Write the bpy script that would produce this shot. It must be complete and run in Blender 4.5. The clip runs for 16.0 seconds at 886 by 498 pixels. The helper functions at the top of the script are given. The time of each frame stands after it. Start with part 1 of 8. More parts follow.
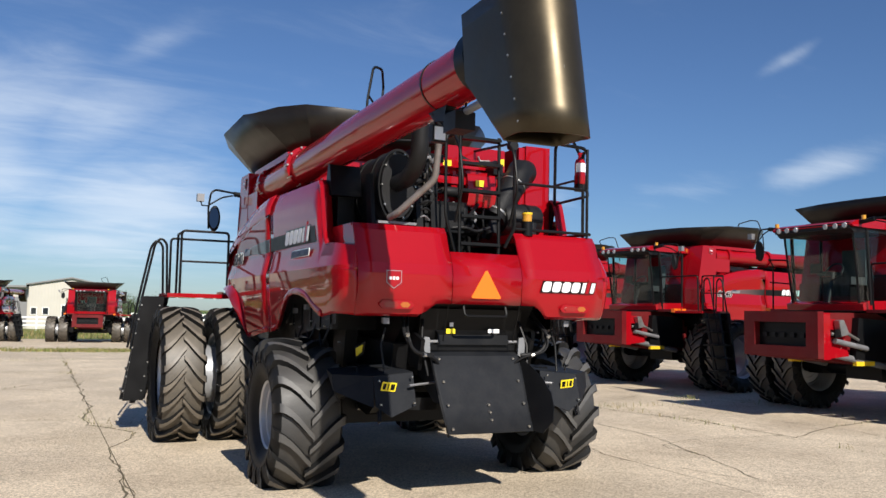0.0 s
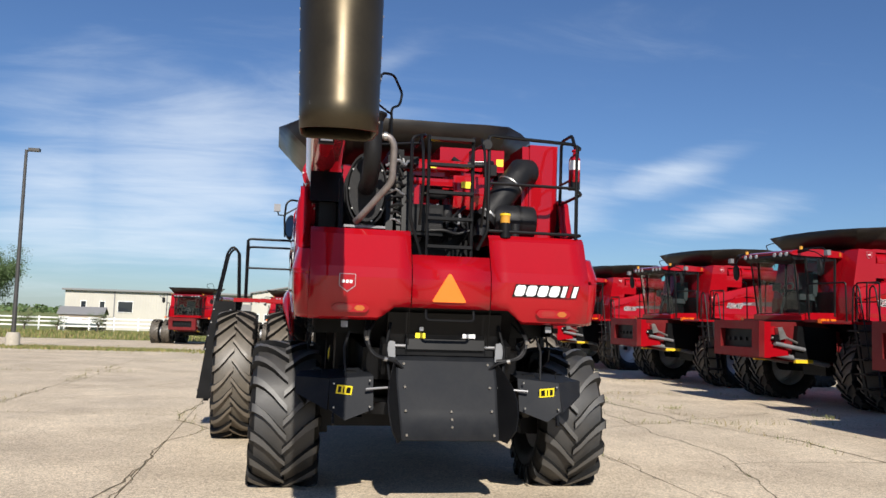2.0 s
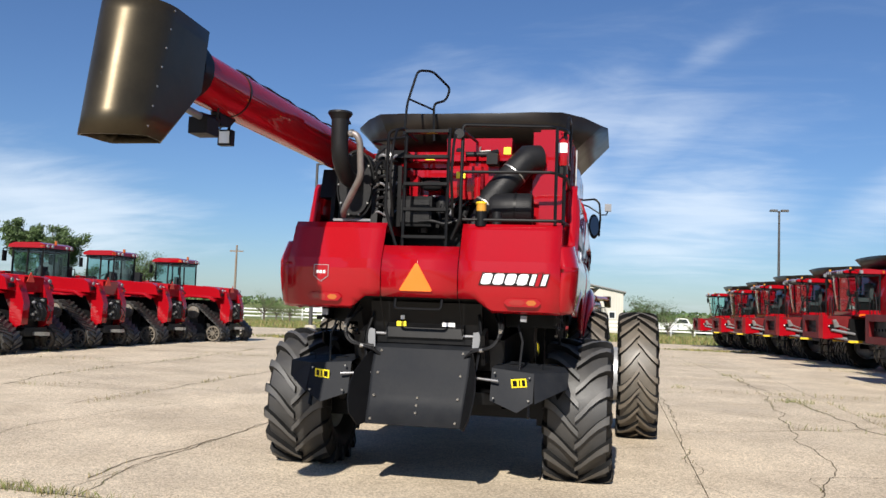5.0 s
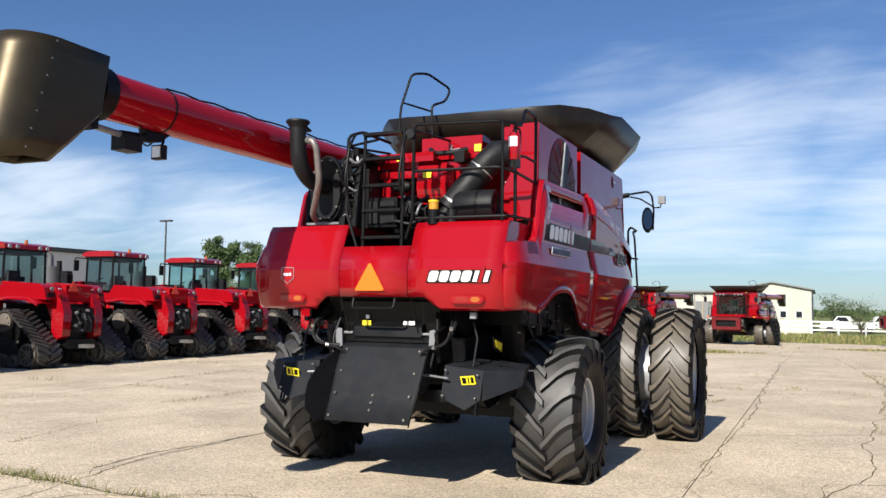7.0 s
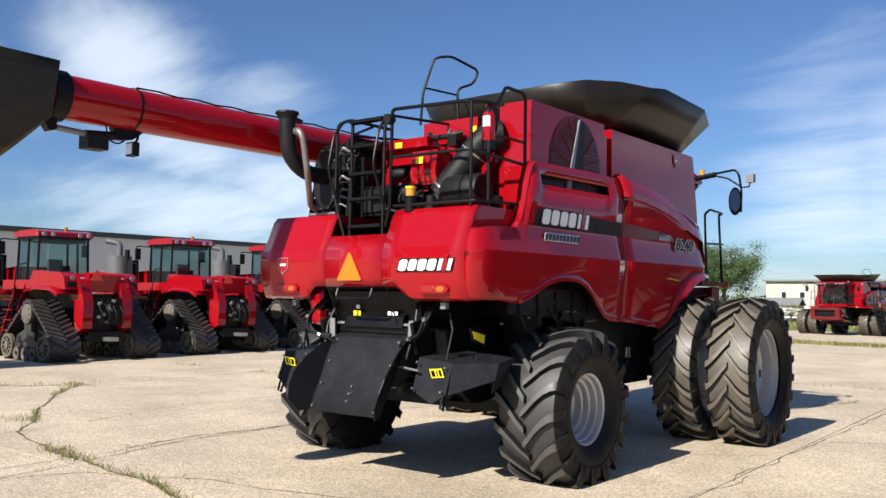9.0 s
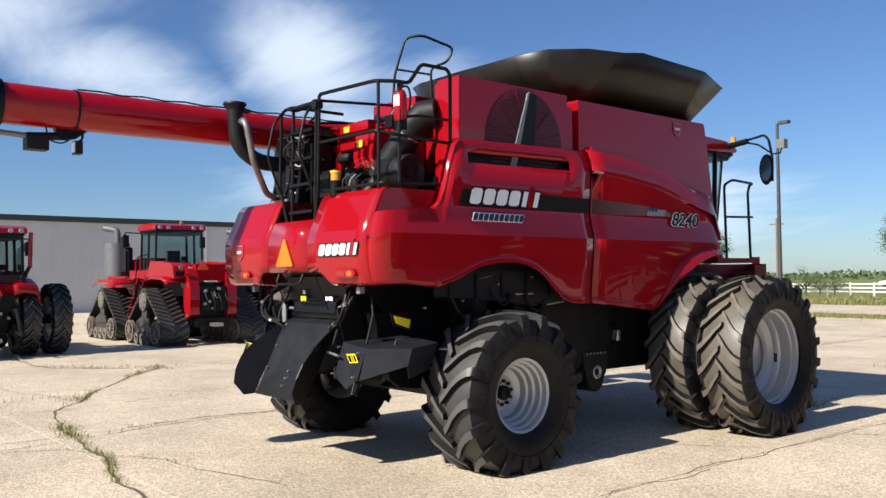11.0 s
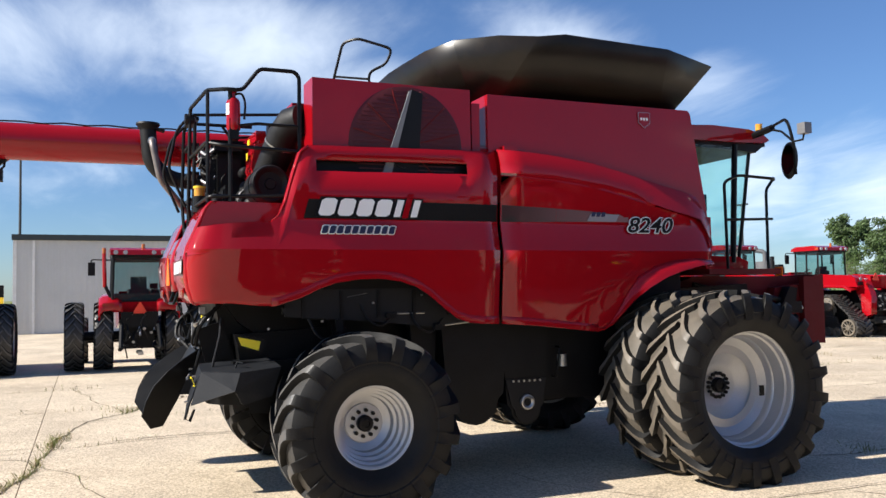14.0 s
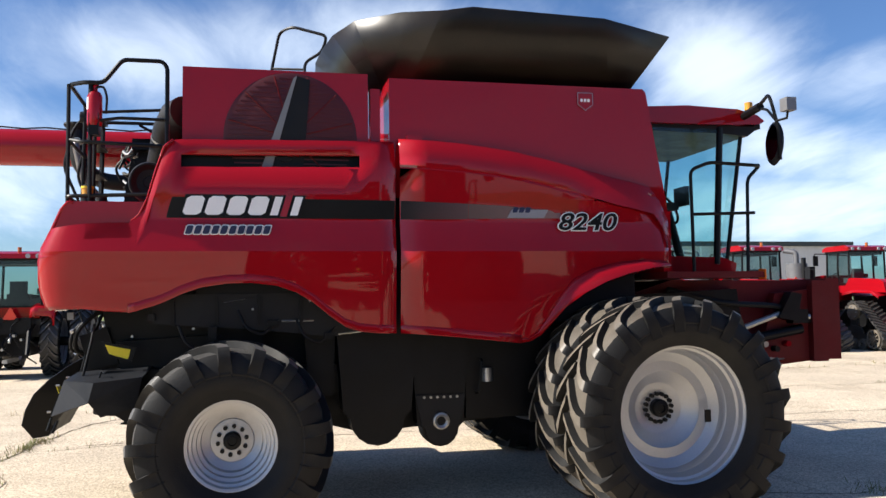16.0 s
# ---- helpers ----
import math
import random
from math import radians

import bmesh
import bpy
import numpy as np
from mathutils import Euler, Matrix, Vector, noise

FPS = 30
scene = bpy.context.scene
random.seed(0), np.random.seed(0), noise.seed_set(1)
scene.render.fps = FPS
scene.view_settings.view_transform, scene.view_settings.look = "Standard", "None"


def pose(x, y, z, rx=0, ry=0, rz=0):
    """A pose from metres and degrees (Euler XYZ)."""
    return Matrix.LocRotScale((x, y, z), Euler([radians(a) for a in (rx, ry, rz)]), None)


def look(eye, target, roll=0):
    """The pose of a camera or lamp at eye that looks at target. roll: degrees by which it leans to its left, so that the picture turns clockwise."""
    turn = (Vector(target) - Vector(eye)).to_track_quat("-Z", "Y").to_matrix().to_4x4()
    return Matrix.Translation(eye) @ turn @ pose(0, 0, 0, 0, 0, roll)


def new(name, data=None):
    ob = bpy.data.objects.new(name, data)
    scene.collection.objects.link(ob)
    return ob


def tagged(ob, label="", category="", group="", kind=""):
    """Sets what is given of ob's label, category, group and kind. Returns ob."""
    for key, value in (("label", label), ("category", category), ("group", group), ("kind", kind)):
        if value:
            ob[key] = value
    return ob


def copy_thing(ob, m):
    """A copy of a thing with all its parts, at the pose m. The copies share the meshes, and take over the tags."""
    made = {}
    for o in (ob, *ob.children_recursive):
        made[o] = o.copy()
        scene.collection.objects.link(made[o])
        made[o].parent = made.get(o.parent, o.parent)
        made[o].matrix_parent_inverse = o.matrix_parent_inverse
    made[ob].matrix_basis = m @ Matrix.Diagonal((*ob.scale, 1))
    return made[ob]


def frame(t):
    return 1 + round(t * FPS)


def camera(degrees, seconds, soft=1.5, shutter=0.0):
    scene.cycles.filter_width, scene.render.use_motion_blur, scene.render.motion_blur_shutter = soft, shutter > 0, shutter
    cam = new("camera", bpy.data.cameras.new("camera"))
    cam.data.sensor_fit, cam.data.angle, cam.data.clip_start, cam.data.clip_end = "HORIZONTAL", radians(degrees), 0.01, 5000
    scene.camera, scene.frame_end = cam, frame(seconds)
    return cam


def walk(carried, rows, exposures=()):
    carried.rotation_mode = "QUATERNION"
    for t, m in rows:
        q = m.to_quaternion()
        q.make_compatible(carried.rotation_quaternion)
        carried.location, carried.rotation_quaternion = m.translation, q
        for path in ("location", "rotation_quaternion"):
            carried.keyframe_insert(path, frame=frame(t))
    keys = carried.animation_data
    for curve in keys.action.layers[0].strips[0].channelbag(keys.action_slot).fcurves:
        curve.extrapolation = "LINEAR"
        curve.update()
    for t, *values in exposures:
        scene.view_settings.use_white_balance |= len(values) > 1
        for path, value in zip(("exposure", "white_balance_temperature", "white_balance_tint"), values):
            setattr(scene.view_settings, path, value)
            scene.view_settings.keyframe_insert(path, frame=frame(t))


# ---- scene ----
cam = camera(54.9, 16.0)
METRES, EYE, TILT, LEAN, TURN = 19.355, 1.8, 0.0, 0.0, -25.3
ROWS = [
    (0.0, 0.0, 0.0, 0.0, -0.09, 4.4, -1.22),
    (0.5, 0.0337, 0.0057, 0.0, 4.15, 4.54, -0.75),
    (1.0, 0.0674, 0.0115, -0.0001, 7.78, 4.59, -0.68),
    (1.5, 0.0963, 0.0187, -0.0006, 11.07, 4.49, -1.28),
    (2.0, 0.1269, 0.024, 0.0004, 14.58, 4.68, -1.79),
    (2.5, 0.1551, 0.0323, 0.0005, 17.13, 4.87, -2.28),
    (3.0, 0.1826, 0.0412, 0.0017, 19.67, 4.73, -1.92),
    (3.5, 0.2116, 0.0519, 0.0019, 24.91, 4.52, -1.33),
    (6.0, 0.3409, 0.1312, 0.0018, 41.72, 3.33, -1.88),
    (6.5, 0.3632, 0.152, 0.0022, 44.9, 3.65, -1.1),
    (7.0, 0.3836, 0.1756, 0.001, 49.21, 3.83, -0.71),
    (7.5, 0.3963, 0.2022, 0.0004, 52.25, 3.38, -0.98),
    (8.0, 0.4099, 0.2266, 0.0008, 54.66, 2.93, -1.18),
    (8.5, 0.4234, 0.2541, 0.0014, 59.06, 3.0, -1.29),
    (9.0, 0.4356, 0.2842, 0.0018, 63.47, 3.06, -0.62),
    (11.5, 0.4747, 0.4362, 0.0033, 80.18, 1.44, 0.92),
    (12.0, 0.4749, 0.4705, 0.004, 84.94, 1.37, 0.96),
    (12.5, 0.4724, 0.5025, 0.0031, 85.3, 2.09, 0.21),
    (13.0, 0.4695, 0.5355, 0.0029, 84.45, 2.7, -0.14),
    (13.5, 0.4614, 0.5657, 0.0023, 88.33, 2.95, 0.22),
    (14.0, 0.4512, 0.5959, 0.0023, 92.57, 2.98, 0.95),
    (14.5, 0.4395, 0.6244, 0.003, 96.27, 2.67, 1.13),
    (15.0, 0.4237, 0.652, 0.003, 98.92, 2.5, 1.63),
    (15.5, 0.4098, 0.6811, 0.0028, 100.58, 2.79, 1.05),
    (16.0, 0.3929, 0.708, 0.0017, 102.81, 3.36, 0.74),
]
walk(cam, [(t, pose(0, 0, EYE, TILT, LEAN, TURN) @ pose(METRES * x, METRES * y, METRES * z, 90 + pitch, roll, yaw)) for t, x, y, z, yaw, pitch, roll in ROWS],
     exposures=[(0.0, 0.36), (3.5, 0.42), (9.0, 0.64), (12.5, 0.76), (16.0, 0.97)])

# ---- sky, sun ----
SUN_EL, SUN_AZ = radians(36), radians(182)      # azimuth of the sun, clockwise from +y
world = bpy.data.worlds.new("sky")
scene.world = world
world.use_nodes = True
wn, wl = world.node_tree.nodes, world.node_tree.links
wn.clear()
w_out = wn.new("ShaderNodeOutputWorld")
w_bg = wn.new("ShaderNodeBackground")
w_bg.inputs["Strength"].default_value = 0.056
w_sky = wn.new("ShaderNodeTexSky")
w_sky.sky_type = "NISHITA"
w_sky.sun_disc = False
w_sky.sun_elevation, w_sky.sun_rotation = SUN_EL, SUN_AZ
w_sky.air_density, w_sky.dust_density, w_sky.ozone_density = 1.0, 0.25, 2.6
# thin cirrus on a flat layer: the direction is divided by its height
w_tc = wn.new("ShaderNodeTexCoord")
w_sep = wn.new("ShaderNodeSeparateXYZ")
wl.new(w_tc.outputs["Generated"], w_sep.inputs[0])


def wmath(op, a, b=None):
    n = wn.new("ShaderNodeMath")
    n.operation = op
    for k, v in enumerate((a, b)):
        if v is None:
            continue
        if isinstance(v, (int, float)):
            n.inputs[k].default_value = v
        else:
            wl.new(v, n.inputs[k])
    return n.outputs[0]


w_h = wmath("ADD", wmath("MAXIMUM", w_sep.outputs[2], 0.0), 0.16)
w_u = wmath("DIVIDE", w_sep.outputs[0], w_h)
w_v = wmath("DIVIDE", w_sep.outputs[1], w_h)
w_comb = wn.new("ShaderNodeCombineXYZ")
wl.new(w_u, w_comb.inputs[0])
wl.new(w_v, w_comb.inputs[1])
w_map = wn.new("ShaderNodeMapping")
w_map.inputs["Rotation"].default_value = (0, 0, radians(28))
w_map.inputs["Scale"].default_value = (0.55, 1.25, 1)
w_map.inputs["Location"].default_value = (3.1, 1.7, 0)
wl.new(w_comb.outputs[0], w_map.inputs[0])
w_n = wn.new("ShaderNodeTexNoise")
w_n.inputs["Scale"].default_value = 0.75
w_n.inputs["Detail"].default_value = 9
w_n.inputs["Roughness"].default_value = 0.56
w_n.inputs["Distortion"].default_value = 0.7
wl.new(w_map.outputs[0], w_n.inputs["Vector"])
w_n2 = wn.new("ShaderNodeTexNoise")
w_n2.inputs["Scale"].default_value = 3.2
w_n2.inputs["Detail"].default_value = 7
w_n2.inputs["Roughness"].default_value = 0.6
w_n2.inputs["Distortion"].default_value = 0.5
wl.new(w_map.outputs[0], w_n2.inputs["Vector"])
w_az = wmath("ARCTAN2", w_sep.outputs[0], w_sep.outputs[1])
w_el = wmath("ARCSINE", w_sep.outputs[2])
# cirrus bands: azimuth to the right of +y, elevation, half length, half width, slope (degrees), weight
# the last two lie out of view, added for what the machines reflect
BANDS = ((-6.6, 7.6, 8.0, 4.9, 4, 1.0), (-6.5, 11.7, 4.6, 2.3, 14, 0.7), (-2.8, 8.7, 3.2, 2.7, -9, 0.9), (17.6, 7.1, 5.5, 2.0, 22, 0.75), (25.8, 10.0, 5.0, 1.1, 16, 0.8), (28.7, 6.8, 5.5, 1.2, 15, 0.75), (5.9, 16.5, 2.4, 0.7, 31, 0.3),
         (1.3, 10.0, 4.8, 2.3, 27, 0.7), (4.6, 6.0, 6.6, 4.2, 14, 0.9), (-36.6, 5.1, 7.6, 3.0, -5, 1.0), (-59.5, 14.4, 4.6, 3.4, -15, 1.25), (-55.3, 9.1, 5.6, 2.4, -19, 1.0), (-48.7, 7.3, 6.0, 2.3, -14, 0.95), (-54.5, 5.3, 8.0, 2.6, -4, 1.0),
         (-14.0, 7.0, 5.2, 5.0, 26, 0.85), (-80.0, 16.5, 8.5, 3.6, -4, 1.08), (-71.1, 13.0, 7.0, 2.6, -13, 1.1), (-61.9, 11.7, 3.3, 1.5, -23, 0.55), (-91.0, 16.4, 12.0, 3.2, 3, 0.92), (-86.3, 14.5, 9.9, 1.9, -1, 0.75), (-50.5, 12.4, 5.2, 2.0, 1, 0.7),
         (-54.1, 4.6, 3.5, 1.9, -37, 0.5), (41.2, 8.5, 4.8, 1.3, 4, 0.75), (49.3, 9.4, 3.9, 1.1, 12, 0.95), (47.7, 16.3, 1.9, 0.4, 27, 0.4), (-100, 8, 12, 4, 0, 0.6), (150, 40, 30, 20, 0, 0.6), (80, 30, 20, 12, 0, 0.4))
w_gather = None
for az, el, long_, wide, slope, wt in BANDS:
    ca, sa = math.cos(radians(slope)), math.sin(radians(slope))
    da, de = wmath("SUBTRACT", w_az, radians(az)), wmath("SUBTRACT", w_el, radians(el))
    u_ = wmath("ADD", wmath("MULTIPLY", da, ca / radians(long_)), wmath("MULTIPLY", de, sa / radians(long_)))
    v_ = wmath("ADD", wmath("MULTIPLY", da, -sa / radians(wide)), wmath("MULTIPLY", de, ca / radians(wide)))
    g_ = wmath("MULTIPLY", wmath("POWER", 2.718, wmath("MULTIPLY", wmath("ADD", wmath("MULTIPLY", u_, u_), wmath("MULTIPLY", v_, v_)), -0.62)), wt)
    w_gather = g_ if w_gather is None else wmath("MAXIMUM", w_gather, g_)
w_tex = wmath("SUBTRACT", wmath("ADD", wmath("MULTIPLY", w_n.outputs[0], 1.5), wmath("MULTIPLY", w_n2.outputs[0], 0.9)), 1.2)
w_ramp = wn.new("ShaderNodeMapRange")
w_ramp.interpolation_type = "SMOOTHSTEP"
w_ramp.inputs["From Min"].default_value, w_ramp.inputs["From Max"].default_value = -0.12, 0.95
w_ramp.inputs["To Min"].default_value, w_ramp.inputs["To Max"].default_value = 0.0, 0.71
wl.new(wmath("ADD", w_tex, wmath("SUBTRACT", wmath("MULTIPLY", w_gather, 1.05), 0.32)), w_ramp.inputs["Value"])
w_mix = wn.new("ShaderNodeMixRGB")
wl.new(w_ramp.outputs[0], w_mix.inputs[0])
w_tint = wn.new("ShaderNodeMixRGB")
w_tint.blend_type = "MULTIPLY"
w_tint.inputs[0].default_value = 1
w_tint.inputs[2].default_value = (0.74, 0.94, 1.25, 1)
wl.new(w_sky.outputs[0], w_tint.inputs[1])
wl.new(w_tint.outputs[0], w_mix.inputs[1])
w_mix.inputs[2].default_value = (11.6, 12.8, 14.2, 1)
wl.new(w_mix.outputs[0], w_bg.inputs[0])
wl.new(w_bg.outputs[0], w_out.inputs[0])

sun = new("sun", bpy.data.lights.new("sun", "SUN"))
sun.data.energy, sun.data.angle, sun.data.color = 5.0, radians(0.53), (1.0, 0.94, 0.85)
sun_dir = Vector((math.sin(SUN_AZ) * math.cos(SUN_EL), math.cos(SUN_AZ) * math.cos(SUN_EL), math.sin(SUN_EL)))
sun.matrix_world = look(sun_dir * 60, (0, 0, 0))


# ---- materials ----
def mat(name, color, rough=0.5, metal=0.0, coat=0.0, vary=0.12, scale=6.0, bump=0.0, bump_scale=60.0, dirt=None, dirt_amount=0.0, dirt_scale=2.0, spec=0.5, island=0.0):
    """Principled material with two scales of variation, optional dirt patches and fine relief."""
    m = bpy.data.materials.new(name)
    m.use_nodes = True
    n, l = m.node_tree.nodes, m.node_tree.links
    b = n["Principled BSDF"]
    b.inputs["Roughness"].default_value, b.inputs["Metallic"].default_value = rough, metal
    b.inputs["Coat Weight"].default_value, b.inputs["Coat Roughness"].default_value = coat, 0.025
    b.inputs["Specular IOR Level"].default_value = spec
    tc = n.new("ShaderNodeTexCoord")
    big = n.new("ShaderNodeTexNoise")
    big.inputs["Scale"].default_value, big.inputs["Detail"].default_value = scale, 5
    l.new(tc.outputs["Object"], big.inputs["Vector"])
    small = n.new("ShaderNodeTexNoise")
    small.inputs["Scale"].default_value, small.inputs["Detail"].default_value = scale * 14, 4
    l.new(tc.outputs["Object"], small.inputs["Vector"])
    add = n.new("ShaderNodeMath")
    add.operation = "MULTIPLY_ADD"
    add.inputs[1].default_value = 0.5
    l.new(small.outputs[0], add.inputs[0])
    l.new(big.outputs[0], add.inputs[2])
    rng = n.new("ShaderNodeMapRange")
    rng.inputs["From Min"].default_value, rng.inputs["From Max"].default_value = 0.45, 1.05
    rng.inputs["To Min"].default_value, rng.inputs["To Max"].default_value = 1 - vary, 1 + vary
    l.new(add.outputs[0], rng.inputs["Value"])
    mul = n.new("ShaderNodeMixRGB")
    mul.blend_type = "MULTIPLY"
    mul.inputs[0].default_value = 1
    mul.inputs[1].default_value = (*color, 1)
    l.new(rng.outputs[0], mul.inputs[2])
    col = mul.outputs[0]
    if island:
        geo = n.new("ShaderNodeNewGeometry")
        ir = n.new("ShaderNodeMapRange")
        ir.inputs["To Min"].default_value, ir.inputs["To Max"].default_value = 1 - island, 1 + island
        l.new(geo.outputs["Random Per Island"], ir.inputs["Value"])
        im = n.new("ShaderNodeMixRGB")
        im.blend_type = "MULTIPLY"
        im.inputs[0].default_value = 1
        l.new(col, im.inputs[1])
        l.new(ir.outputs[0], im.inputs[2])
        col = im.outputs[0]
    if dirt:
        dn = n.new("ShaderNodeTexNoise")
        dn.inputs["Scale"].default_value, dn.inputs["Detail"].default_value, dn.inputs["Roughness"].default_value = dirt_scale, 8, 0.65
        l.new(tc.outputs["Object"], dn.inputs["Vector"])
        dr = n.new("ShaderNodeMapRange")
        dr.inputs["From Min"].default_value, dr.inputs["From Max"].default_value = 0.42, 0.68
        dr.inputs["To Max"].default_value = dirt_amount
        l.new(dn.outputs[0], dr.inputs["Value"])
        dm = n.new("ShaderNodeMixRGB")
        l.new(dr.outputs[0], dm.inputs[0])
        l.new(col, dm.inputs[1])
        dm.inputs[2].default_value = (*dirt, 1)
        col = dm.outputs[0]
    l.new(col, b.inputs["Base Color"])
    rr = n.new("ShaderNodeMapRange")
    rr.inputs["From Min"].default_value, rr.inputs["From Max"].default_value = 0.3, 0.7
    rr.inputs["To Min"].default_value, rr.inputs["To Max"].default_value = max(0.02, rough * 0.85), min(1, rough * 1.15)
    l.new(big.outputs[0], rr.inputs["Value"])
    l.new(rr.outputs[0], b.inputs["Roughness"])
    if bump:
        bn = n.new("ShaderNodeTexNoise")
        bn.inputs["Scale"].default_value, bn.inputs["Detail"].default_value = bump_scale, 6
        l.new(tc.outputs["Object"], bn.inputs["Vector"])
        bp = n.new("ShaderNodeBump")
        bp.inputs["Strength"].default_value, bp.inputs["Distance"].default_value = bump, 0.01
        l.new(bn.outputs[0], bp.inputs["Height"])
        l.new(bp.outputs[0], b.inputs["Normal"])
    return m


def glass_mat(name, color, rough=0.02):
    """Tinted pane: mostly clear, with a mirror-like skin that grows at grazing angles."""
    m = bpy.data.materials.new(name)
    m.use_nodes = True
    n, l = m.node_tree.nodes, m.node_tree.links
    n.clear()
    out = n.new("ShaderNodeOutputMaterial")
    tr = n.new("ShaderNodeBsdfTransparent")
    tr.inputs[0].default_value = (*color, 1)
    gl = n.new("ShaderNodeBsdfGlossy")
    gl.inputs["Roughness"].default_value = rough
    fr = n.new("ShaderNodeLayerWeight")
    fr.inputs["Blend"].default_value = 0.5
    pw = n.new("ShaderNodeMath")
    pw.operation, pw.inputs[1].default_value = "POWER", 5.0
    l.new(fr.outputs["Facing"], pw.inputs[0])
    ma = n.new("ShaderNodeMath")
    ma.operation, ma.inputs[1].default_value, ma.inputs[2].default_value = "MULTIPLY_ADD", 0.92, 0.05
    l.new(pw.outputs[0], ma.inputs[0])
    mx = n.new("ShaderNodeMixShader")
    l.new(ma.outputs[0], mx.inputs[0])
    l.new(tr.outputs[0], mx.inputs[1])
    l.new(gl.outputs[0], mx.inputs[2])
    l.new(mx.outputs[0], out.inputs[0])
    return m


RED = mat("red_paint", (0.292, 0.0026, 0.0075), 0.5, coat=0.85, vary=0.05, scale=1.5, spec=0.03)
# Dull red; also stands in for shade on the feeder's right side.
RED_DULL_SHADED = mat("red_paint_dull_shaded", (0.12, 0.006, 0.008), 0.5, vary=0.15, scale=3, spec=0.2, dirt=(0.15, 0.045, 0.04), dirt_amount=0.3)
BLACK = mat("black_paint", (0.0045, 0.0045, 0.005), 0.42, vary=0.25, scale=4, dirt=(0.012, 0.012, 0.0125), dirt_amount=0.3, dirt_scale=3, spec=0.2)
PLASTIC = mat("black_plastic", (0.009, 0.009, 0.010), 0.5, vary=0.2, scale=5, bump=0.15, bump_scale=300, spec=0.25)
HOOD = mat("dark_grey_sheet", (0.014, 0.0155, 0.019), 0.56, vary=0.2, scale=3, dirt=(0.03, 0.03, 0.03), dirt_amount=0.3, dirt_scale=6, spec=0.10)
SPOUT = mat("scuffed_black_sheet", (0.060, 0.048, 0.030), 0.40, metal=0.75, vary=0.15, scale=3, dirt=(0.085, 0.068, 0.042), dirt_amount=0.4, dirt_scale=5)
EXT = mat("tank_extension_black", (0.010, 0.0078, 0.006), 0.36, coat=0.04, spec=0.28, vary=0.3, scale=2, dirt=(0.028, 0.020, 0.013), dirt_amount=0.4, dirt_scale=2.5)
RUBBER = mat("tyre_rubber", (0.032, 0.031, 0.030), 0.52, vary=0.25, scale=5, bump=0.25, bump_scale=90, dirt=(0.050, 0.044, 0.036), dirt_amount=0.45, dirt_scale=3, spec=0.55)
# Sidewall black, reused on the lug flanks as painted shade.
RUBBER_WALL_SHADE = mat("tyre_sidewall_lug_shade", (0.007, 0.007, 0.0072), 0.6, vary=0.2, scale=5, bump=0.15, bump_scale=60, dirt=(0.02, 0.018, 0.015), dirt_amount=0.35, dirt_scale=4, spec=0.25)
RUBBER_LUG = mat("worn_lug_rubber", (0.070, 0.068, 0.066), 0.50, vary=0.2, scale=6, bump=0.2, bump_scale=90, dirt=(0.062, 0.055, 0.045), dirt_amount=0.4, dirt_scale=3, spec=0.6)
DUST_LUG = mat("dusty_lug_rubber", (0.12, 0.104, 0.084), 0.48, vary=0.2, scale=6, bump=0.2, bump_scale=90, dirt=(0.185, 0.152, 0.112), dirt_amount=0.6, dirt_scale=3, spec=0.55)
RUBBER_DUST = mat("dusty_tyre_rubber", (0.085, 0.074, 0.060), 0.48, vary=0.25, scale=5, bump=0.25, bump_scale=90, dirt=(0.135, 0.112, 0.083), dirt_amount=0.65, dirt_scale=3, spec=0.55)
RIM = mat("silver_rim", (0.50, 0.51, 0.53), 0.38, metal=0.55, vary=0.08, scale=4, dirt=(0.3, 0.29, 0.27), dirt_amount=0.3)
STEEL = mat("bare_steel", (0.42, 0.41, 0.39), 0.35, metal=0.8, vary=0.15, scale=10)
PIPE = mat("aged_exhaust_steel", (0.21, 0.185, 0.175), 0.45, metal=0.4, vary=0.3, scale=8)
ORANGE = mat("orange_reflector", (0.90, 0.165, 0.006), 0.4, vary=0.04, scale=6)
AMBER = mat("amber_lens", (0.38, 0.10, 0.015), 0.15, coat=0.5, vary=0.1)
LENS_RED = mat("red_lens", (0.28, 0.012, 0.01), 0.15, coat=0.5, vary=0.1)
LENS = mat("clear_lamp_lens", (0.75, 0.78, 0.8), 0.12, coat=0.6, vary=0.1)
LENS_GREY = mat("grey_lamp_lens", (0.35, 0.36, 0.37), 0.15, coat=0.5, vary=0.1)
WHITE = mat("white_vinyl", (0.82, 0.82, 0.82), 0.4, vary=0.04)
PALE = mat("pale_grey_sheet", (0.20, 0.205, 0.215), 0.45, vary=0.1)
YELLOW = mat("yellow_decal", (0.85, 0.68, 0.02), 0.45, vary=0.05)
YELLOW_PAINT = mat("yellow_paint", (0.75, 0.50, 0.02), 0.45, vary=0.1)
BLUE_TXT = mat("navy_vinyl", (0.012, 0.018, 0.06), 0.4, vary=0.05)
GREYBAND = mat("silver_band", (0.30, 0.29, 0.30), 0.35, metal=0.3, vary=0.06)


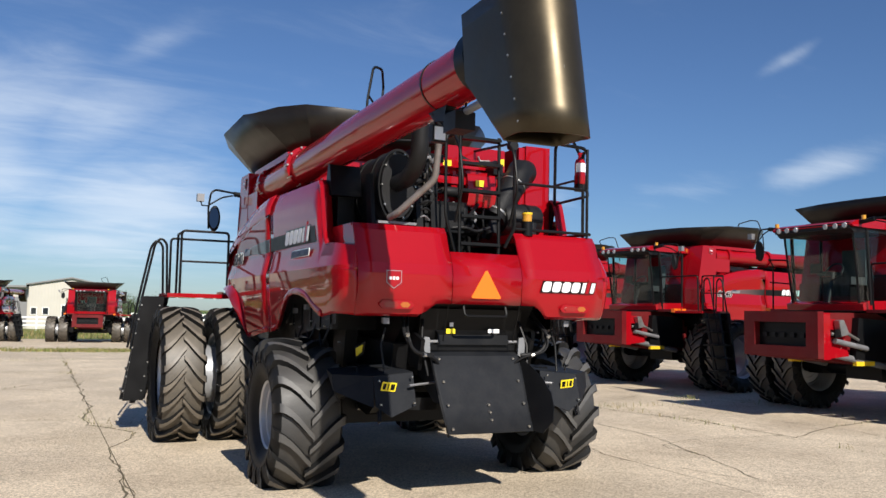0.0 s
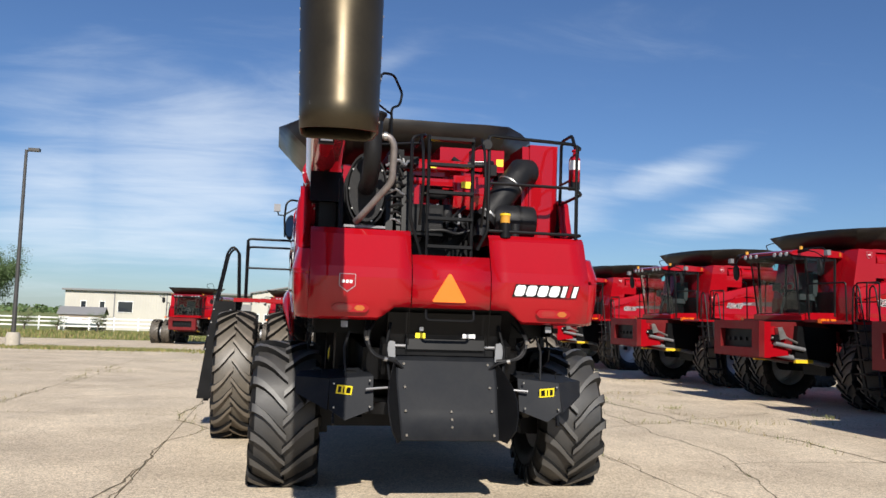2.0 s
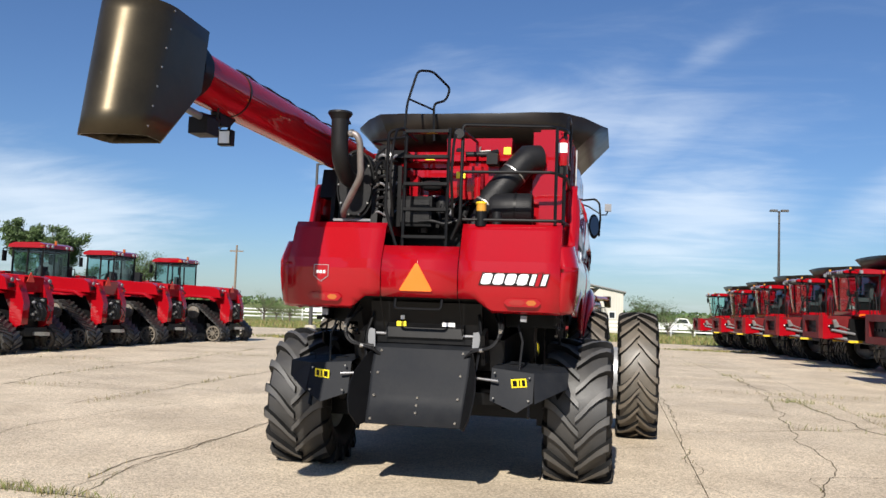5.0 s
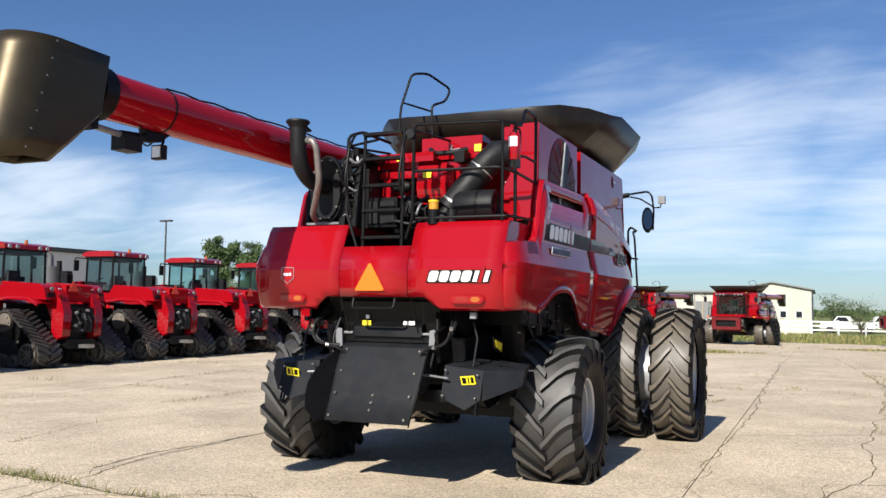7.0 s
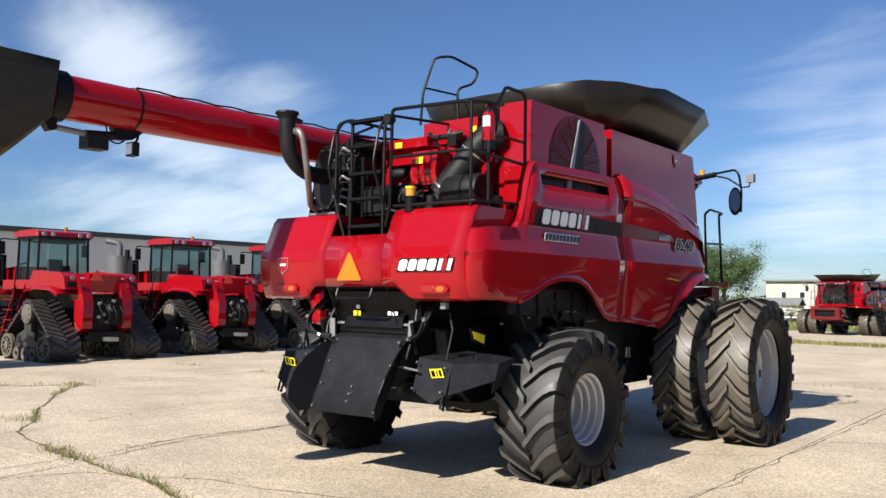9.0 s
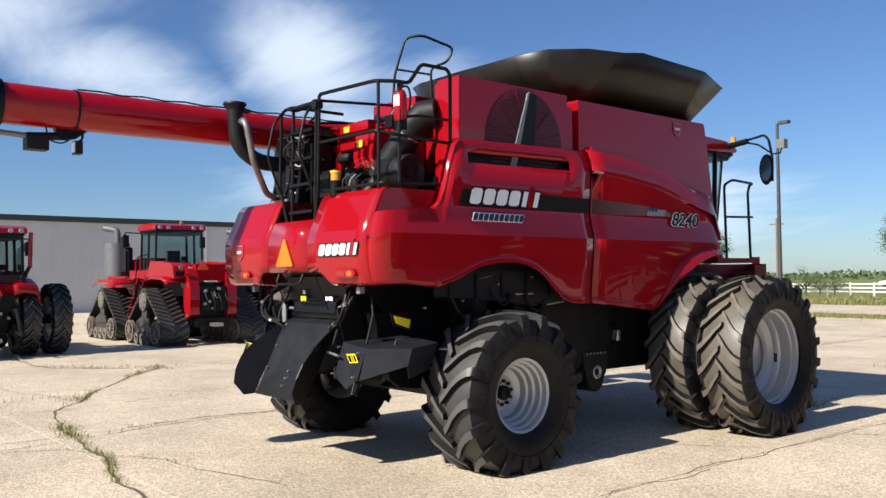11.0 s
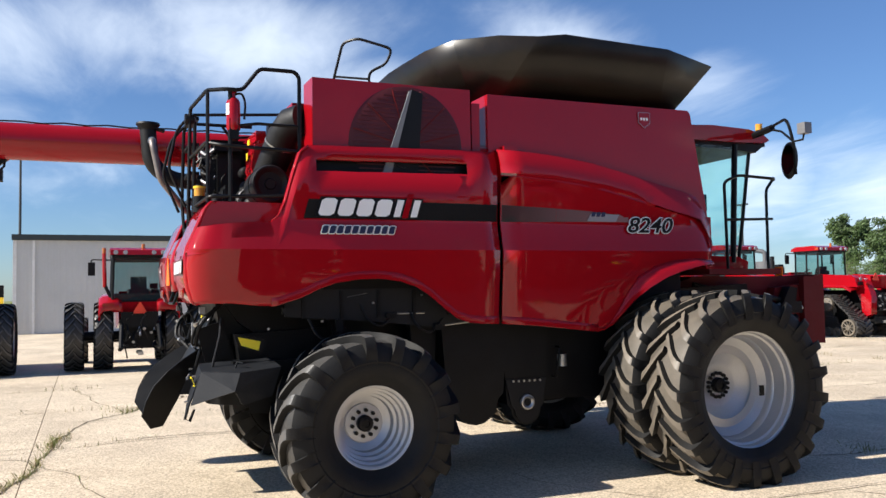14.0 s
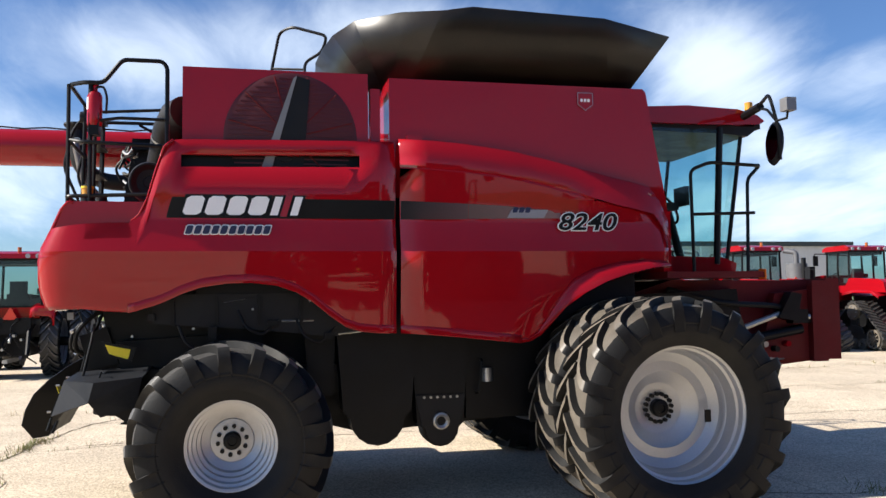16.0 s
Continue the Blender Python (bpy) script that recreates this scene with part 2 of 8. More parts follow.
def fade(name, a, b, y0, y1):
    """A decal that fades from one colour to another along the body."""
    m = mat(name, a, 0.4, coat=0.5)
    n, l = m.node_tree.nodes, m.node_tree.links
    tc = n.new("ShaderNodeTexCoord")
    sep = n.new("ShaderNodeSeparateXYZ")
    l.new(tc.outputs["Object"], sep.inputs[0])
    mr = n.new("ShaderNodeMapRange")
    mr.inputs["From Min"].default_value, mr.inputs["From Max"].default_value = y0, y1
    l.new(sep.outputs[1], mr.inputs["Value"])
    mx = n.new("ShaderNodeMixRGB")
    mx.inputs[1].default_value, mx.inputs[2].default_value = (*a, 1), (*b, 1)
    l.new(mr.outputs[0], mx.inputs[0])
    l.new(mx.outputs[0], n["Principled BSDF"].inputs["Base Color"])
    return m


FADE = fade("fading_stripe", (0.006, 0.006, 0.007), (0.20, 0.11, 0.12), 1.5, 2.85)
DARKRED = mat("dark_red_grille", (0.07, 0.004, 0.007), 0.5, vary=0.2)
SEAT = mat("seat_cloth", (0.03, 0.03, 0.033), 0.8, vary=0.2)
GLASS = glass_mat("cab_glass", (0.66, 0.87, 0.85))
GLASS_DK = glass_mat("tinted_glass", (0.60, 0.76, 0.76))
MIRROR = mat("mirror", (0.10, 0.11, 0.12), 0.08, metal=1.0, vary=0.02)
FILTER = mat("amber_filter_bowl", (0.55, 0.26, 0.03), 0.3, vary=0.2)
SILVER_GUARD = mat("muffler_grey", (0.22, 0.22, 0.23), 0.5, metal=0.4, vary=0.15)


# ---- mesh helpers ----
def part(name, bm, material, parent=None, label="", smooth=True, bevel=0.0, keep=False):
    """Links a bmesh as one mesh object under a thing or a part."""
    if bevel:
        bmesh.ops.bevel(bm, geom=[e for e in bm.edges if len(e.link_faces) == 2 and e.calc_face_angle(0) > 0.6], offset=bevel, segments=2, affect="EDGES", clamp_overlap=True)
    if not keep:
        bmesh.ops.recalc_face_normals(bm, faces=bm.faces)
    me = bpy.data.meshes.new(name)
    bm.to_mesh(me)
    bm.free()
    if smooth:
        me.shade_smooth()
        me.set_sharp_from_angle(angle=radians(35))
    for m in (material if isinstance(material, (list, tuple)) else [material]):
        me.materials.append(m)
    ob = new(name, me)
    if parent:
        ob.parent = parent
    return tagged(ob, label)


def box(x0, x1, y0, y1, z0, z1, bm=None, m=None):
    bm = bm or bmesh.new()
    vs = [bm.verts.new((x, y, z)) for x in (x0, x1) for y in (y0, y1) for z in (z0, z1)]
    for f in ((0, 1, 3, 2), (4, 6, 7, 5), (0, 4, 5, 1), (2, 3, 7, 6), (0, 2, 6, 4), (1, 5, 7, 3)):
        bm.faces.new([vs[i] for i in f])
    if m is not None:
        bmesh.ops.transform(bm, matrix=m, verts=vs)
    return bm


def tube(pts, r, n=10, bm=None, closed=False, cap=True):
    """A round tube along a polyline."""
    bm = bm or bmesh.new()
    pts = [Vector(p) for p in pts]
    rs = r if isinstance(r, (list, tuple)) else [r] * len(pts)
    k = len(pts)
    dirs = []
    for i in range(k):
        a = pts[(i - 1) % k] if (closed or i > 0) else pts[i]
        b = pts[(i + 1) % k] if (closed or i < k - 1) else pts[i]
        dirs.append((b - a).normalized())
    up = Vector((0, 0, 1)) if abs(dirs[0].z) < 0.9 else Vector((1, 0, 0))
    u = dirs[0].cross(up).normalized()
    rings = []
    for i in range(k):
        d = dirs[i]
        u = (u - d * u.dot(d))
        u = u.normalized() if u.length > 1e-6 else d.orthogonal().normalized()
        v = d.cross(u)
        scale = 1.0
        if 0 < i < k - 1 or closed:
            a, b = (pts[i] - pts[i - 1]).normalized(), (pts[(i + 1) % k] - pts[i]).normalized()
            scale = 1 / max(0.6, math.cos(a.angle(b, 0) / 2))
        ring = []
        for j in range(n):
            t = 2 * math.pi * j / n
            ring.append(bm.verts.new(pts[i] + (u * math.cos(t) + v * math.sin(t)) * rs[i] * (scale if rs[i] else 1)))
        rings.append(ring)
    for i in range(k if closed else k - 1):
        a, b = rings[i], rings[(i + 1) % k]
        for j in range(n):
            bm.faces.new((a[j], a[(j + 1) % n], b[(j + 1) % n], b[j]))
    if cap and not closed:
        bm.faces.new(rings[0][::-1])
        bm.faces.new(rings[-1])
    return bm


def rounded(pts, r, seg=4):
    """The polyline with its inner corners rounded."""
    pts = [Vector(p) for p in pts]
    out = [pts[0]]
    for a, b, c in zip(pts, pts[1:], pts[2:]):
        d = min(r, (a - b).length / 2, (c - b).length / 2)
        p, q = b + (a - b).normalized() * d, b + (c - b).normalized() * d
        for i in range(seg + 1):
            t = i / seg
            out.append(p * (1 - t) ** 2 + b * 2 * t * (1 - t) + q * t * t)
    out.append(pts[-1])
    return out


def lathe(profile, n=40, m=None, bm=None):
    """Profile of (radius, along) turned about the x axis, then moved by m."""
    bm = bm or bmesh.new()
    rings = []
    for r, a in profile:
        if r < 1e-5:
            rings.append([bm.verts.new((a, 0, 0))])
        else:
            rings.append([bm.verts.new((a, r * math.cos(2 * math.pi * j / n), r * math.sin(2 * math.pi * j / n))) for j in range(n)])
    for p, q in zip(rings, rings[1:]):
        for j in range(n):
            vs = [p[j % len(p)], p[(j + 1) % len(p)], q[(j + 1) % len(q)], q[j % len(q)]]
            vs = list(dict.fromkeys(vs))
            if len(vs) > 2:
                bm.faces.new(vs)
    if m is not None:
        bmesh.ops.transform(bm, matrix=m, verts=[v for ring in rings for v in ring])
    return bm


def cyl(p0, p1, r, n=20, bm=None):
    return tube([p0, p1], r, n, bm)


def prism(pts, axis, a0, a1, bm=None):
    """A flat outline (two coordinates) drawn out along an axis from a0 to a1."""
    bm = bm or bmesh.new()

    def put(p, a):
        return {"x": (a, p[0], p[1]), "y": (p[0], a, p[1]), "z": (p[0], p[1], a)}[axis]
    lo = [bm.verts.new(put(p, a0)) for p in pts]
    hi = [bm.verts.new(put(p, a1)) for p in pts]
    k = len(pts)
    bm.faces.new(lo[::-1])
    bm.faces.new(hi)
    for i in range(k):
        bm.faces.new((lo[i], lo[(i + 1) % k], hi[(i + 1) % k], hi[i]))
    return bm


def grid(rows, skip=None, bm=None):
    """A sheet through rows of points."""
    bm = bm or bmesh.new()
    vs = [[bm.verts.new(p) for p in row] for row in rows]
    for i in range(len(vs) - 1):
        for j in range(len(vs[0]) - 1):
            if skip and skip(i, j):
                continue
            bm.faces.new((vs[i][j], vs[i + 1][j], vs[i + 1][j + 1], vs[i][j + 1]))
    bmesh.ops.remove_doubles(bm, verts=bm.verts, dist=0.0015)
    bmesh.ops.dissolve_degenerate(bm, edges=bm.edges, dist=0.001)
    return bm


def facing(bm, way):
    """Turns the faces of an open sheet so that they look the given way."""
    bmesh.ops.recalc_face_normals(bm, faces=bm.faces)
    s = sum((f.normal * f.calc_area() for f in bm.faces), Vector())
    if s.dot(Vector(way)) < 0:
        bmesh.ops.reverse_faces(bm, faces=bm.faces)
    return bm


def sheet(name, bm, material, parent, way, t, label="", smooth=True):
    """An open sheet as a part, thickened away from the side that it faces."""
    ob = part(name, facing(bm, way), material, parent, label, smooth, keep=True)
    return thick(ob, t)


def thick(ob, t, offset=-1.0):
    md = ob.modifiers.new("thickness", "SOLIDIFY")
    md.thickness, md.offset = t, offset
    return ob


def interp(tab, x):
    for (a, p), (b, q) in zip(tab, tab[1:]):
        if x <= b:
            t = max(0.0, min(1.0, (x - a) / (b - a))) if b > a else 0
            return p + (q - p) * t
    return tab[-1][1]


def thing(name, label, category, group="", m=None):
    ob = new(name)
    ob.empty_display_size = 0.3
    if m is not None:
        ob.matrix_basis = m
    return tagged(ob, label, category, group)


# ---- tyres and wheels ----
def tyre_bm(radius, width, rim_r, lugs, sense, lug_h=0.062, lug_w=0.056):
    """A farm tyre about the x axis: rounded carcass and chevron lugs; sense +1 or -1 turns the chevrons."""
    w, R = width / 2, radius - lug_h
    prof = [(rim_r, -w * 0.72), (rim_r + 0.03, -w * 0.80), (rim_r + (R - rim_r) * 0.22, -w * 0.90), (rim_r + (R - rim_r) * 0.25, -w * 0.93), (rim_r + (R - rim_r) * 0.45, -w * 1.0), (rim_r + (R - rim_r) * 0.52, -w * 0.99), (rim_r + (R - rim_r) * 0.55, -w * 1.015), (rim_r + (R - rim_r) * 0.8, -w * 0.98), (R - 0.02, -w * 0.86), (R, -w * 0.55), (R + 0.008, 0),
            (R, w * 0.55), (R - 0.02, w * 0.86), (rim_r + (R - rim_r) * 0.8, w * 0.98), (rim_r + (R - rim_r) * 0.55, w * 1.015), (rim_r + (R - rim_r) * 0.52, w * 0.99), (rim_r + (R - rim_r) * 0.45, w * 1.0), (rim_r + (R - rim_r) * 0.25, w * 0.93), (rim_r + (R - rim_r) * 0.22, w * 0.90), (rim_r + 0.03, w * 0.80), (rim_r, w * 0.72)]
    bm = lathe(prof, 64)
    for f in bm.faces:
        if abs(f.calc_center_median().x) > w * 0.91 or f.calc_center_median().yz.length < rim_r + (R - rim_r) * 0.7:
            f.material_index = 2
    step = 2 * math.pi / lugs
    SECTIONS = ((-0.05, 0, 1.0, 0.80), (0.15, 0, 1.0, 0.85), (0.38, 0.001, 1.0, 0.90), (0.62, 0.005, 1.0, 1.0), (0.82, 0.014, 1.0, 1.12), (0.95, 0.030, 0.98, 1.25), (1.01, 0.055, 0.92, 1.35), (1.04, 0.10, 0.62, 1.45), (1.03, 0.15, 0.30, 1.5), (0.99, 0.19, 0.02, 1.5))
    for side in (-1, 1):
        for k in range(lugs):
            a0 = (k + (0.5 if side > 0 else 0)) * step
            secs = []
            # from the middle of the tread, curving out and down over the shoulder
            for frac, drop, top, wide in SECTIONS:
                g = min(1.0, max(0.0, frac))
                ang = a0 + sense * step * 1.05 * (1 - (1 - g) ** 1.55)
                half = lug_w / 2 * wide / radius
                lo, hi = R - drop - 0.03, R - drop + lug_h * top
                secs.append([(side * w * frac, r * math.cos(ang + h), r * math.sin(ang + h)) for r, h in ((lo, -half * 1.3), (hi, -half), (hi, half), (lo, half * 1.3))])
            vs = [[bm.verts.new(p) for p in sec] for sec in secs]
            for q, (a, b) in enumerate(zip(vs, vs[1:])):
                for j in range(3):
                    # Only lug tops get the pale rubber; flanks go dark to paint in shade.
                    bm.faces.new((a[j], a[j + 1], b[j + 1], b[j])).material_index = 1 if j == 1 and q < 5 else 2
            bm.faces.new(vs[0]).material_index = 2
            bm.faces.new(vs[-1][::-1]).material_index = 2
    return bm


def rim_bm(rim_r, width, dish, face_r, sign, tuck):
    """Wheel rim: outer flange, stepped barrel and a dished disc; sign tells which side is the outside."""
    w = width / 2 * tuck
    prof = [(rim_r + 0.035, w), (rim_r + 0.03, w + 0.014), (rim_r + 0.012, w + 0.014), (rim_r - 0.008, w), (rim_r - 0.015, w - 0.05), (rim_r - 0.035, w - 0.06)]
    if dish > 0.4:
        prof += [(rim_r - 0.045, w - dish * 0.42), (rim_r - 0.06, w - dish * 0.46), (rim_r - 0.07, w - dish * 0.60), (face_r + 0.02, w - dish * 0.94), (face_r, w - dish + 0.015), (0.0, w - dish + 0.015)]
    else:
        prof += [(rim_r - 0.04, w - dish * 0.40), (rim_r - 0.065, w - dish * 0.44), (rim_r - 0.07, w - dish * 0.62), (rim_r - 0.095, w - dish * 0.66), (rim_r - 0.10, w - dish * 0.9), (face_r + 0.035, w - dish), (face_r + 0.03, w - dish + 0.012), (face_r, w - dish + 0.015), (0.0, w - dish + 0.015)]
    bm = lathe([(r, sign * a) for r, a in prof], 56)
    lathe([(rim_r + 0.03, -sign * w), (rim_r - 0.02, -sign * (w - 0.02)), (rim_r - 0.06, -sign * (w - 0.08)), (rim_r - 0.07, sign * (w - dish * 0.7))], 48, bm=bm)
    return bm


def wheel(parent, at, radius, width, rim_r, lugs, sense, out, dish, face_r, rubber, hub_r, bolts, tuck=0.74, lug_w=0.056):
    """A wheel part with tyre, rim, hub and bolts below it; the tyre is pressed flat where it meets the ground."""
    m = pose(*at)
    bm = tyre_bm(radius, width, rim_r, lugs, sense, lug_w=lug_w)
    bmesh.ops.transform(bm, matrix=m, verts=bm.verts)
    for v in bm.verts:
        if v.co.z < 0.22:
            v.co.x += (v.co.x - at[0]) * 0.07 * (0.22 - max(0.0, v.co.z)) / 0.22
        v.co.z = max(v.co.z, 0.0)
    ty = part("tyre", bm, [rubber, DUST_LUG if rubber is RUBBER_DUST else RUBBER_LUG, RUBBER_WALL_SHADE], parent, smooth=True)
    bm = rim_bm(rim_r, width, dish, face_r, out, tuck)
    bmesh.ops.transform(bm, matrix=m, verts=bm.verts)
    part("rim", bm, RIM, ty, "silver steel rim")
    xf = at[0] + out * (width / 2 * tuck - dish + 0.015)
    part("hub", lathe([(hub_r, -0.02), (hub_r, 0.05), (hub_r * 0.85, 0.065), (hub_r * 0.5, 0.07), (hub_r * 0.45, 0.055), (0, 0.055)], 28, pose(xf, at[1], at[2], 0, 0, 0 if out > 0 else 180)), BLACK, ty, "black wheel hub")
    for k in range(bolts):
        a = 2 * math.pi * (k + 0.3) / bolts
        c = (at[1] + (hub_r + 0.042) * math.cos(a), at[2] + (hub_r + 0.042) * math.sin(a))
        part("bolt", cyl((xf - out * 0.005, *c), (xf + out * 0.03, *c), 0.018, 8), BLACK, ty, smooth=False)
    return ty


# ---- combine harvester ----
# local frame: x to the right, y ahead, z up; the rear axle stands over the origin
CREASE = 2.245
REAR_ST = [(1.387, -1.458, 1.78, 2.43), (1.43, -1.445, 1.78, 2.435), (1.475, -1.41, 1.785, 2.44), (1.508, -1.355, 1.79, 2.445), (1.53, -1.27, 1.79, 2.455), (1.54, -1.10, 1.79, 2.47), (1.54, -0.92, 1.77, 2.48), (1.54, -0.76, 1.76, 2.48), (1.54, -0.70, 1.77, 2.52),
           (1.54, -0.64, 1.79, 2.66), (1.54, -0.57, 1.81, 2.92), (1.54, -0.51, 1.83, 3.10), (1.54, -0.44, 1.86, 3.165), (1.54, -0.36, 1.90, 3.175), (1.54, -0.2, 1.955, 3.18), (1.54, 0.0, 1.985, 3.18), (1.54, 0.2, 1.99, 3.185), (1.54, 0.4, 1.965, 3.19),
           (1.54, 0.56, 1.91, 3.19), (1.54, 0.70, 1.825, 3.195), (1.54, 0.84, 1.71, 3.195), (1.54, 0.97, 1.615, 3.20), (1.54, 1.10, 1.57, 3.20), (1.54, 1.25, 1.555, 3.20), (1.54, 1.405, 1.55, 3.20)]
FRONT_ST = [(1.54, 1.445, 1.55, 3.20), (1.54, 1.7, 1.53, 3.195), (1.54, 2.0, 1.50, 3.175), (1.54, 2.3, 1.465, 3.14), (1.54, 2.52, 1.44, 3.11), (1.54, 2.60, 1.45, 3.09), (1.54, 2.70, 1.50, 3.07), (1.54, 2.80, 1.60, 3.05),
            (1.54, 2.92, 1.73, 3.02), (1.54, 3.06, 1.84, 2.985), (1.54, 3.22, 1.93, 2.95), (1.54, 3.42, 2.015, 2.90), (1.535, 3.62, 2.06, 2.86), (1.53, 3.78, 2.085, 2.82), (1.515, 3.88, 2.10, 2.70), (1.49, 3.95, 2.12, 2.52)]


def skin(z, zt=3.18):
    """How far the side skin stands in from its widest line at height z, where the panel ends at zt."""
    if zt < 2.62:
        return interp([(1.4, 0.075), (1.75, 0.045), (2.0, 0.016), (2.245, 0.0), (2.5, 0.06)], z)
    return interp([(1.4, 0.075), (1.75, 0.045), (2.0, 0.016), (2.245, 0.0), (2.49, 0.052), (2.52, 0.054), (zt - 0.30, 0.028), (zt - 0.24, 0.028), (zt - 0.12, 0.050), (zt, 0.10)], z)


def crisp(ob):
    """Sharp edge along the body line."""
    vs = ob.data.vertices
    for e in ob.data.edges:
        if all(abs(vs[k].co.z - CREASE) < 0.004 for k in e.vertices):
            e.use_edge_sharp = True


def tuck(z):
    """How far the tail stands forward of its rearmost line at height z."""
    return interp([(1.775, 0.09), (1.80, 0.06), (1.90, 0.027), (2.0, 0.007), (2.18, 0.0), (2.28, 0.022), (2.42, 0.085), (2.60, 0.16)], z)


def side_rows(stations, side):
    rows = []
    for x, y, zb, zt in stations:
        mid = CREASE - zb
        zs = [zb, zb + mid * 0.08, zb + mid * 0.35, zb + mid * 0.7, CREASE, 2.30, 2.49, 2.52, 2.70, zt - 0.24, zt - 0.13, zt - 0.03, zt]
        row = []
        w = min(1.0, max(0.0, (-1.05 - y) / 0.35))
        for z in zs:
            z = min(max(z, zb), zt)
            row.append((side * (x - skin(z, zt)), y + w * tuck(z), z))
        inner = min(1.372, x - skin(zt, zt) - 0.04) if zt < 2.50 else x - skin(zt, zt) - 0.04
        row.append((side * inner, y + w * tuck(zt), zt + 0.008))
        rows.append(row)
    return rows


def badge_shapes(parent, name, m, s, items):
    """Flat shapes on a panel: (outline in u and v, material) drawn by the pose m at scale s."""
    for k, (pts, material) in enumerate(items):
        bm = prism([(u * s, v * s) for u, v in pts], "z", 0.0, 0.003 + 0.0006 * k)
        bmesh.ops.transform(bm, matrix=m, verts=bm.verts)
        part(name, bm, material, parent, smooth=False)


def slant(u0, u1, v0, v1, k=0.25):
    return [(u0 + v0 * k, v0), (u1 + v0 * k, v0), (u1 + v1 * k, v1), (u0 + v1 * k, v1)]


def ringed(u0, u1, v0, v1, k=0.25, n=0.18):
    """A slanted block with clipped corners."""
    c = n * (v1 - v0)
    pts = [(u0 + c, v0), (u1 - c, v0), (u1, v0 + c), (u1, v1 - c), (u1 - c, v1), (u0 + c, v1), (u0, v1 - c), (u0, v0 + c)]
    return [(u + v * k, v) for u, v in pts]


def logo_items():
    """The maker's mark as plain blocks: four white letters' widths and a striped emblem in red and white."""
    it = []
    for k in range(4):
        it.append((slant(-0.03 + k * 0.41, 0.40 + k * 0.41, -0.04, 0.54, 0.22), BLACK))
    it.append((slant(1.64, 2.28, -0.04, 0.54, 0.22), BLACK))
    for k in range(4):
        it.append((ringed(0.02 + k * 0.41, 0.36 + k * 0.41, 0.0, 0.5, 0.22, 0.14), WHITE))
    it += [(slant(1.69, 1.84, 0.0, 0.5, 0.22), WHITE), (slant(2.08, 2.23, 0.0, 0.5, 0.22), WHITE), (slant(1.89, 2.02, -0.04, 0.54, 0.22), RED), (slant(1.89, 2.02, 0.58, 0.68, 0.22), RED)]
    return [([(u, v * 0.74) for u, v in pts], m) for pts, m in it]


def shield_items():
    out = [(-0.5, 0.5), (0.5, 0.5), (0.5, -0.25), (0.0, -0.62), (-0.5, -0.25)]
    inn = [(u * 0.92, v * 0.92) for u, v in out]
    it = [(out, GREYBAND), (inn, RED)]
    for k in range(3):
        it.append((ringed(-0.33 + k * 0.23, -0.16 + k * 0.23, -0.08, 0.12, 0.0), WHITE))
    return it


def text_part(parent, name, body, size, m, material, shear=0.25, grow=0.0, depth=0.002):
    cu = bpy.data.curves.new(name, "FONT")
    cu.body, cu.size, cu.shear, cu.extrude, cu.offset = body, size, shear, depth, grow
    cu.align_x, cu.align_y = "CENTER", "CENTER"
    tmp = new("lettering", cu)
    bpy.context.view_layer.update()
    me = bpy.data.meshes.new_from_object(tmp.evaluated_get(bpy.context.evaluated_depsgraph_get()))
    bpy.data.objects.remove(tmp)
    me.transform(Matrix.Translation((0, 0, 0)) if m is None else m)
    me.materials.clear()
    me.materials.append(material)
    ob = new(name, me)
    ob.parent = parent
    return ob


def side_pose(side, y, z, x=None):
    """A pose on the side skin: u runs to the viewer's right, v up, w out of the panel."""
    x = (1.54 - skin(z)) if x is None else x
    rx = Matrix(((0, 0, side, side * x), (side, 0, 0, y), (0, 1, 0, z), (0, 0, 0, 1)))
    return rx


def rear_pose(x, z, y=-1.466):
    return Matrix(((1, 0, 0, x), (0, 0, -1, y), (0, 1, 0, z), (0, 0, 0, 1)))


def rail(parent, name, pts, r=0.017, corner=0.06, material=None, n=8):
    return part(name, tube(rounded(pts, corner), r, n), material or BLACK, parent)


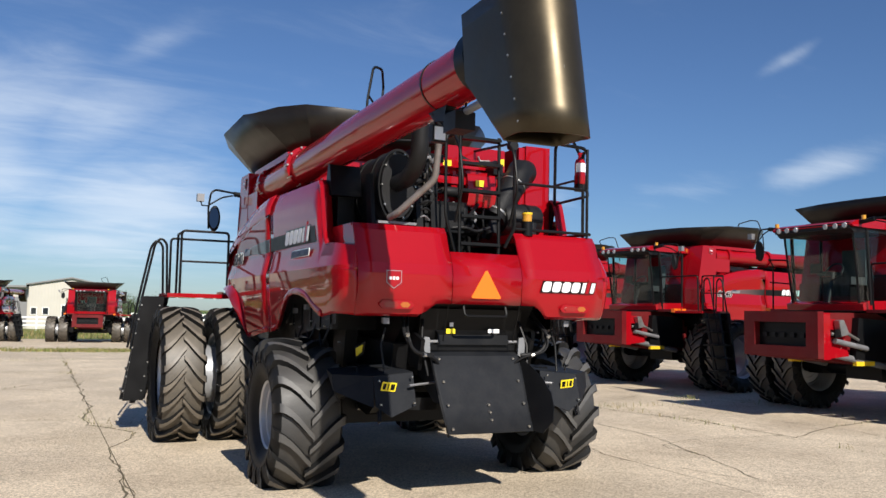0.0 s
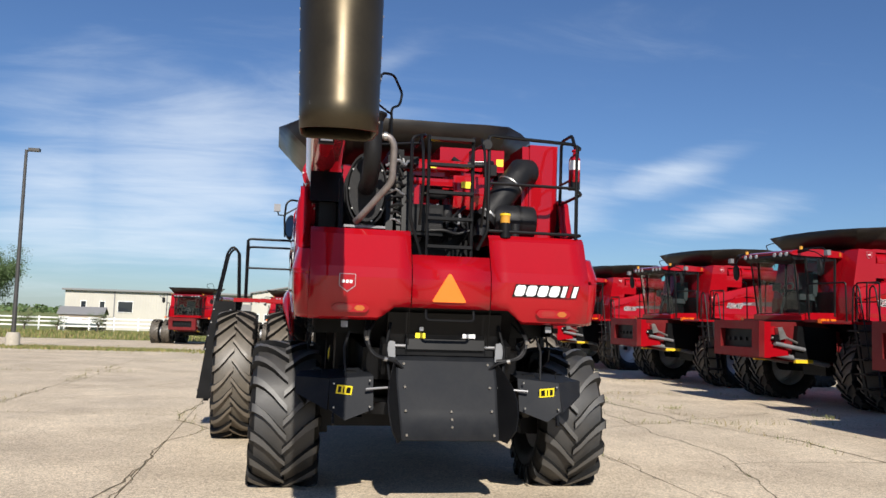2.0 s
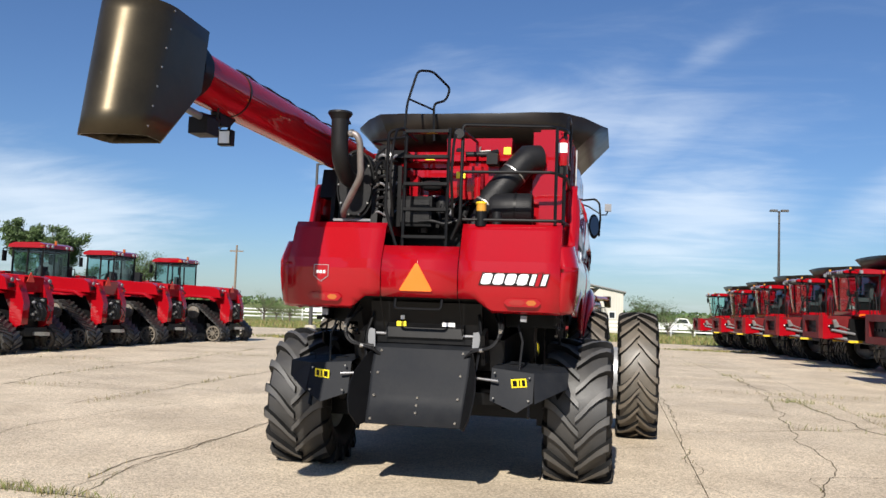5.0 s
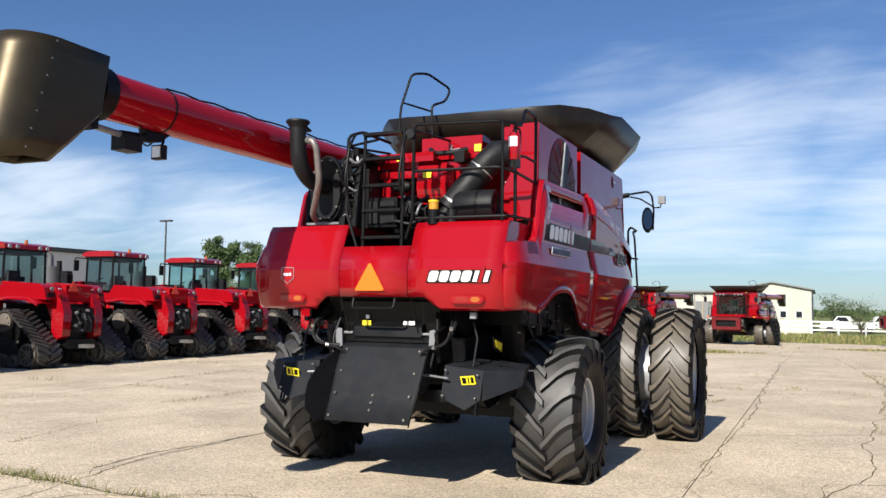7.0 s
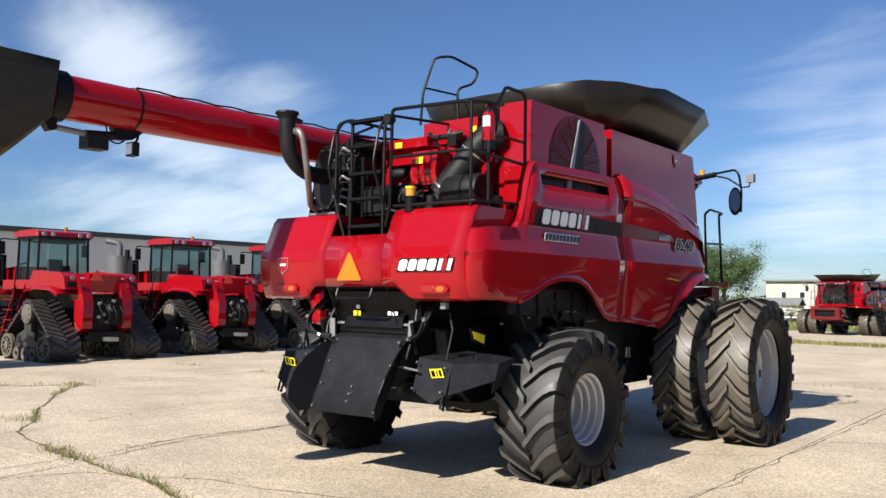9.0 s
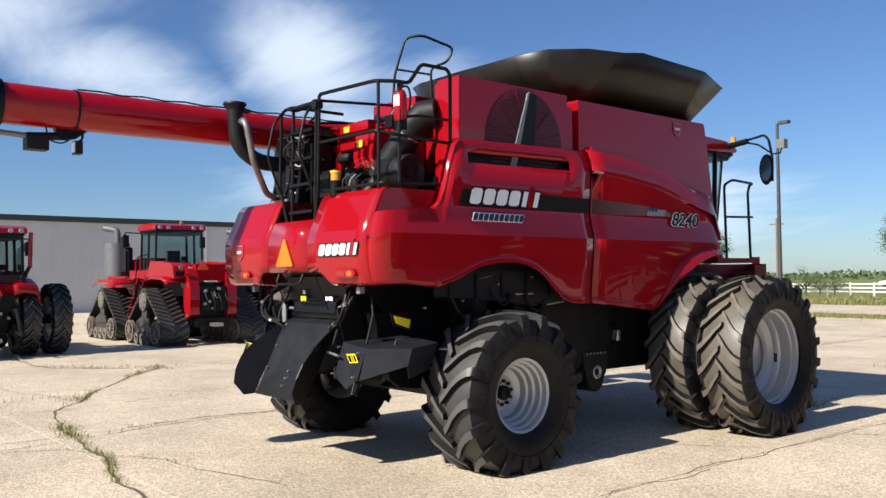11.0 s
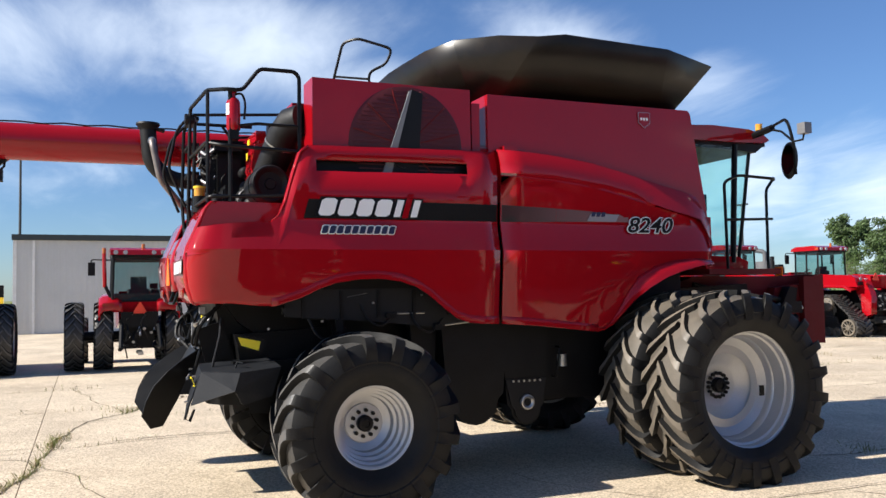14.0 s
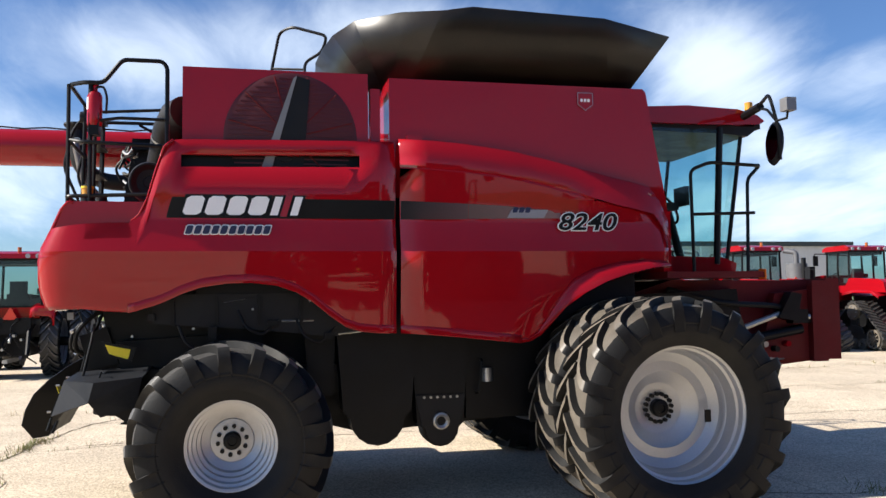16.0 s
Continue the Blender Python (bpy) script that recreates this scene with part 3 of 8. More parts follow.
def combine():
    c = thing("combine_harvester", "red combine harvester with black flared grain tank on dual front tyres", "combine harvester")
    # side shells
    for side in (1, -1):
        sh = sheet("rear_side_panel", grid(side_rows(REAR_ST, side), skip=lambda i, j, side=side: side > 0 and j == 9 and 13 <= i <= 21), RED, c, (side, 0, 0.3), 0.03, "glossy red side shell with wheel arch")
        crisp(sh)
        sh = sheet("front_side_panel", grid(side_rows(FRONT_ST, side)), RED, c, (side, 0, 0.3), 0.03, "glossy red front side shell")
        crisp(sh)
        fl = [(2.50, 1.45, 0.0), (2.58, 1.455, 0.004), (2.68, 1.50, 0.02), (2.79, 1.60, 0.05), (2.92, 1.74, 0.09), (3.08, 1.86, 0.14), (3.28, 1.96, 0.14), (3.5, 2.03, 0.12), (3.74, 2.08, 0.09), (3.93, 2.10, 0.05)]
        rows = [[(side * (1.49 - skin(z) + f), y, z - 0.008), (side * (1.542 - skin(z) + f), y + 0.002, z + 0.012), (side * (1.541 - skin(z + 0.08) + f * 0.75), y - 0.4 * f, z + 0.01 + 0.6 * f), (side * (1.54 - skin(z + 0.16) + f * 0.25), y - 0.8 * f, z + 0.01 + 1.15 * f), (side * (1.535 - skin(z + 0.2)), y - 1.0 * f, z + 0.01 + 1.45 * f)] for y, z, f in [(a, b, 0.62 * f) for a, b, f in fl]]
        sheet("fender_flare", grid(rows), RED, c, (side, 0, 0.3), 0.012, "flared red front fender")
        lip = [s for s in REAR_ST if s[1] > -0.9]
        rows = [[(side * (x - skin(zb) - 0.03), y, zb + 0.002), (side * (x - skin(zb) + 0.010), y, zb - 0.004), (side * (x - skin(zb + 0.05) + 0.010), y, zb + 0.04), (side * (x - skin(zb + 0.08) - 0.006), y, zb + 0.085)] for x, y, zb, zt in lip]
        sheet("arch_lip", grid(rows), RED, c, (side, 0, 0.3), 0.006, "rolled red lip of the wheel arch")
        lip = [s for s in FRONT_ST if s[1] < 2.55]
        rows = [[(side * (x - skin(zb) - 0.03), y, zb + 0.002), (side * (x - skin(zb) + 0.010), y, zb - 0.004), (side * (x - skin(zb + 0.05) + 0.010), y, zb + 0.04), (side * (x - skin(zb + 0.08) - 0.006), y, zb + 0.085)] for x, y, zb, zt in lip]
        sheet("arch_lip", grid(rows), RED, c, (side, 0, 0.3), 0.006, "rolled red lower lip")
        edge = [(-0.75, 2.50), (-0.69, 2.55), (-0.63, 2.68), (-0.56, 2.93), (-0.50, 3.11), (-0.43, 3.17)]
        rows = [[(side * 1.478, y, z), (side * 1.36, y + 0.012, z)] for y, z in edge]
        sheet("pillar_flange", grid(rows), RED, c, (0, -1, 0.3), 0.012, "red return of the side shell")
        # slot behind the opening
        if side > 0:
            part("vent_recess", box(side * 1.390, side * 1.402, -0.42, 1.22, 2.84, 3.12), BLACK, c, "dark vent behind the side slot")
        # dark stripe with the maker's mark
        rows = [[(side * (1.544 - skin(z)), y, z) for z in (z0, z0 + (z1 - z0) * 0.5, z1)] for y, z0, z1 in ((-0.47, 2.52, 2.54), (-0.43, 2.52, 2.69), (0.3, 2.52, 2.685), (1.40, 2.52, 2.68))]
        part("stripe", grid(rows), BLACK, c, "black stripe")
        rows = [[(side * (1.544 - skin(z)), y, z) for z in (z0, (z0 + z1) / 2, z1)] for y, z0, z1 in ((1.45, 2.52, 2.68), (1.95, 2.525, 2.665), (2.05, 2.53, 2.66))]
        part("stripe", grid(rows), FADE, c, "dark stripe fading to silver")
        rows = [[(side * (1.544 - skin(z)), y, z) for z in (z0, (z0 + z1) / 2, z1)] for y, z0, z1 in ((2.052, 2.53, 2.66), (2.4, 2.535, 2.645), (2.9, 2.54, 2.60))]
        part("stripe", grid(rows), FADE, c, "dark stripe fading to silver")
        y0 = -0.36 if side > 0 else 0.72
        badge_shapes(c, "emblem", side_pose(side, y0, 2.545, 1.499), 0.42, logo_items())
        # product line's lettering as plain slanted blocks
        ya = -0.33 if side > 0 else 0.33
        it = [(ringed(k * 0.19 - 0.012, k * 0.19 + 0.172, -0.016, 0.216, 0.3, 0.12), WHITE) for k in range(10)] + [(ringed(k * 0.19 + 0.008, k * 0.19 + 0.152, 0.004, 0.196, 0.3, 0.12), BLUE_TXT) for k in range(10)]
        badge_shapes(c, "lettering", side_pose(side, ya, 2.385, 1.522), 0.36, it)
        it = [(slant(0.0, 1.0, 0.0, 0.22, 0.6), GREYBAND)] + [(ringed(0.10 + k * 0.17, 0.23 + k * 0.17, 0.14, 0.28, 0.3, 0.12), BLUE_TXT) for k in range(3)]
        badge_shapes(c, "lettering", side_pose(side, 2.40 if side > 0 else 2.85, 2.54, 1.502), 0.34, it)
        for grow, mt, xx in ((0.012, WHITE, 1.522), (0.003, BLACK, 1.528)):
            text_part(c, "lettering", "8240", 0.215, side_pose(side, 3.13, 2.50, xx) @ Matrix.Diagonal((1.28, 1, 1, 1)), mt, grow=grow)
        badge_shapes(c, "badge", side_pose(side, 3.20 if side > 0 else 3.50, 3.64, 1.398), 0.15, shield_items())

    # rear hatch: three panels with a notch below
    prof = [(-1.20, 2.665), (-1.25, 2.66), (-1.30, 2.60), (-1.375, 2.42), (-1.44, 2.28), (-1.462, 2.18), (-1.455, 2.0), (-1.435, 1.90), (-1.40, 1.80), (-1.36, 1.775)]
    low = lambda x: interp([(-1.40, 1.775), (-0.72, 1.775), (-0.56, 1.905), (0.56, 1.905), (0.72, 1.775), (1.40, 1.775)], x)
    for name, xs, top in (("hatch_panel", [-1.375, -1.2, -0.9, -0.72, -0.64, -0.56, -0.405], 2.665), ("hatch_panel", [-0.395, 0.0, 0.375], 2.42), ("hatch_panel", [0.385, 0.56, 0.64, 0.72, 0.9, 1.2, 1.375], 2.665)):
        rows = []
        for x in xs:
            zb = low(x)
            row = []
            for y, z in prof:
                z2 = min(top, max(z, zb))
                yy = interp([(1.775, -1.36), (1.80, -1.40), (1.90, -1.435), (2.0, -1.455), (2.18, -1.462), (2.28, -1.44), (2.42, -1.375), (2.60, -1.30), (2.66, -1.25), (2.665, -1.20)], z2)
                row.append((x, yy, z2))
            rows.append(row)
        sheet(name, grid(rows), RED, c, (0, -1, 0), 0.025, "red rear hatch panel").data.set_sharp_from_angle(angle=radians(11))
    # deck behind the panels
    part("deck", box(-1.36, -0.41, -1.24, -0.3, 2.56, 2.652), RED, c, bevel=0.01)
    part("deck", box(0.39, 1.36, -1.24, -0.3, 2.56, 2.652), RED, c, bevel=0.01)
    part("deck", box(-0.40, 0.38, -1.34, -0.3, 2.30, 2.40), BLACK, c, "black step well")
    for sx in (-1, 1):
        part("deck_side", prism([(-1.33, 2.36), (-1.365, 2.42), (-1.292, 2.60), (-1.243, 2.655), (-1.17, 2.66), (-0.60, 2.66), (-0.60, 2.36)], "x", sx * 1.25, sx * 1.374), RED, c, bevel=0.012)
    # warning triangle, badges and lamps on the hatch
    tri = [(-0.155, 0.0), (0.155, 0.0), (0.165, 0.012), (0.012, 0.275), (-0.012, 0.275), (-0.165, 0.012)]
    bm = prism(tri, "z", 0, 0.008)
    bmesh.ops.transform(bm, matrix=rear_pose(-0.035, 1.965, -1.468), verts=bm.verts)
    part("warning_triangle", bm, ORANGE, c, "orange slow vehicle triangle", bevel=0.003)
    badge_shapes(c, "emblem", rear_pose(0.60, 2.055, -1.468), 0.285, logo_items())
    badge_shapes(c, "badge", rear_pose(-1.02, 2.13, -1.466), 0.155, shield_items())
    for x0 in (-1.16, 0.84):
        m = rear_pose(x0, 1.885, -1.445)
        bm = prism(ringed(0, 0.36, -0.042, 0.042, 0, 0.45), "z", 0, 0.012)
        bmesh.ops.transform(bm, matrix=m, verts=bm.verts)
        lamp = part("tail_lamp", bm, RED, c, "oval tail lamp with red and amber lenses", bevel=0.004)
        for k, w, mt in ((0.05, 0.15, LENS_RED), (0.215, 0.10, AMBER)):
            bm = prism(ringed(k, k + w, -0.025, 0.025, 0, 0.45), "z", 0.006, 0.016)
            bmesh.ops.transform(bm, matrix=m, verts=bm.verts)
            part("lens", bm, mt, lamp)
    rail(c, "grab_bar", [(-0.25, -1.40, 1.90), (-0.25, -1.44, 1.79), (0.22, -1.44, 1.79), (0.22, -1.40, 1.90)], 0.014, 0.04)

    # inner body and chassis
    part("body_core", box(-1.28, 1.28, -0.25, 3.7, 1.62, 2.9), BLACK, c, "black inner body")
    part("rotor_housing", prism([(-1.15, 1.95), (-1.15, 2.35), (0.2, 2.4), (0.2, 1.15), (-0.2, 1.1), (-0.9, 1.6)], "x", -0.72, 0.72), BLACK, c, "black rear housing", bevel=0.02)
    for sx in (-1, 1):
        part("frame_rail", box(sx * 0.86, sx * 0.98, -1.0, 3.9, 1.02, 1.26), BLACK, c, bevel=0.01)
        part("frame_post", prism([(-0.05, 1.2), (0.25, 1.2), (0.4, 2.1), (-0.2, 2.1)], "x", sx * 0.88, sx * 1.02), BLACK, c, bevel=0.01)
        part("frame_post", prism([(0.7, 1.0), (0.9, 1.0), (0.95, 2.1), (0.6, 2.1)], "x", sx * 0.98, sx * 1.08), BLACK, c, bevel=0.01)
        part("hydraulic_hose", tube(rounded([(sx * 0.75, -1.0, 1.85), (sx * 0.82, -1.28, 1.6), (sx * 0.72, -1.3, 1.42), (sx * 0.5, -1.25, 1.40)], 0.12), 0.02, 8), PLASTIC, c, "black hydraulic hose")
        part("hydraulic_hose", tube(rounded([(sx * 1.2, -0.3, 1.9), (sx * 1.15, 0.1, 1.75), (sx * 1.2, 0.5, 1.85), (sx * 1.1, 0.9, 1.7)], 0.12), 0.018, 8), PLASTIC, c)
        part("pipe", tube([(sx * 1.25, 0.35, 1.72), (sx * 1.25, 0.95, 1.70)], 0.014, 8), STEEL, c)
    rng = random.Random(31)
    for sx in (-1, 1):
        for k in range(16):
            y, z = -0.75 + 0.12 * k, 1.50 + 0.34 * rng.random()
            x = sx * (1.285 + 0.01 * rng.random())
            kind = k % 4
            if kind == 0:
                part("clip_bolt", cyl((x, y, z), (x + sx * 0.03, y, z), 0.011, 6), STEEL, c, smooth=False)
            elif kind == 1:
                part("fitting_block", box(x, x + sx * 0.05, y, y + rng.uniform(0.05, 0.12), z, z + rng.uniform(0.04, 0.12)), rng.choice((BLACK, PLASTIC, PLASTIC, SILVER_GUARD)), c, bevel=0.008)
            elif kind == 2:
                part("tie_rod", tube([(x, y, z), (x, y + rng.uniform(0.15, 0.35), z + rng.uniform(-0.03, 0.03))], 0.009, 6), rng.choice((STEEL, PLASTIC)), c)
            else:
                part("wiring_hose", tube(rounded([(x, y, z + 0.1), (x + sx * 0.04, y + 0.06, z - 0.05), (x + sx * 0.02, y + 0.2, z - 0.12), (x, y + 0.34, z + 0.02)], 0.06), 0.012, 6), PLASTIC, c)
        part("support_rib", prism([(-0.6, 1.66), (-0.6, 1.9), (1.3, 1.9), (1.3, 1.62), (0.9, 1.52), (0.2, 1.60)], "x", sx * 1.27, sx * 1.295), PLASTIC, c, "black ribbed inner panel", bevel=0.01)
        for y in (-0.45, -0.1, 0.25, 0.6, 0.95):
            part("panel_rib", box(sx * 1.29, sx * 1.31, y, y + 0.03, 1.64, 1.88), BLACK, c)
    part("sieve_box", prism([(-0.9, 1.18), (-0.95, 1.5), (3.2, 1.7), (3.2, 0.75), (1.2, 0.62)], "x", -0.8, 0.8), BLACK, c, "black cleaning shoe underside", bevel=0.02)
    part("rear_axle", prism([(-0.14, 0.62), (-0.14, 0.92), (0.18, 0.92), (0.18, 0.62)], "x", -1.18, 1.18), BLACK, c, "black steering axle beam", bevel=0.02)
    part("axle_pivot", box(-0.22, 0.22, -0.2, 0.26, 0.8, 1.25), BLACK, c, bevel=0.02)
    part("steering_cylinder", cyl((-0.9, -0.22, 0.8), (0.9, -0.22, 0.8), 0.035, 12), STEEL, c, "steel steering cylinder")
    for sx in (-1, 1):
        part("knuckle", prism([(-0.16, 0.55), (-0.16, 0.98), (0.22, 0.98), (0.22, 0.55)], "x", sx * 1.08, sx * 1.28), BLACK, c, bevel=0.03)
    part("front_axle", cyl((-1.9, 3.55, 0.895), (1.9, 3.55, 0.895), 0.15, 16), BLACK, c, "black front axle")
    part("final_drive", box(-1.35, -1.0, 3.3, 3.85, 0.75, 1.4), BLACK, c, bevel=0.04)
    part("final_drive", box(1.0, 1.35, 3.3, 3.85, 0.75, 1.4), BLACK, c, bevel=0.04)
    part("gearbox", box(-0.4, 0.4, 3.3, 3.9, 0.7, 1.3), BLACK, c, bevel=0.04)

    # elevators and guards below the side shells
    def leg(y0, y1, zt, zb):
        r = (y1 - y0) / 2
        cy = (y0 + y1) / 2
        pts = [(y0 - 0.06, zt), (y1 + 0.06, zt), (y1, zb + r)]
        pts += [(cy + r * 0.8 * math.cos(a), zb + r * 0.8 + r * 0.8 * math.sin(a)) for a in [-math.pi * k / 8 for k in range(0, 9)]]
        return pts + [(y0, zb + r)]
    for sx in (-1, 1):
        part("elevator_leg", prism(leg(0.98, 1.58, 1.62, 0.56), "x", sx * 0.92, sx * 1.20), BLACK, c, "black elevator housing", bevel=0.02)
        lg = part("elevator_leg", prism(leg(1.64, 2.06, 1.62, 0.52), "x", sx * 0.95, sx * 1.16), BLACK, c, "black elevator housing", bevel=0.02)
        part("cover_plate", prism(leg(1.68, 2.02, 0.98, 0.54), "x", sx * 1.162, sx * 1.178), PLASTIC, lg, bevel=0.004)
        part("shaft_end", lathe([(0.04, 0.0), (0.075, 0.0), (0.075, 0.03), (0.06, 0.035), (0.04, 0.02)], 20, pose(sx * 1.178 - (0.03 if sx < 0 else 0), 1.85, 0.75)), STEEL, lg, "steel bearing ring")
        part("shaft_core", cyl((sx * 1.17, 1.85, 0.75), (sx * 1.19, 1.85, 0.75), 0.04, 14), BLACK, lg)
        for k in range(6):
            part("bolt", cyl((sx * 1.172, 1.70 + 0.06 * k, 0.96), (sx * 1.192, 1.70 + 0.06 * k, 0.96), 0.012, 6), STEEL, lg, smooth=False)
        part("side_cover", box(sx * 0.9, sx * 1.1, 2.1, 2.95, 0.75, 1.55), BLACK, c, "black lower side cover", bevel=0.03)
        part("hydraulic_filter", cyl((sx * 1.12, 2.3, 1.08), (sx * 1.12, 2.3, 1.2), 0.05, 12), STEEL, c)
        rail(c, "filter_guard", [(sx * 1.1, 2.2, 0.98), (sx * 1.18, 2.2, 0.98), (sx * 1.18, 2.24, 1.28), (sx * 1.1, 2.24, 1.28)], 0.01, 0.03)

    # straw hood and chaff spreaders
    rows = []
    for x, dy, k in ((-0.50, 0.0, 1), (-0.47, 0.0, 1), (0.0, -0.012, 1), (0.47, 0.0, 1), (0.50, 0.0, 1)):
        rows.append([(x, -0.80 + dy, 1.44), (x, -1.10 + dy, 1.43), (x, -1.20 + dy, 1.39), (x, -1.30 + dy, 1.20), (x * 0.97, -1.42 + dy, 0.95), (x * 0.94, -1.57 + dy, 0.67)])
    hood = sheet("straw_hood", grid(rows), HOOD, c, (0, -1, 0.5), 0.012, "dark grey sheet metal straw hood")
    for sx in (-1, 1):
        edge = [(0.50, -1.20, 1.39), (0.50, -1.25, 1.30), (0.50, -1.30, 1.20), (0.495, -1.36, 1.08), (0.485, -1.42, 0.95), (0.477, -1.50, 0.81), (0.47, -1.57, 0.67)]
        rows = [[(sx * (x + 0.12 * w * f), y - 0.30 * w * f, z - 0.03 * w * f) for f in (0, 1.0)] for (x, y, z), w in zip(edge, (0.03, 0.45, 0.78, 0.98, 1.0, 0.85, 0.35))]
        # Flared cheeks go black, not hood grey: their shade is put into the colour.
        sheet("hood_cheek", grid(rows), BLACK, hood, (-sx, -0.5, 0), 0.012, smooth=False)
        pts = [(-0.80, 1.44), (-1.10, 1.43), (-1.20, 1.39), (-1.30, 1.20), (-1.42, 0.95), (-1.30, 0.95), (-1.08, 1.1), (-0.92, 1.2)]
        bm = bmesh.new()
        bmesh.ops.triangulate(bm, faces=[bm.faces.new([bm.verts.new((sx * 0.505, y, z)) for y, z in pts])])
        thick(part("hood_cheek", bm, HOOD, hood, smooth=False), 0.012, 0.0)
        for k in range(4):
            part("bolt", cyl((sx * 0.42, -1.215 - 0.115 * k, 1.365 - 0.215 * k), (sx * 0.42, -1.235 - 0.115 * k, 1.36 - 0.215 * k), 0.012, 6), STEEL, hood, smooth=False)
    for k in range(3):
        part("bolt", cyl((0.02, -1.44 - 0.035 * k, 0.93 - 0.07 * k), (0.02, -1.47 - 0.035 * k, 0.925 - 0.07 * k), 0.011, 6), STEEL, hood, smooth=False)
    part("hood_hinge", box(-0.5, 0.5, -1.12, -0.9, 1.44, 1.50), BLACK, c, bevel=0.015)
    part("hinge_bar", cyl((-0.52, -1.13, 1.53), (0.52, -1.13, 1.53), 0.016, 12), SILVER_GUARD, c, "grey hinge rod")
    part("hinge_cover", prism([(-1.02, 1.50), (-1.16, 1.50), (-1.14, 1.60), (-1.05, 1.66)], "x", -0.40, 0.40), BLACK, c, "black hinge cover", bevel=0.01)
    for x in (-0.41, 0.39):
        part("hatch_rod", tube([(x, -1.40, 1.92), (x + 0.02, -1.24, 1.54)], 0.007, 6), BLACK, c, "thin black rod")
    for sx in (-1, 1):
        part("end_plate", prism([(sx * 0.50, 1.38), (sx * 0.51, 1.57), (sx * 0.56, 1.58), (sx * 0.63, 1.47), (sx * 0.64, 1.38)], "y", -1.19, -1.17), PALE, c, "pale grey end plate", bevel=0.004)
    part("chopper_body", prism([(-1.05, 1.5), (-1.12, 1.86), (-0.3, 1.9), (-0.3, 1.4)], "x", -0.58, 0.58), BLACK, c, "black chopper housing", bevel=0.02)
    part("decal", box(-0.30, -0.20, -1.125, -1.115, 1.60, 1.66), YELLOW, c, "yellow warning decal")
    part("decal", box(0.18, 0.31, -1.125, -1.115, 1.62, 1.66), WHITE, c, "white data plate")
    part("decal", box(-0.26, -0.22, -1.125, -1.115, 1.68, 1.72), WHITE, c, "white data plate")
    for sx in (-1, 1):
        # deflector: a tilted rear plate, a facet that runs out and forward, and a lid
        A, B, C, D, E = (0.72, -1.27, 1.235), (1.14, -1.30, 1.20), (1.14, -1.40, 0.93), (0.99, -1.42, 0.83), (0.72, -1.37, 0.93)
        F, G, H = (1.46, -1.02, 1.20), (1.45, -1.06, 1.05), (1.32, -0.72, 0.98)
        rear_plate = bmesh.new()
        rear_plate.faces.new([rear_plate.verts.new((sx * x, y, z)) for x, y, z in (A, B, C, D, E)])
        sp = sheet("chaff_deflector", rear_plate, HOOD, c, (0, -1, 0.3), 0.012, "dark grey chaff deflector plate", smooth=False)
        bm = bmesh.new()
        bm.faces.new([bm.verts.new((sx * x, y, z)) for x, y, z in (B, F, G, (1.16, -1.39, 0.92))])
        sheet("outer_plate", bm, HOOD, sp, (sx, -1, 0), 0.012, smooth=False)
        bm = bmesh.new()
        bm.faces.new([bm.verts.new((sx * x, y, z)) for x, y, z in (F, (1.40, -0.66, 1.23), H, (1.36, -0.98, 0.92), G)])
        sheet("side_plate", bm, HOOD, sp, (sx, 0, 0), 0.012, smooth=False)
        bm = bmesh.new()
        bm.faces.new([bm.verts.new((sx * x, y, z + 0.006)) for x, y, z in (A, B, F, (1.40, -0.66, 1.23), (0.76, -0.64, 1.28))])
        sheet("lid", bm, HOOD, sp, (0, 0, 1), 0.012, "dark grey lid plate", smooth=False)
        part("lid_handle", tube(rounded([(sx * 1.2, -1.02, 1.22), (sx * 1.2, -1.00, 1.28), (sx * 1.28, -0.96, 1.27)], 0.02), 0.008, 6), BLACK, sp)
        part("skirt_hook", tube([(sx * 1.10, -1.40, 0.90), (sx * 1.10, -1.43, 0.80), (sx * 1.10, -1.39, 0.78), (sx * 1.10, -1.35, 0.88)], 0.010, 6), BLACK, sp)
        part("spreader_guard", prism([(-0.98, 1.18), (-0.62, 1.18), (-0.46, 1.0), (-0.56, 0.84), (-0.80, 0.80), (-0.92, 0.88)], "x", sx * 0.80, sx * 0.98), BLACK, c, "black spreader guard", bevel=0.03)
        slope = Matrix(((sx, 0, 0, sx * 1.0), (0, -0.33, -0.944, -1.352), (0, 0.944, -0.33, 1.11), (0, 0, 0, 1))) @ pose(0, 0, 0, 0, 0, 6)
        d = part("decal", box(-0.075, 0.075, -0.045, 0.045, 0.002, 0.006, m=slope), YELLOW, sp, "yellow warning decal")
        for a, b in ((-0.06, -0.02), (0.0, 0.012), (0.03, 0.06)):
            part("mark", box(a, b, -0.03, 0.03, 0.006, 0.008, m=slope), BLACK, d)
        for bx, by in ((0.76, 1.20), (1.10, 1.165), (0.76, 0.96), (1.10, 0.95)):
            part("bolt", cyl((sx * bx, -1.33 - 0.3 * (1.2 - by), by), (sx * bx, -1.36 - 0.3 * (1.2 - by), by), 0.009, 6), STEEL, sp, smooth=False)
        part("adjuster_rod", cyl((sx * 0.5, -1.32, 1.14), (sx * 0.8, -1.38, 1.12), 0.012, 8), SILVER_GUARD, sp, "threaded steel rod")
        part("link", tube([(sx * 0.55, -1.1, 1.75), (sx * 0.60, -1.2, 1.5), (sx * 0.56, -1.28, 1.2)], 0.016, 8), BLACK, c)
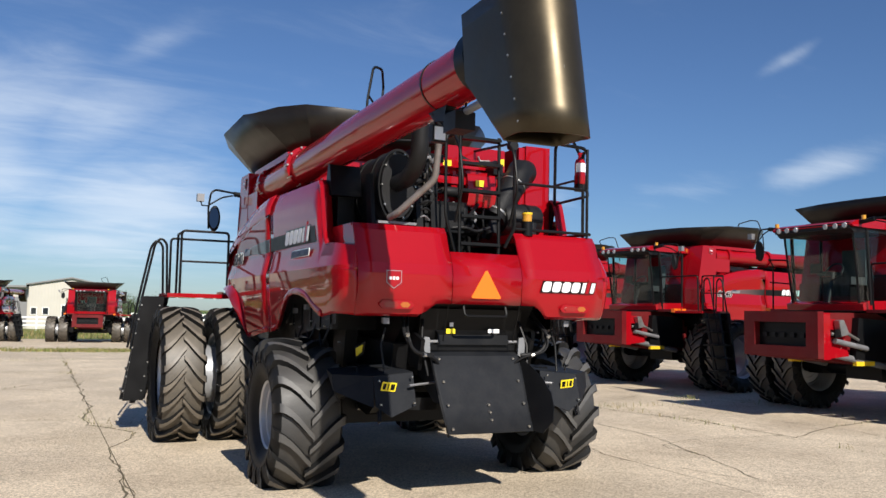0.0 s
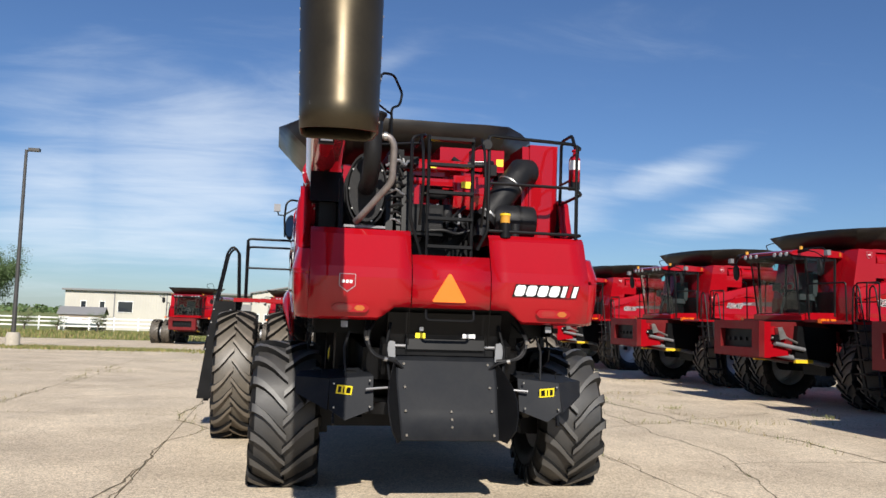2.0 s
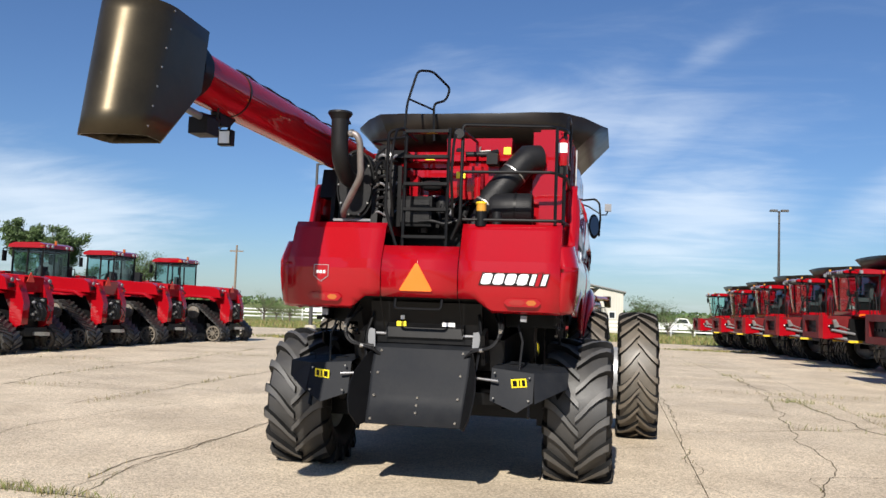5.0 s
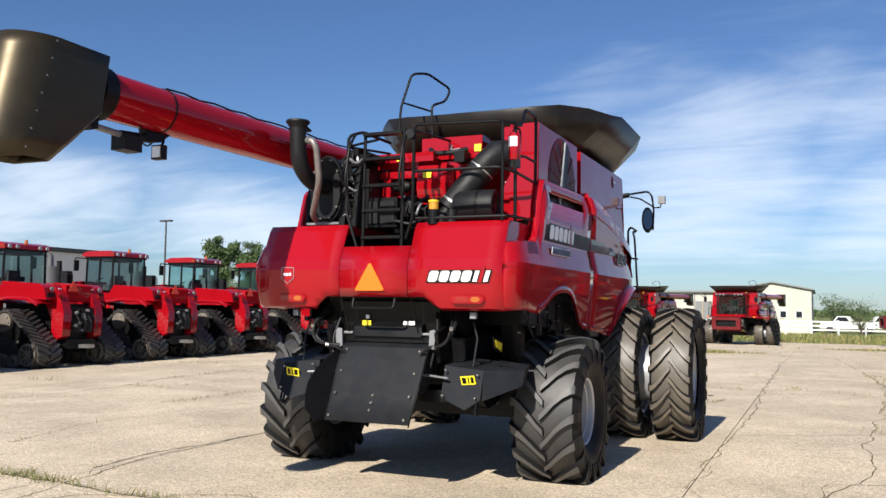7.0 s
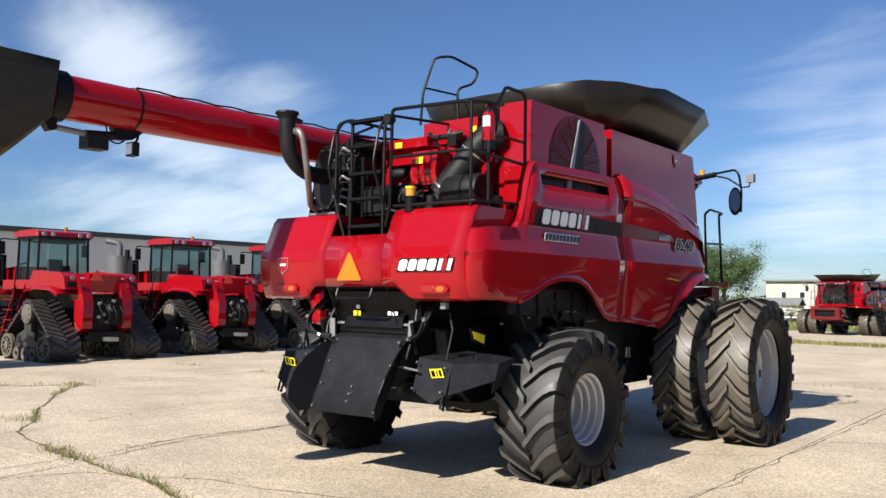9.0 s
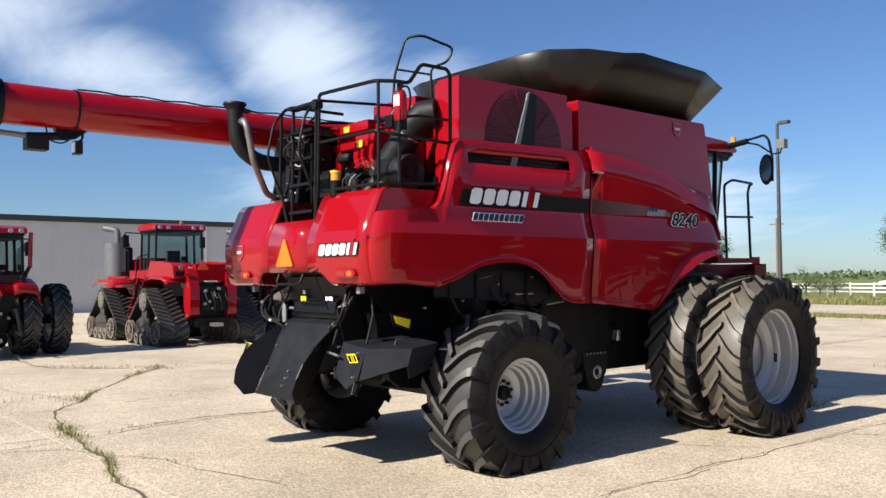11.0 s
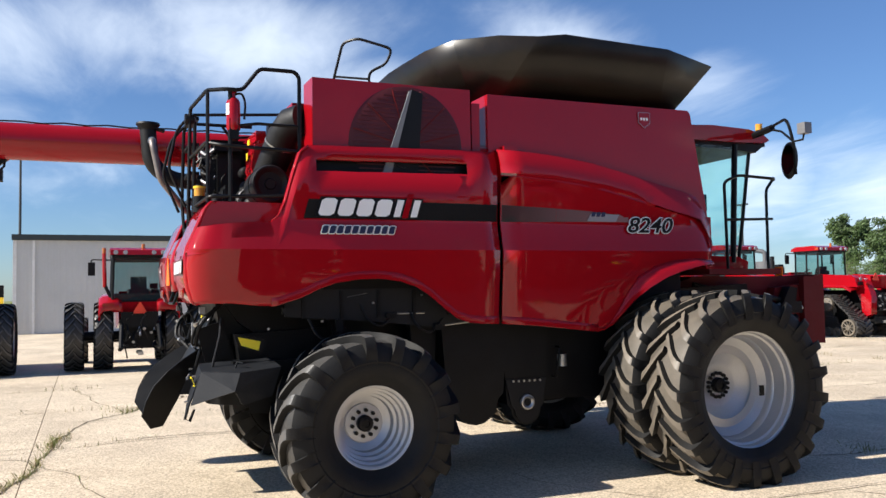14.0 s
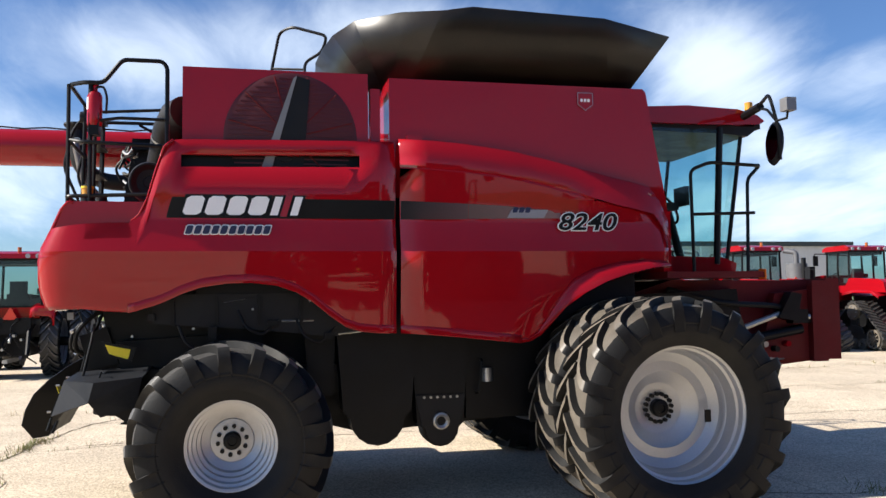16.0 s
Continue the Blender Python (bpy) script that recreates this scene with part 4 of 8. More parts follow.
        part("bracket", prism([(-1.28, 1.55), (-1.05, 1.62), (-0.95, 1.3), (-1.2, 1.25)], "x", sx * 0.60, sx * 0.64), BLACK, c, bevel=0.008)
        part("spreader_disc", cyl((sx * 0.5, -0.85, 0.86), (sx * 0.5, -0.85, 0.98), 0.33, 24), BLACK, c, "black spreader rotor", bevel=0.02)
        part("bracket", prism([(-0.9, 0.8), (-0.55, 0.95), (-0.2, 0.9), (-0.2, 0.8), (-0.5, 0.75)], "x", sx * 0.78, sx * 0.9), BLACK, c, bevel=0.01)
        part("hose", tube(rounded([(sx * 0.70, -1.05, 1.78), (sx * 0.80, -1.30, 1.62), (sx * 0.76, -1.34, 1.44), (sx * 0.50, -1.28, 1.38), (sx * 0.42, -1.22, 1.30)], 0.1), 0.016 if sx < 0 else 0.012, 8), PLASTIC, c, "black hose")
        part("hose_clamp", cyl((sx * 0.795, -1.30, 1.585), (sx * 0.80, -1.31, 1.61), 0.021, 10), STEEL, c)
        part("hose_clamp", cyl((sx * 0.60, -1.30, 1.40), (sx * 0.63, -1.31, 1.407), 0.021, 10), STEEL, c)
        part("lamp", box(sx * 0.99, sx * 1.05, -1.30, -1.25, 1.70, 1.76), SILVER_GUARD, c, "small pale work lamp", bevel=0.01)
        pl = part("decal_plate", prism([(-1.02, 1.52), (-0.98, 1.40), (-0.78, 1.34), (-0.74, 1.46)], "x", sx * 1.12, sx * 1.135), BLACK, c, "black bracket plate")
        part("decal", prism([(-0.985, 1.49), (-0.955, 1.415), (-0.805, 1.365), (-0.785, 1.445)], "x", sx * 1.136, sx * 1.14), YELLOW, pl, "yellow warning decal")
        part("lever", tube([(sx * 0.95, -1.10, 1.66), (sx * 1.0, -1.12, 1.50), (sx * 0.98, -1.19, 1.20)], 0.012, 8), PLASTIC, c, "black adjusting lever")

    # wheels
    for sx in (-1, 1):
        wheel(c, (sx * 1.535, 0.05, 0.715), 0.805, 0.70, 0.34, 17, -1, sx, 0.30, 0.14, RUBBER, 0.072, 10, 0.72, 0.072)
        wheel(c, (sx * 1.53, 3.55, 0.895), 0.94, 0.56, 0.545, 21, 1, sx, 0.10, 0.25, RUBBER_DUST, 0.13, 12, 0.74, 0.062)
        wh = wheel(c, (sx * 2.25, 3.55, 0.895), 0.94, 0.56, 0.545, 21, 1, sx, 0.44, 0.20, RUBBER_DUST, 0.075, 16, 0.56, 0.066)
        part("hand_hole", box(sx * 2.255, sx * 2.27, 3.83, 3.88, 0.80, 0.90), BLACK, wh, "dark hole in the rim disc")
        part("dual_spacer", lathe([(0.40, 0), (0.40, 0.5), (0.32, 0.5)], 32, pose(sx * 1.85 - 0.25, 3.55, 0.895)), RIM, c, "silver dual wheel spacer")

    # unloading tube along the left, with spout
    AZ = 3.545
    aug_x = lambda y: -1.20 - 0.028 * (1.0 - y)
    AX = aug_x(-4.07)
    aug = part("unloading_tube", tube([(aug_x(-3.97), -3.97, AZ), (aug_x(3.2), 3.2, AZ - 0.02)], 0.20, 36), RED, c, "long red unloading auger tube")
    for y in (-3.12, 1.05, 2.7):
        big = y > 0
        x = aug_x(y)
        r, w = (0.245, 0.05) if big else (0.206, 0.010)
        part("clamp_ring", lathe([(0.20, -w), (r, -w), (r, w), (0.20, w)], 36, pose(x, y, AZ, 0, 0, 90)), RED if big else BLACK, aug)
        if big:
            for k in range(10):
                a = 2 * math.pi * k / 10
                part("bolt", cyl((x + 0.235 * math.cos(a), y - 0.08, AZ + 0.235 * math.sin(a)), (x + 0.235 * math.cos(a), y + 0.08, AZ + 0.235 * math.sin(a)), 0.012, 6), STEEL, aug, smooth=False)
    part("cable", tube([(aug_x(-3.1 + i * 0.22) + 0.05 + 0.012 * math.sin(i * 1.9), -3.1 + i * 0.22, AZ + 0.203 + 0.010 * math.sin(i * 2.7)) for i in range(17)], 0.009, 6), PLASTIC, aug, "black cable on the tube")
    part("collar", lathe([(0.20, -0.06), (0.228, -0.06), (0.228, 0.08), (0.20, 0.08)], 36, pose(AX, -3.87, AZ, 0, 0, 90)), BLACK, aug, "black spout collar")
    # spout: a round-backed hood that leans back, closed in front below the tube, open at the mouth
    rows = []
    for f, z in ((0.0, 3.80), (0.12, 3.69), (0.35, 3.47), (0.5, 3.335), (0.65, 3.19), (0.82, 3.03), (1.0, 2.87)):
        hw = 0.250 - 0.028 * f
        yb, ym = -4.73 - 0.19 * f, -4.42 - 0.24 * f
        yf = interp([(0.0, -3.93), (0.5, -3.95), (1.0, -4.43)], f)
        row = [(AX - hw, ym, z)]
        for k in range(1, 16):
            a = math.pi * k / 16
            row.append((AX - hw * math.cos(a), ym - (ym - yb) * math.sin(a), z - 0.035 * f * f * math.sin(a)))
        row.append((AX + hw, ym, z))
        row += [(AX + 0.94 * hw, yf - 0.06 * f, z), (AX + 0.8 * hw, yf, z), (AX - 0.8 * hw, yf, z), (AX - 0.94 * hw, yf - 0.06 * f, z), (AX - hw, ym, z)]
        rows.append(row)
    sp = sheet("spout", grid(rows, skip=lambda i, j: i < 3 and j == 18), SPOUT, c, (0, 0, 1), 0.012, "black scuffed spout with a warm sheen")
    sp.modifiers["thickness"].offset = 0.0
    bm = bmesh.new()
    lid = bm.faces.new([bm.verts.new(p) for p in rows[0][:-1]])
    thick(part("spout_top", bm, SPOUT, sp), 0.012)
    for sx in (-1, 1):
        for k in range(7):
            f = k / 6 * 0.9
            p = (AX + sx * (0.252 - 0.028 * f), -4.46 - 0.24 * f, 3.77 - 0.93 * f)
            part("rivet", cyl(p, (p[0] + sx * 0.006, p[1], p[2]), 0.007, 6), STEEL, sp, smooth=False)
    # pale scrapes down the round back
    rng = random.Random(11)
    for k in range(9):
        a = math.pi * rng.uniform(0.2, 0.8)
        f = rng.uniform(0.15, 0.8)
        df = rng.uniform(0.02, 0.14)
        def at(f, out):
            hw, ym, yb = 0.250 - 0.028 * f, -4.42 - 0.24 * f, -4.73 - 0.19 * f
            return (AX - (hw + out) * math.cos(a), ym - (ym - yb + out) * math.sin(a), 3.80 - 0.93 * f - 0.035 * f * f * math.sin(a))
        part("scrape", tube([at(f, 0.001), at(f + df * 0.5, 0.001), at(f + df, 0.001)], [0.0015, 0.0035, 0.0015], 6), LENS_GREY, sp)
    part("spout_cylinder", tube([(AX, -3.92, 3.27), (AX, -3.50, 3.25)], 0.028, 12), SILVER_GUARD, aug, "grey spout tilt cylinder")
    part("cylinder_body", tube([(AX, -3.55, 3.25), (AX, -3.18, 3.28)], 0.040, 12), PLASTIC, aug, "black tilt motor")
    part("spout_bracket", prism([(-3.96, 3.30), (-3.90, 3.22), (-3.84, 3.24), (-3.84, 3.34)], "x", AX - 0.05, AX + 0.05), BLACK, aug, bevel=0.006)
    part("spout_bracket", prism([(-3.30, 3.35), (-3.26, 3.24), (-3.10, 3.26), (-2.98, 3.35)], "x", AX - 0.04, AX + 0.04), BLACK, aug, bevel=0.006)
    part("work_lamp", box(AX - 0.09, AX + 0.07, -3.56, -3.36, 3.12, 3.25), PLASTIC, aug, "black motor housing below the tube", bevel=0.03)
    part("lamp_arm", tube([(AX, -3.02, 3.34), (AX, -3.03, 3.27), (AX + 0.01, -3.06, 3.24)], 0.012, 8), BLACK, aug)
    wl_ = part("work_lamp", box(AX - 0.06, AX + 0.06, -3.11, -3.04, 3.11, 3.24), PLASTIC, aug, "black work lamp with clear lens", bevel=0.02)
    part("lens", box(AX - 0.045, AX + 0.045, -3.118, -3.109, 3.125, 3.225), LENS, wl_, "pale square lens")
    part("cable", tube(rounded([(AX + 0.08, -3.40, 3.36), (AX + 0.05, -3.36, 3.22), (AX, -3.22, 3.20), (AX - 0.04, -3.05, 3.33)], 0.06), 0.008, 6), PLASTIC, aug)
    part("tube_cradle", prism([(-0.6, 3.0), (-0.5, 3.33), (-0.45, 3.33), (-0.35, 3.0)], "x", -1.38, -1.05), BLACK, c, bevel=0.01)
    part("swivel_housing", box(-1.38, -0.95, 2.75, 3.6, 3.1, 3.45), RED, c, bevel=0.05)

    # grain tank and its extension
    part("grain_tank", prism([(1.375, 2.72), (4.0, 2.62), (3.985, 2.74), (3.81, 3.74), (3.78, 3.775), (1.375, 3.775)], "x", -0.92, 1.385), RED, c, "red grain tank side", bevel=0.012)
    part("tank_corner", prism([(3.30, 2.70), (4.0, 2.62), (3.985, 2.74), (3.81, 3.74), (3.78, 3.775), (3.30, 3.775)], "x", -1.385, -0.93), RED, c, "red tank corner panel", bevel=0.012)
    for sx in (-1, 1):
        part("front_wall", prism([(3.92, 2.06), (4.0, 2.06), (4.0, 2.62), (3.92, 2.62)], "x", sx * 0.70, sx * 1.44), RED, c, "red wall beside the cab", bevel=0.01)
    part("tank_ledge", box(-1.30, -0.9, 1.5, 3.3, 3.72, 3.80), RED, c, bevel=0.01)
    half = [((0.0, 1.34), (0.0, 0.84, 4.27)), ((0.45, 1.34), (0.45, 0.87, 4.275)), ((0.80, 1.34), (0.85, 0.94, 4.30)), ((1.00, 1.38), (1.20, 1.10, 4.33)), ((1.10, 1.46), (1.46, 1.48, 4.345)), ((1.16, 1.60), (1.68, 1.80, 4.305)), ((1.18, 1.90), (1.76, 2.05, 4.325)),
            ((1.21, 3.52), (1.77, 3.25, 4.29)), ((1.17, 3.70), (1.55, 3.98, 4.235)), ((0.6, 3.70), (0.8, 4.04, 4.265)), ((0.0, 3.70), (0.0, 4.04, 4.275))]
    ring = half + [((-b[0], b[1]), (-t[0], t[1], t[2])) for b, t in half[-2:0:-1]]
    ring.append(ring[0])
    rows = [[(b[0] + (t[0] - b[0]) * f, b[1] + (t[1] - b[1]) * f, 3.76 + (t[2] - 3.76) * f) for b, t in ring] for f in (0, 0.5, 1.0)]
    bm = grid(rows)
    ext = part("tank_extension", bm, EXT, c, "flared black grain tank extension")
    ext.data.set_sharp_from_angle(angle=radians(5))
    thick(ext, 0.012, 0.0)
    part("tank_floor", box(-1.15, 1.15, 1.4, 3.68, 3.70, 3.765), EXT, c)
    # grab hoop above the tank
    rail(c, "grab_hoop", [(-0.68, 0.38, 3.9), (-0.66, 0.40, 4.3), (-0.56, 0.49, 4.74), (-0.40, 0.62, 4.76), (-0.24, 0.98, 4.63), (-0.28, 0.92, 4.46), (-0.40, 0.75, 4.38), (-0.38, 0.75, 3.9)], 0.016, 0.07, BLACK)
    rail(c, "grab_hoop", [(-0.64, 0.42, 4.36), (-0.40, 0.75, 4.30)], 0.013, 0.02)

    # cooling screen box on the right
    part("screen_box", box(1.06, 1.385, -0.36, 1.19, 2.75, 3.80), RED, c, "red cooling screen box", bevel=0.015)
    cy, cz, cr = 0.53, 3.22, 0.56
    part("rotary_screen", lathe([(0, 1.398), (cr - 0.03, 1.398), (cr, 1.388), (cr, 1.37)], 56, pose(0, cy, cz)), DARKRED, c, "dark perforated rotary screen")
    for k in range(26):
        z = cz - cr + 0.05 + k * (2 * cr - 0.1) / 25
        h = math.sqrt(max(0, (cr - 0.04) ** 2 - (z - cz) ** 2))
        if h > 0.05:
            part("screen_slat", box(1.3985, 1.4035, cy - h, cy + h, z - 0.006, z + 0.006), DARKRED, c)
    for k in range(12):
        a = 2 * math.pi * (k + 0.5) / 12
        part("screen_spoke", tube([(1.404, cy, cz), (1.404, cy + (cr - 0.02) * math.cos(a), cz + (cr - 0.02) * math.sin(a))], 0.006, 6), RED_DULL_SHADED, c)
    bm = prism([(cy + 0.05, cz + cr - 0.03), (cy + 0.16, cz + cr - 0.06), (cy + 0.10, cz - 0.3), (cy - 0.20, cz - 0.3)], "x", 1.392, 1.414)
    part("suction_duct", bm, PLASTIC, c, "black suction duct with bright edge", bevel=0.01)
    part("duct_edge", prism([(cy + 0.05, cz + cr - 0.03), (cy + 0.02, cz + cr - 0.05), (cy - 0.26, cz - 0.30), (cy - 0.17, cz - 0.30)], "x", 1.40, 1.424), PALE, c, "grey edge of the suction duct", bevel=0.006)
    part("screen_hub", cyl((1.38, cy - 0.05, cz - 0.12), (1.43, cy - 0.05, cz - 0.12), 0.09, 20), PLASTIC, c, bevel=0.01)
    part("gap_post", box(1.18, 1.36, 1.215, 1.30, 2.8, 3.68), RED, c, bevel=0.01)
    part("latch", box(1.36, 1.44, 1.52, 1.66, 3.205, 3.27), RED, c, "red latch handle", bevel=0.01)

    # engine bay seen from behind
    part("engine_wall", box(0.45, 1.05, -0.12, 0.0, 2.65, 3.50), BLACK, c, "black engine bay wall", bevel=0.01)
    part("box_side", box(0.98, 1.06, -0.33, 0.2, 2.66, 3.78), RED, c, "red side of the screen box", bevel=0.01)
    part("engine_box", box(0.05, 0.62, -0.45, -0.12, 2.95, 3.42), RED, c, "red engine cover", bevel=0.03)
    part("engine_hood", box(0.02, 0.75, -0.40, 0.3, 3.45, 3.70), RED, c, bevel=0.04)
    part("engine_bridge", box(-0.55, 0.05, -0.55, -0.3, 3.34, 3.45), RED, c, bevel=0.02)
    part("engine_bridge", box(-0.55, 0.0, -0.55, -0.35, 3.02, 3.12), RED, c, bevel=0.02)
    part("engine_block", box(-0.65, 0.5, -0.3, 1.1, 2.4, 3.35), BLACK, c, "black engine block", bevel=0.05)
    rng = random.Random(5)
    for k in range(26):
        x, z, y = rng.uniform(-0.62, 0.4), rng.uniform(2.5, 3.3), rng.uniform(-0.55, -0.32)
        kind = k % 3
        if kind == 0:
            part("engine_fitting", cyl((x, y, z), (x + rng.uniform(-.1, .1), y, z + 0.12), rng.uniform(0.03, 0.07), 12), rng.choice((PLASTIC, BLACK, PLASTIC)), c, bevel=0.006)
        elif kind == 1:
            part("engine_fitting", box(x, x + rng.uniform(0.08, 0.2), y, y + 0.1, z, z + rng.uniform(0.05, 0.14)), rng.choice((PLASTIC, BLACK, SILVER_GUARD)), c, bevel=0.01)
        else:
            part("engine_hose", tube(rounded([(x, y, z), (x + rng.uniform(-.15, .15), y - 0.08, z + 0.15), (x + rng.uniform(-.3, .3), y, z + rng.uniform(-.1, .3))], 0.08), 0.016, 8), rng.choice((PLASTIC, STEEL)), c)
    bm = lathe([(0, -0.5), (0.90, -0.5), (1.0, -0.44), (1.0, 0.45), (0.9, 0.5), (0, 0.5)], 40, Matrix())
    bmesh.ops.transform(bm, matrix=pose(-0.83, -0.55, 3.08, 0, 0, 90) @ Matrix.Diagonal((1, 0.20, 0.36, 1)), verts=bm.verts)
    drum = part("exhaust_drum", bm, PLASTIC, c, "upright oval black exhaust drum")
    for dy in (-0.46, -0.2, 0.2):
        bm = lathe([(0.98, -0.025), (1.05, -0.025), (1.05, 0.025), (0.98, 0.025)], 40, Matrix())
        bmesh.ops.transform(bm, matrix=pose(-0.83, -0.55 + dy, 3.08, 0, 0, 90) @ Matrix.Diagonal((1, 0.20, 0.36, 1)), verts=bm.verts)
        part("drum_band", bm, BLACK, drum)
    for k in range(10):
        a = 2 * math.pi * k / 10
        part("bolt", cyl((-0.83 + 0.18 * math.cos(a), -1.07, 3.08 + 0.335 * math.sin(a)), (-0.83 + 0.18 * math.cos(a), -1.04, 3.08 + 0.335 * math.sin(a)), 0.010, 6), STEEL, drum, smooth=False)
    part("drum_shelf", box(-1.05, -0.60, -1.08, -0.2, 2.69, 2.715), SILVER_GUARD, c, "grey drum shelf", bevel=0.004)
    for x in (-0.60, -0.44):
        part("drum_post", prism([(-1.10, 2.64), (-1.02, 2.64), (-0.92, 3.30), (-1.0, 3.30)], "x", x - 0.035, x + 0.035), BLACK, c, "black bracket post", bevel=0.006)
    # red cross members and grey pipework behind the ladder
    part("cross_member", box(-0.44, 0.28, -0.66, -0.56, 3.40, 3.50), RED, c, "red cross member", bevel=0.015)
    part("cross_member", box(-0.40, 0.22, -0.66, -0.56, 3.22, 3.30), RED, c, "red cross member", bevel=0.015)
    part("cross_member", box(-0.33, -0.22, -0.66, -0.58, 2.66, 3.24), RED, c, "red upright member", bevel=0.012)
    part("cover_panel", prism([(-0.70, 2.98), (-0.74, 3.10), (-0.70, 3.34), (-0.50, 3.36), (-0.50, 2.96)], "x", 0.12, 0.46), RED, c, "red engine cover panel", bevel=0.02)
    part("decal", box(0.20, 0.30, -0.748, -0.742, 3.20, 3.27), YELLOW, c, "yellow warning decal")
    for x, z, r in ((-0.05, 3.12, 0.05), (0.05, 2.92, 0.06), (-0.12, 2.80, 0.045), (0.16, 2.72, 0.05)):
        part("engine_canister", lathe([(0, -0.10), (r, -0.10), (r * 1.1, -0.06), (r * 1.1, 0.05), (r * 0.7, 0.09), (0, 0.10)], 18, pose(x, -0.72, z, 0, -90 if r > 0.05 else 0, 0)), SILVER_GUARD if r == 0.045 else PLASTIC, c, "engine fitting")
    for k in range(7):
        x = -0.20 + 0.075 * k
        part("engine_pipe", tube(rounded([(x, -0.66, 2.62 + 0.03 * (k % 3)), (x + 0.03, -0.80, 2.72), (x + 0.10 * math.sin(k * 2.1), -0.82, 2.86), (x + 0.08, -0.70, 2.96 + 0.05 * (k % 2))], 0.05), 0.011 + 0.004 * (k % 3), 8), (PLASTIC, SILVER_GUARD, BLACK)[k % 3], c, "engine pipe")
    part("engine_pipe", tube(rounded([(-0.3, -0.9, 2.70), (0.0, -0.95, 2.72), (0.12, -0.92, 2.68), (0.30, -0.9, 2.74)], 0.06), 0.018, 10), PLASTIC, c, "engine pipe")
    part("smoke_outlet", tube(rounded([(-0.84, -0.95, 3.10), (-0.84, -1.36, 3.12), (-0.84, -1.58, 3.28), (-0.84, -1.61, 3.66)], 0.20, 6), 0.085, 20), PLASTIC, c, "black exhaust stack")
    part("stack_lip", lathe([(0.085, -0.03), (0.10, 0.0), (0.125, 0.03), (0.12, 0.05), (0.09, 0.04)], 24, pose(-0.84, -1.61, 3.68, 0, -90, 0)), PLASTIC, c)
    part("stack_flap", prism([(-1.60, 3.70), (-1.44, 3.66), (-1.44, 3.64), (-1.60, 3.68)], "x", -0.90, -0.78), PLASTIC, c, "black rain flap")
    part("exhaust_pipe", tube(rounded([(-0.80, -1.56, 3.52), (-0.68, -1.58, 3.52), (-0.635, -1.57, 3.44), (-0.635, -1.50, 3.10), (-0.90, -1.20, 2.78), (-0.93, -1.08, 2.75)], 0.07, 5), 0.034, 12), PIPE, c, "dull grey exhaust pipe")
    part("pipe_clamp", cyl((-0.705, -1.58, 3.52), (-0.735, -1.575, 3.52), 0.042, 14), STEEL, c)
    for k in range(16):
        x, y, z = rng.uniform(-0.62, -0.40), rng.uniform(-1.15, -0.8), rng.uniform(2.7, 3.3)
        part("wiring_loom", tube(rounded([(x, y, z), (x + rng.uniform(-.12, .12), y - 0.06, z + 0.12), (x + rng.uniform(-.12, .12), y + 0.05, z + 0.25), (x + rng.uniform(-.05, .1), y, z + 0.1)], 0.06), rng.uniform(0.008, 0.018), 6), rng.choice((PLASTIC, PLASTIC, STEEL, BLACK)), c, "tangled black cables")
    part("bracket_panel", box(-1.28, -1.10, -0.50, -0.45, 2.65, 3.02), BLACK, c, bevel=0.01)
    part("bracket_panel", box(-0.45, -0.35, -0.95, -0.7, 2.65, 3.30), BLACK, c, bevel=0.01)
    part("cooler", box(-1.30, -0.5, -0.25, 0.05, 2.66, 3.12), BLACK, c, "black cooler", bevel=0.02)
    for x in (-1.08, -0.62, -0.5):
        part("bracket", prism([(-1.05, 2.65), (-0.9, 2.65), (-0.82, 3.2), (-0.94, 3.2)], "x", x - 0.02, x + 0.02), BLACK, c, bevel=0.005)
    part("intake_pipe", tube([(0.47, -0.64, 2.86), (0.86, -0.50, 3.37), (0.93, -0.44, 3.46), (1.05, -0.36, 3.48)], 0.148, 24), PLASTIC, c, "thick black air intake pipe")
    part("intake_hose", tube(rounded([(0.52, -0.63, 2.92), (0.44, -0.70, 2.80), (0.40, -0.78, 2.66)], 0.06), 0.075, 14), PLASTIC, c, "black rubber intake hose")
    for p, q in (((0.800, -0.5215, 3.2915), (0.791, -0.5247, 3.280)), ((0.520, -0.622, 2.9254), (0.508, -0.6264, 2.9097))):
        part("pipe_clamp", cyl(p, q, 0.153, 24), STEEL, c, "steel pipe clamp")
    part("air_cleaner", lathe([(0, -0.02), (0.045, -0.02), (0.055, -0.04), (0.11, -0.035), (0.15, 0.0), (0.165, 0.0), (0.178, -0.03), (0.178, -0.40), (0.15, -0.45), (0, -0.45)], 32, pose(1.02, -0.66, 2.875)), PLASTIC, c, "black air cleaner canister")
    part("cleaner_strap", lathe([(0.176, -0.03), (0.184, -0.03), (0.184, 0.0), (0.176, 0.0)], 32, pose(0.86, -0.66, 2.875)), BLACK, c)
    part("rear_wall", box(0.64, 1.06, -0.17, -0.125, 2.66, 3.40), RED, c, "red wall behind the air cleaner", bevel=0.008)
    part("service_box", box(0.50, 0.62, -0.60, -0.42, 3.38, 3.50), BLACK, c, "black box below the hood", bevel=0.01)
    part("hood_pipe", tube(rounded([(0.16, -0.46, 3.56), (0.22, -0.52, 3.50), (0.50, -0.53, 3.50), (0.60, -0.46, 3.54)], 0.05), 0.03, 10), PLASTIC, c, "black pipe below the hood")
